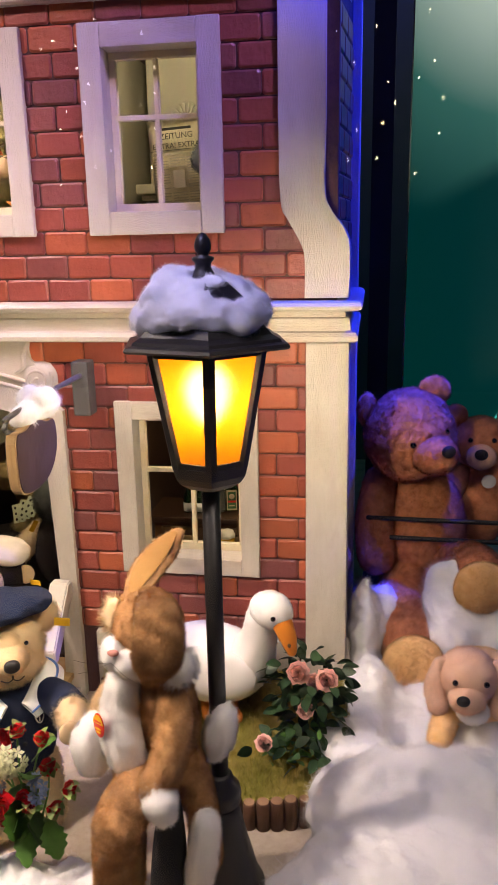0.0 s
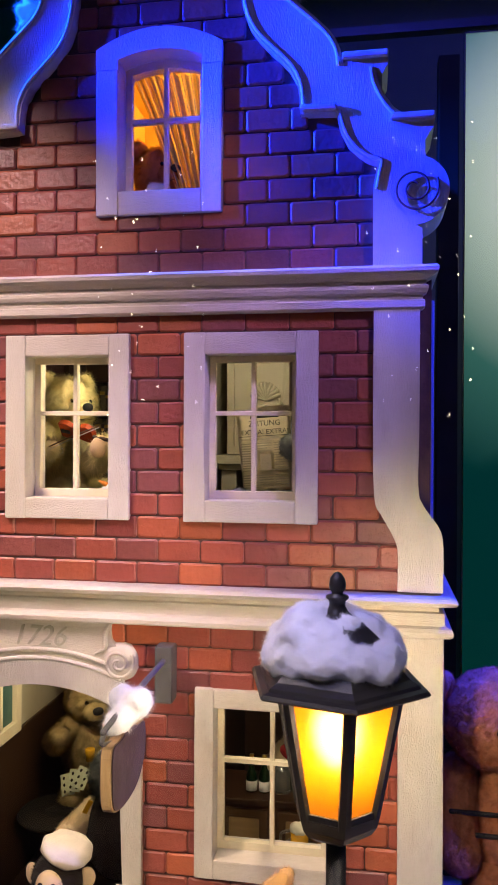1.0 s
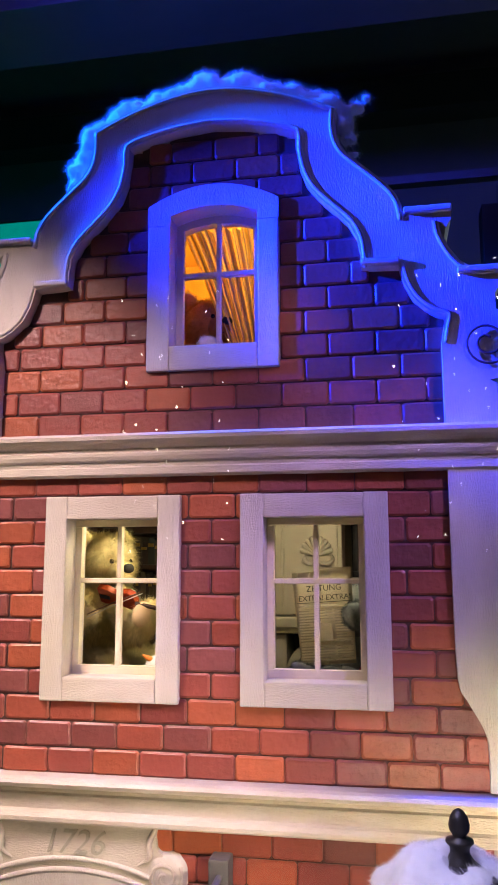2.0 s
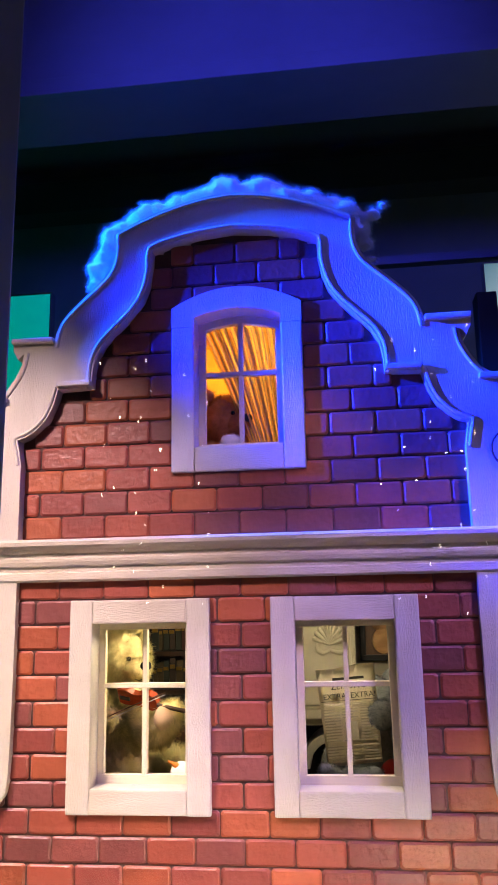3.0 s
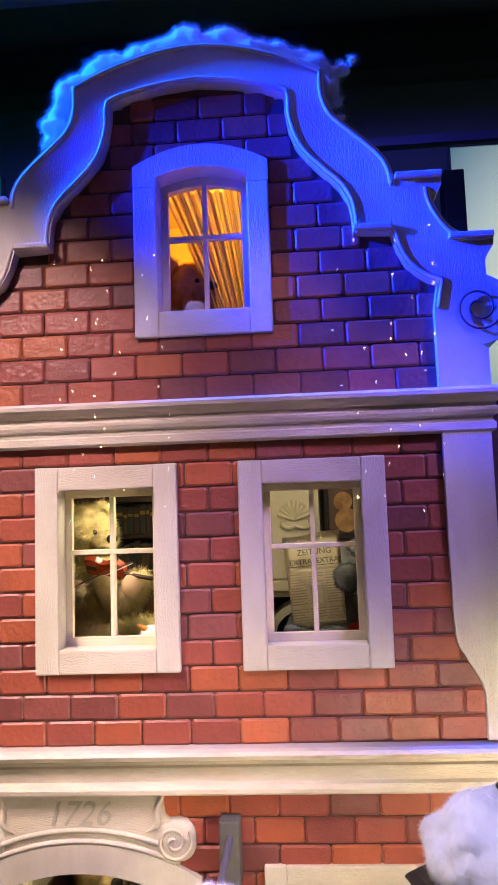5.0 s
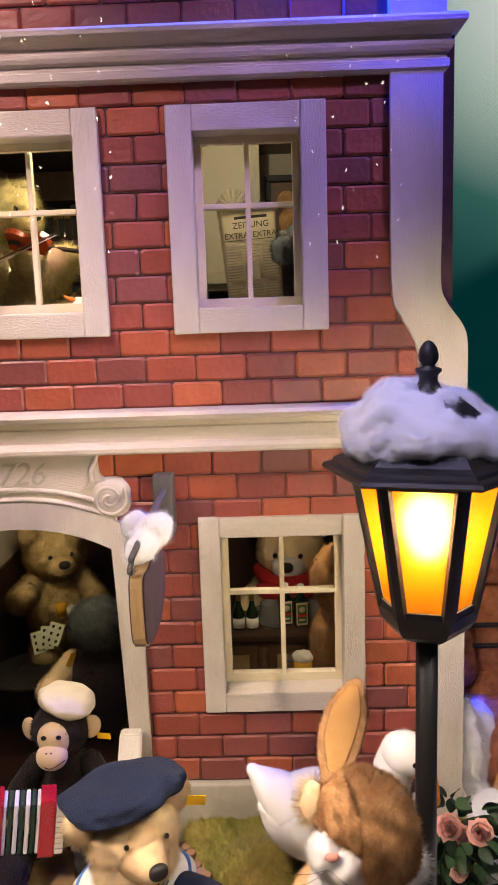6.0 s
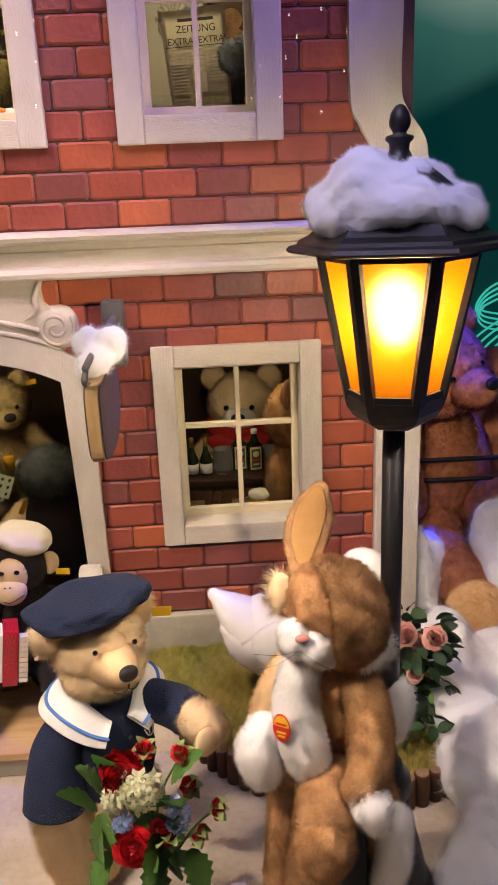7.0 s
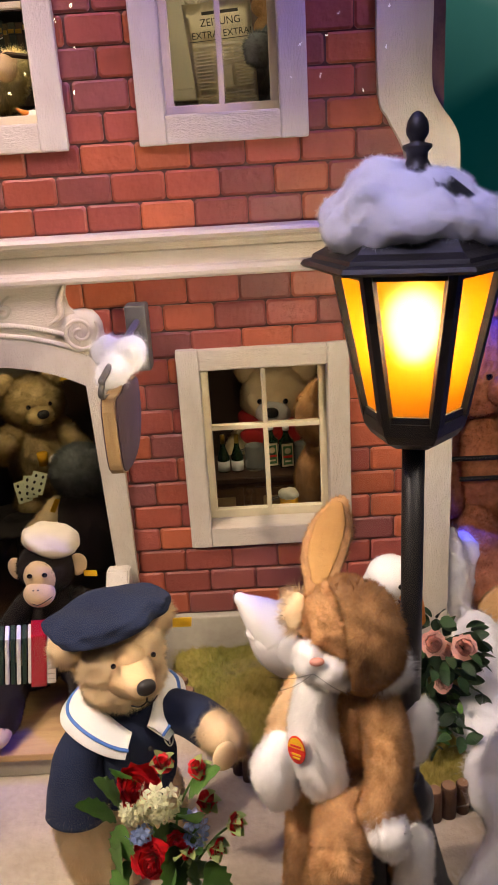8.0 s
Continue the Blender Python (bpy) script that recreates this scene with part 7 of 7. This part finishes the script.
def flask(name, label, x, y, z, prof, material, lab=None, cap=None, seg=18):
    t = thing(name, label, "bottle")
    bm = bmesh.new()
    lathe(bm, prof, seg, at=(x, y, z))
    smooth(part("glass_body", bm, material, t))
    if lab:
        r, z0, z1, lm = lab
        bm = bmesh.new()
        lathe(bm, [(r, z0), (r, z1)], seg, at=(x, y, z))
        smooth(part("label", bm, lm, t, "paper label"))
    if cap:
        r, z0, z1, cm = cap
        bm = bmesh.new()
        lathe(bm, [(r, z0), (r, z1)], seg, at=(x, y, z))
        smooth(part("cap", bm, cm, t))


for x in (-0.478, -0.446):
    flask("champagne_bottle", "small champagne bottle with white label and gold foil", x, 1.905, 0.301, [(0.013, 0), (0.014, 0.002), (0.014, 0.038), (0.006, 0.060), (0.0048, 0.088)], BOTTLE, (0.0144, 0.004, 0.028, WHITECLOTH), (0.0056, 0.066, 0.090, GOLDF))


def square_bottle(x, y):
    t = thing("liqueur_bottle", "square dark green liqueur bottle with printed label", "bottle", pose(x, y, 0.301, 0, 0, 10) @ Matrix.Scale(1.3, 4))
    part("glass_body", boxes((-0.013, 0.013, -0.008, 0.008, 0.0, 0.052), bevel=0.003), BOTTLE, t)
    bm = bmesh.new()
    lathe(bm, [(0.011, 0.050), (0.006, 0.060), (0.0048, 0.064), (0.0048, 0.072)], 14)
    smooth(part("neck", bm, BOTTLE, t))
    bm = bmesh.new()
    lathe(bm, [(0.0062, 0.070), (0.0062, 0.077), (0.005, 0.078)], 14)
    smooth(part("cap", bm, WHITECLOTH, t, "pale screw cap"))
    l = part("label", boxes((-0.0105, 0.0105, -0.0092, -0.0082, 0.003, 0.046)), LABEL_O, t)
    part("label_field", boxes((-0.008, 0.008, -0.0098, -0.0093, 0.007, 0.042)), LABEL_G, l)
    soft("emblem", ell((0, -0.0105, 0.033), (0.006, 0.0008, 0.006), sub=2), LABEL_O, l)
    part("name_bar", boxes((-0.0085, 0.0085, -0.0103, -0.0099, 0.020, 0.024)), TAGR, l)
    part("text_bar", boxes((-0.0055, 0.0055, -0.0103, -0.0099, 0.012, 0.015)), LABEL_O, l)


square_bottle(-0.366, 1.925)
square_bottle(-0.330, 1.915)


def mug(x, y, z, s, beer, label):
    t = thing("beer_mug", label, "mug")
    bm = bmesh.new()
    if beer:
        lathe(bm, [(0.018 * s, 0.0), (0.019 * s, 0.004 * s), (0.0175 * s, 0.007 * s)], 18, at=(x, y, z))
    else:
        lathe(bm, [(0.018 * s, 0.0), (0.019 * s, 0.004 * s), (0.018 * s, 0.046 * s), (0.0165 * s, 0.046 * s), (0.0165 * s, 0.006 * s)], 18, at=(x, y, z))
    smooth(part("glass_body", bm, CLEAR, t))
    soft("handle", tube([(x - 0.018 * s, y, z + 0.038 * s), (x - 0.032 * s, y, z + 0.032 * s), (x - 0.031 * s, y, z + 0.016 * s), (x - 0.018 * s, y, z + 0.010 * s)], [0.003 * s] * 4, 8, 5), CLEAR, t)
    if beer:
        bm = bmesh.new()
        lathe(bm, [(0.0155 * s, 0.007 * s), (0.0155 * s, 0.038 * s)], 16, at=(x, y, z))
        smooth(part("beer", bm, BEER, t))
        soft("foam", ell((x, y, z + 0.043 * s), (0.017 * s, 0.017 * s, 0.010 * s), lump=0.2), FOAM, t)


mug(-0.405, 1.915, 0.301, 1.25, False, "empty clear glass beer mug on the counter")
mug(-0.338, 1.690, 0.272, 1.25, True, "glass mug of beer with white foam")
mug(-0.292, 1.93, 0.301, 1.1, False, "white stoneware mug on the counter")

# parlour behind the arched door
cb = bear("card_player_bear", "olive blond teddy bear playing cards at a table", (-0.950, 2.060, 0.195), 30, 0.072, F_OLIVE, L=0.022, dens=16, arms=False)
a = dict(length=0.020, per_cm2=16, width=0.001)
furred("arm", tube([(-0.055, 0, 0.185), (-0.105, -0.05, 0.165), (-0.100, -0.10, 0.195)], [0.030, 0.030, 0.028]), F_OLIVE, cb, **a)
furred("arm", tube([(0.055, 0, 0.185), (0.085, -0.06, 0.13), (0.045, -0.115, 0.125)], [0.030, 0.030, 0.028]), F_OLIVE, cb, **a)
dk = thing("yellow_drink", "small glass of yellow drink held by the card player", "glass", pose(-0.905, 1.925, 0.335))
bm = bmesh.new()
lathe(bm, [(0.010, 0.0), (0.013, 0.030), (0.012, 0.031)], 14)
smooth(part("drink", bm, BEER, dk))
tag_ribbon(cb, (0.072, 0, 0.305), (1, -0.2, 0.1))
soft("badge", ell((0.015, -0.075, 0.125), (0.014, 0.003, 0.014)), WHITECLOTH, cb)
ct = thing("card_table", "round dark card table", "table")
bm = bmesh.new()
lathe(bm, [(0.05, 0.06), (0.05, 0.07), (0.014, 0.08), (0.014, 0.255), (0.095, 0.242), (0.10, 0.247), (0.096, 0.252)], 30, at=(-0.965, 1.86, -0.02))
smooth(part("top_and_foot", bm, EBONY, ct))
CARD = mat("playing_card", (0.62, 0.66, 0.48), (0.56, 0.60, 0.42), rough=0.5)
for k, (x, z, r) in enumerate(((-0.918, 0.300, 20), (-0.936, 0.292, 4), (-0.956, 0.280, -14))):
    cd = thing("playing_card", "playing card with black club pips held upright", "playing card", pose(x, 1.90, z, -25, r, 5), "playing cards")
    part("card", boxes((-0.017, 0.017, -0.0006, 0.0006, -0.026, 0.026)), CARD, cd)
    for px in (-0.008, 0.008):
        for pz in (-0.016, 0.0, 0.016):
            soft("pip", ell((px, -0.0012, pz), (0.0035, 0.0004, 0.0045), sub=1), BLACKM, cd)
eg = thing("plush_mole", "grey plush animal with black back seated at the card table", "plush animal", pose(-0.788, 1.800, 0.145))
furred("head", ell((0, 0, 0.215), (0.062, 0.060, 0.058), sub=4), F_GREY, eg, 0.026, 24, 0.0009, comb=(0, 0, 0.3), wild=0.9)
furred("torso", ell((0.005, 0, 0.08), (0.080, 0.075, 0.11), sub=4), F_BLACK, eg, 0.010, 12, 0.001)
furred("arm", tube([(-0.06, 0, 0.13), (-0.09, -0.04, 0.10), (-0.10, -0.06, 0.09)], [0.028, 0.030, 0.032]), F_SAND, eg, 0.012, 14, 0.001, label="pale cream arm")
tag_ribbon(eg, (-0.045, -0.055, 0.175), (-0.4, -0.3, -0.8), 0.012, 0.030)

# attic: curtain and bear
CURT = mat("woven_gold_curtain", (0.82, 0.62, 0.26), (0.52, 0.36, 0.14), rough=0.8, scale=30, stretch=(6, 6, 0.6), bump=0.4)
nt = CURT.node_tree
tl, mxs = nt.nodes.new("ShaderNodeBsdfTranslucent"), nt.nodes.new("ShaderNodeMixShader")
tl.inputs[0].default_value = (0.90, 0.66, 0.22, 1)
mxs.inputs[0].default_value = 0.55
nt.links.new(nt.nodes["Principled BSDF"].outputs[0], mxs.inputs[1])
nt.links.new(tl.outputs[0], mxs.inputs[2])
nt.links.new(mxs.outputs[0], nt.nodes["Material Output"].inputs[0])
cu = thing("curtain", "gathered striped gold curtain drawn to one side", "curtain")
V, F = [], []
nx, nz = 60, 14
for j in range(nz + 1):
    f = j / nz
    for i in range(nx + 1):
        u = i / nx
        xl = -0.70 + 0.120 * (1 - f) ** 0.9
        xr = -0.505
        V.append(Vector((xl + (xr - xl) * u, 1.615 + 0.011 * math.sin(u * 62) + 0.004 * math.sin(u * 23 + 1), 1.64 + 0.30 * f)))
for j in range(nz):
    for i in range(nx):
        F.append((j * (nx + 1) + i, j * (nx + 1) + i + 1, (j + 1) * (nx + 1) + i + 1, (j + 1) * (nx + 1) + i))
cloth = soft("cloth", (V, F), CURT, cu)
LILAC = CURT.copy()
LILAC.name = "woven_lilac_stripe"
LILAC.node_tree.nodes["Translucent BSDF"].inputs[0].default_value = (0.42, 0.30, 0.24, 1)
for n in LILAC.node_tree.nodes:
    if n.type == "MIX":
        n.inputs[6].default_value, n.inputs[7].default_value = (0.50, 0.36, 0.36, 1), (0.34, 0.24, 0.24, 1)
cloth.data.materials.append(LILAC)
for k, p in enumerate(cloth.data.polygons):
    p.material_index = 1 if (k % nx) % 7 in (1, 2, 5) else 0
soft("curtain_rod", tube([(-0.82, 1.615, 1.945), (-0.6, 1.615, 1.945), (-0.40, 1.615, 1.945)], [0.004] * 3, 8, 2), GOLDF, cu)
ab = bear("attic_bear", "russet teddy bear looking out of the attic window", (-0.650, 1.668, 1.540), 42, 0.058, F_RUST, L=0.016, dens=16)
furred("paw", ell((-0.045, -0.085, 0.142), (0.026, 0.016, 0.014)), F_WHITE, ab, 0.010, 18, 0.001, label="white fluffy paw on the sill")

# ---- bricks, one by one ----
def brick_mesh(L):
    """Brick of unit length along x with rounded arrises, made for the length L."""
    bm = bmesh.new()
    H, D = 0.0455, 0.016
    e, r = 0.0013, 0.0036
    out = []
    for g, y in ((0.0, D), (0.0, 0.0026), (r, 0.0)):
        x0, x1, z0, z1, c = e + g, L - e - g, e + g, H - e - g, min(0.0042, L * 0.3)
        out.append([bm.verts.new(p) for p in ((x0 + c, y, z0), (x1 - c, y, z0), (x1, y, z0 + c), (x1, y, z1 - c), (x1 - c, y, z1), (x0 + c, y, z1), (x0, y, z1 - c), (x0, y, z0 + c))])
    for a, b in zip(out, out[1:]):
        for i in range(8):
            bm.faces.new((a[i], a[(i + 1) % 8], b[(i + 1) % 8], b[i]))
    bm.faces.new(out[-1])
    bmesh.ops.recalc_face_normals(bm, faces=bm.faces)
    me = bpy.data.meshes.new("brick")
    bm.to_mesh(me)
    bm.free()
    me.materials.append(BRICK)
    return me


BRICK_MESH = {}


def brick(x0, x1, z, y, parent, tilt):
    L = round((x1 - x0) / 0.004) * 0.004
    if L < 0.016:
        return
    if L not in BRICK_MESH:
        BRICK_MESH[L] = brick_mesh(L)
    ob = new("brick", BRICK_MESH[L])
    ob.parent = parent
    ob.matrix_local = pose(x0, y, z, *tilt)


rr = random.Random(4)
PITCH = 0.0868
for z0, n, shift in ((0.1650, 14, 0.020), (0.8780, 12, -0.0445), (1.4915, 14, -0.0395)):
    for k in range(n):
        z = z0 + 0.0455 * k
        zm = z + 0.0228
        w = width_at(zm) if z0 > 1.4 else 0.475
        w = min(w, width_at(min(zm + 0.02, 2.104))) if z0 > 1.4 else w
        x = -0.911 - 4 * PITCH + shift * 0 + (PITCH / 2 if (k + (z0 > 1.4)) % 2 else 0) + (0.020 if z0 < 0.5 else 0.0)
        while x < CX + w:
            for a, b in spans(max(x, CX - w), min(x + PITCH, CX + w), zm):
                if b - a > 0.012:
                    brick(a, b, z, YW - rr.uniform(0, 0.0016), front, (rr.uniform(-0.5, 0.5), rr.uniform(-0.25, 0.25), rr.uniform(-0.5, 0.5)))
            x += PITCH
# bricks of the side wall
ang = math.degrees(math.atan2(0.41, 0.041))
for k in range(31):
    z = 0.03 + 0.0455 * k
    y = 1.535 + (PITCH / 2 if k % 2 else 0)
    while y < 1.88:
        ob = new("brick", BRICK_MESH.setdefault(0.084, brick_mesh(0.084)))
        ob.parent = sidewall
        ob.matrix_local = pose(-0.0985 + (y - 1.53) * 0.1, y, z, 0, 0, ang)
        y += PITCH
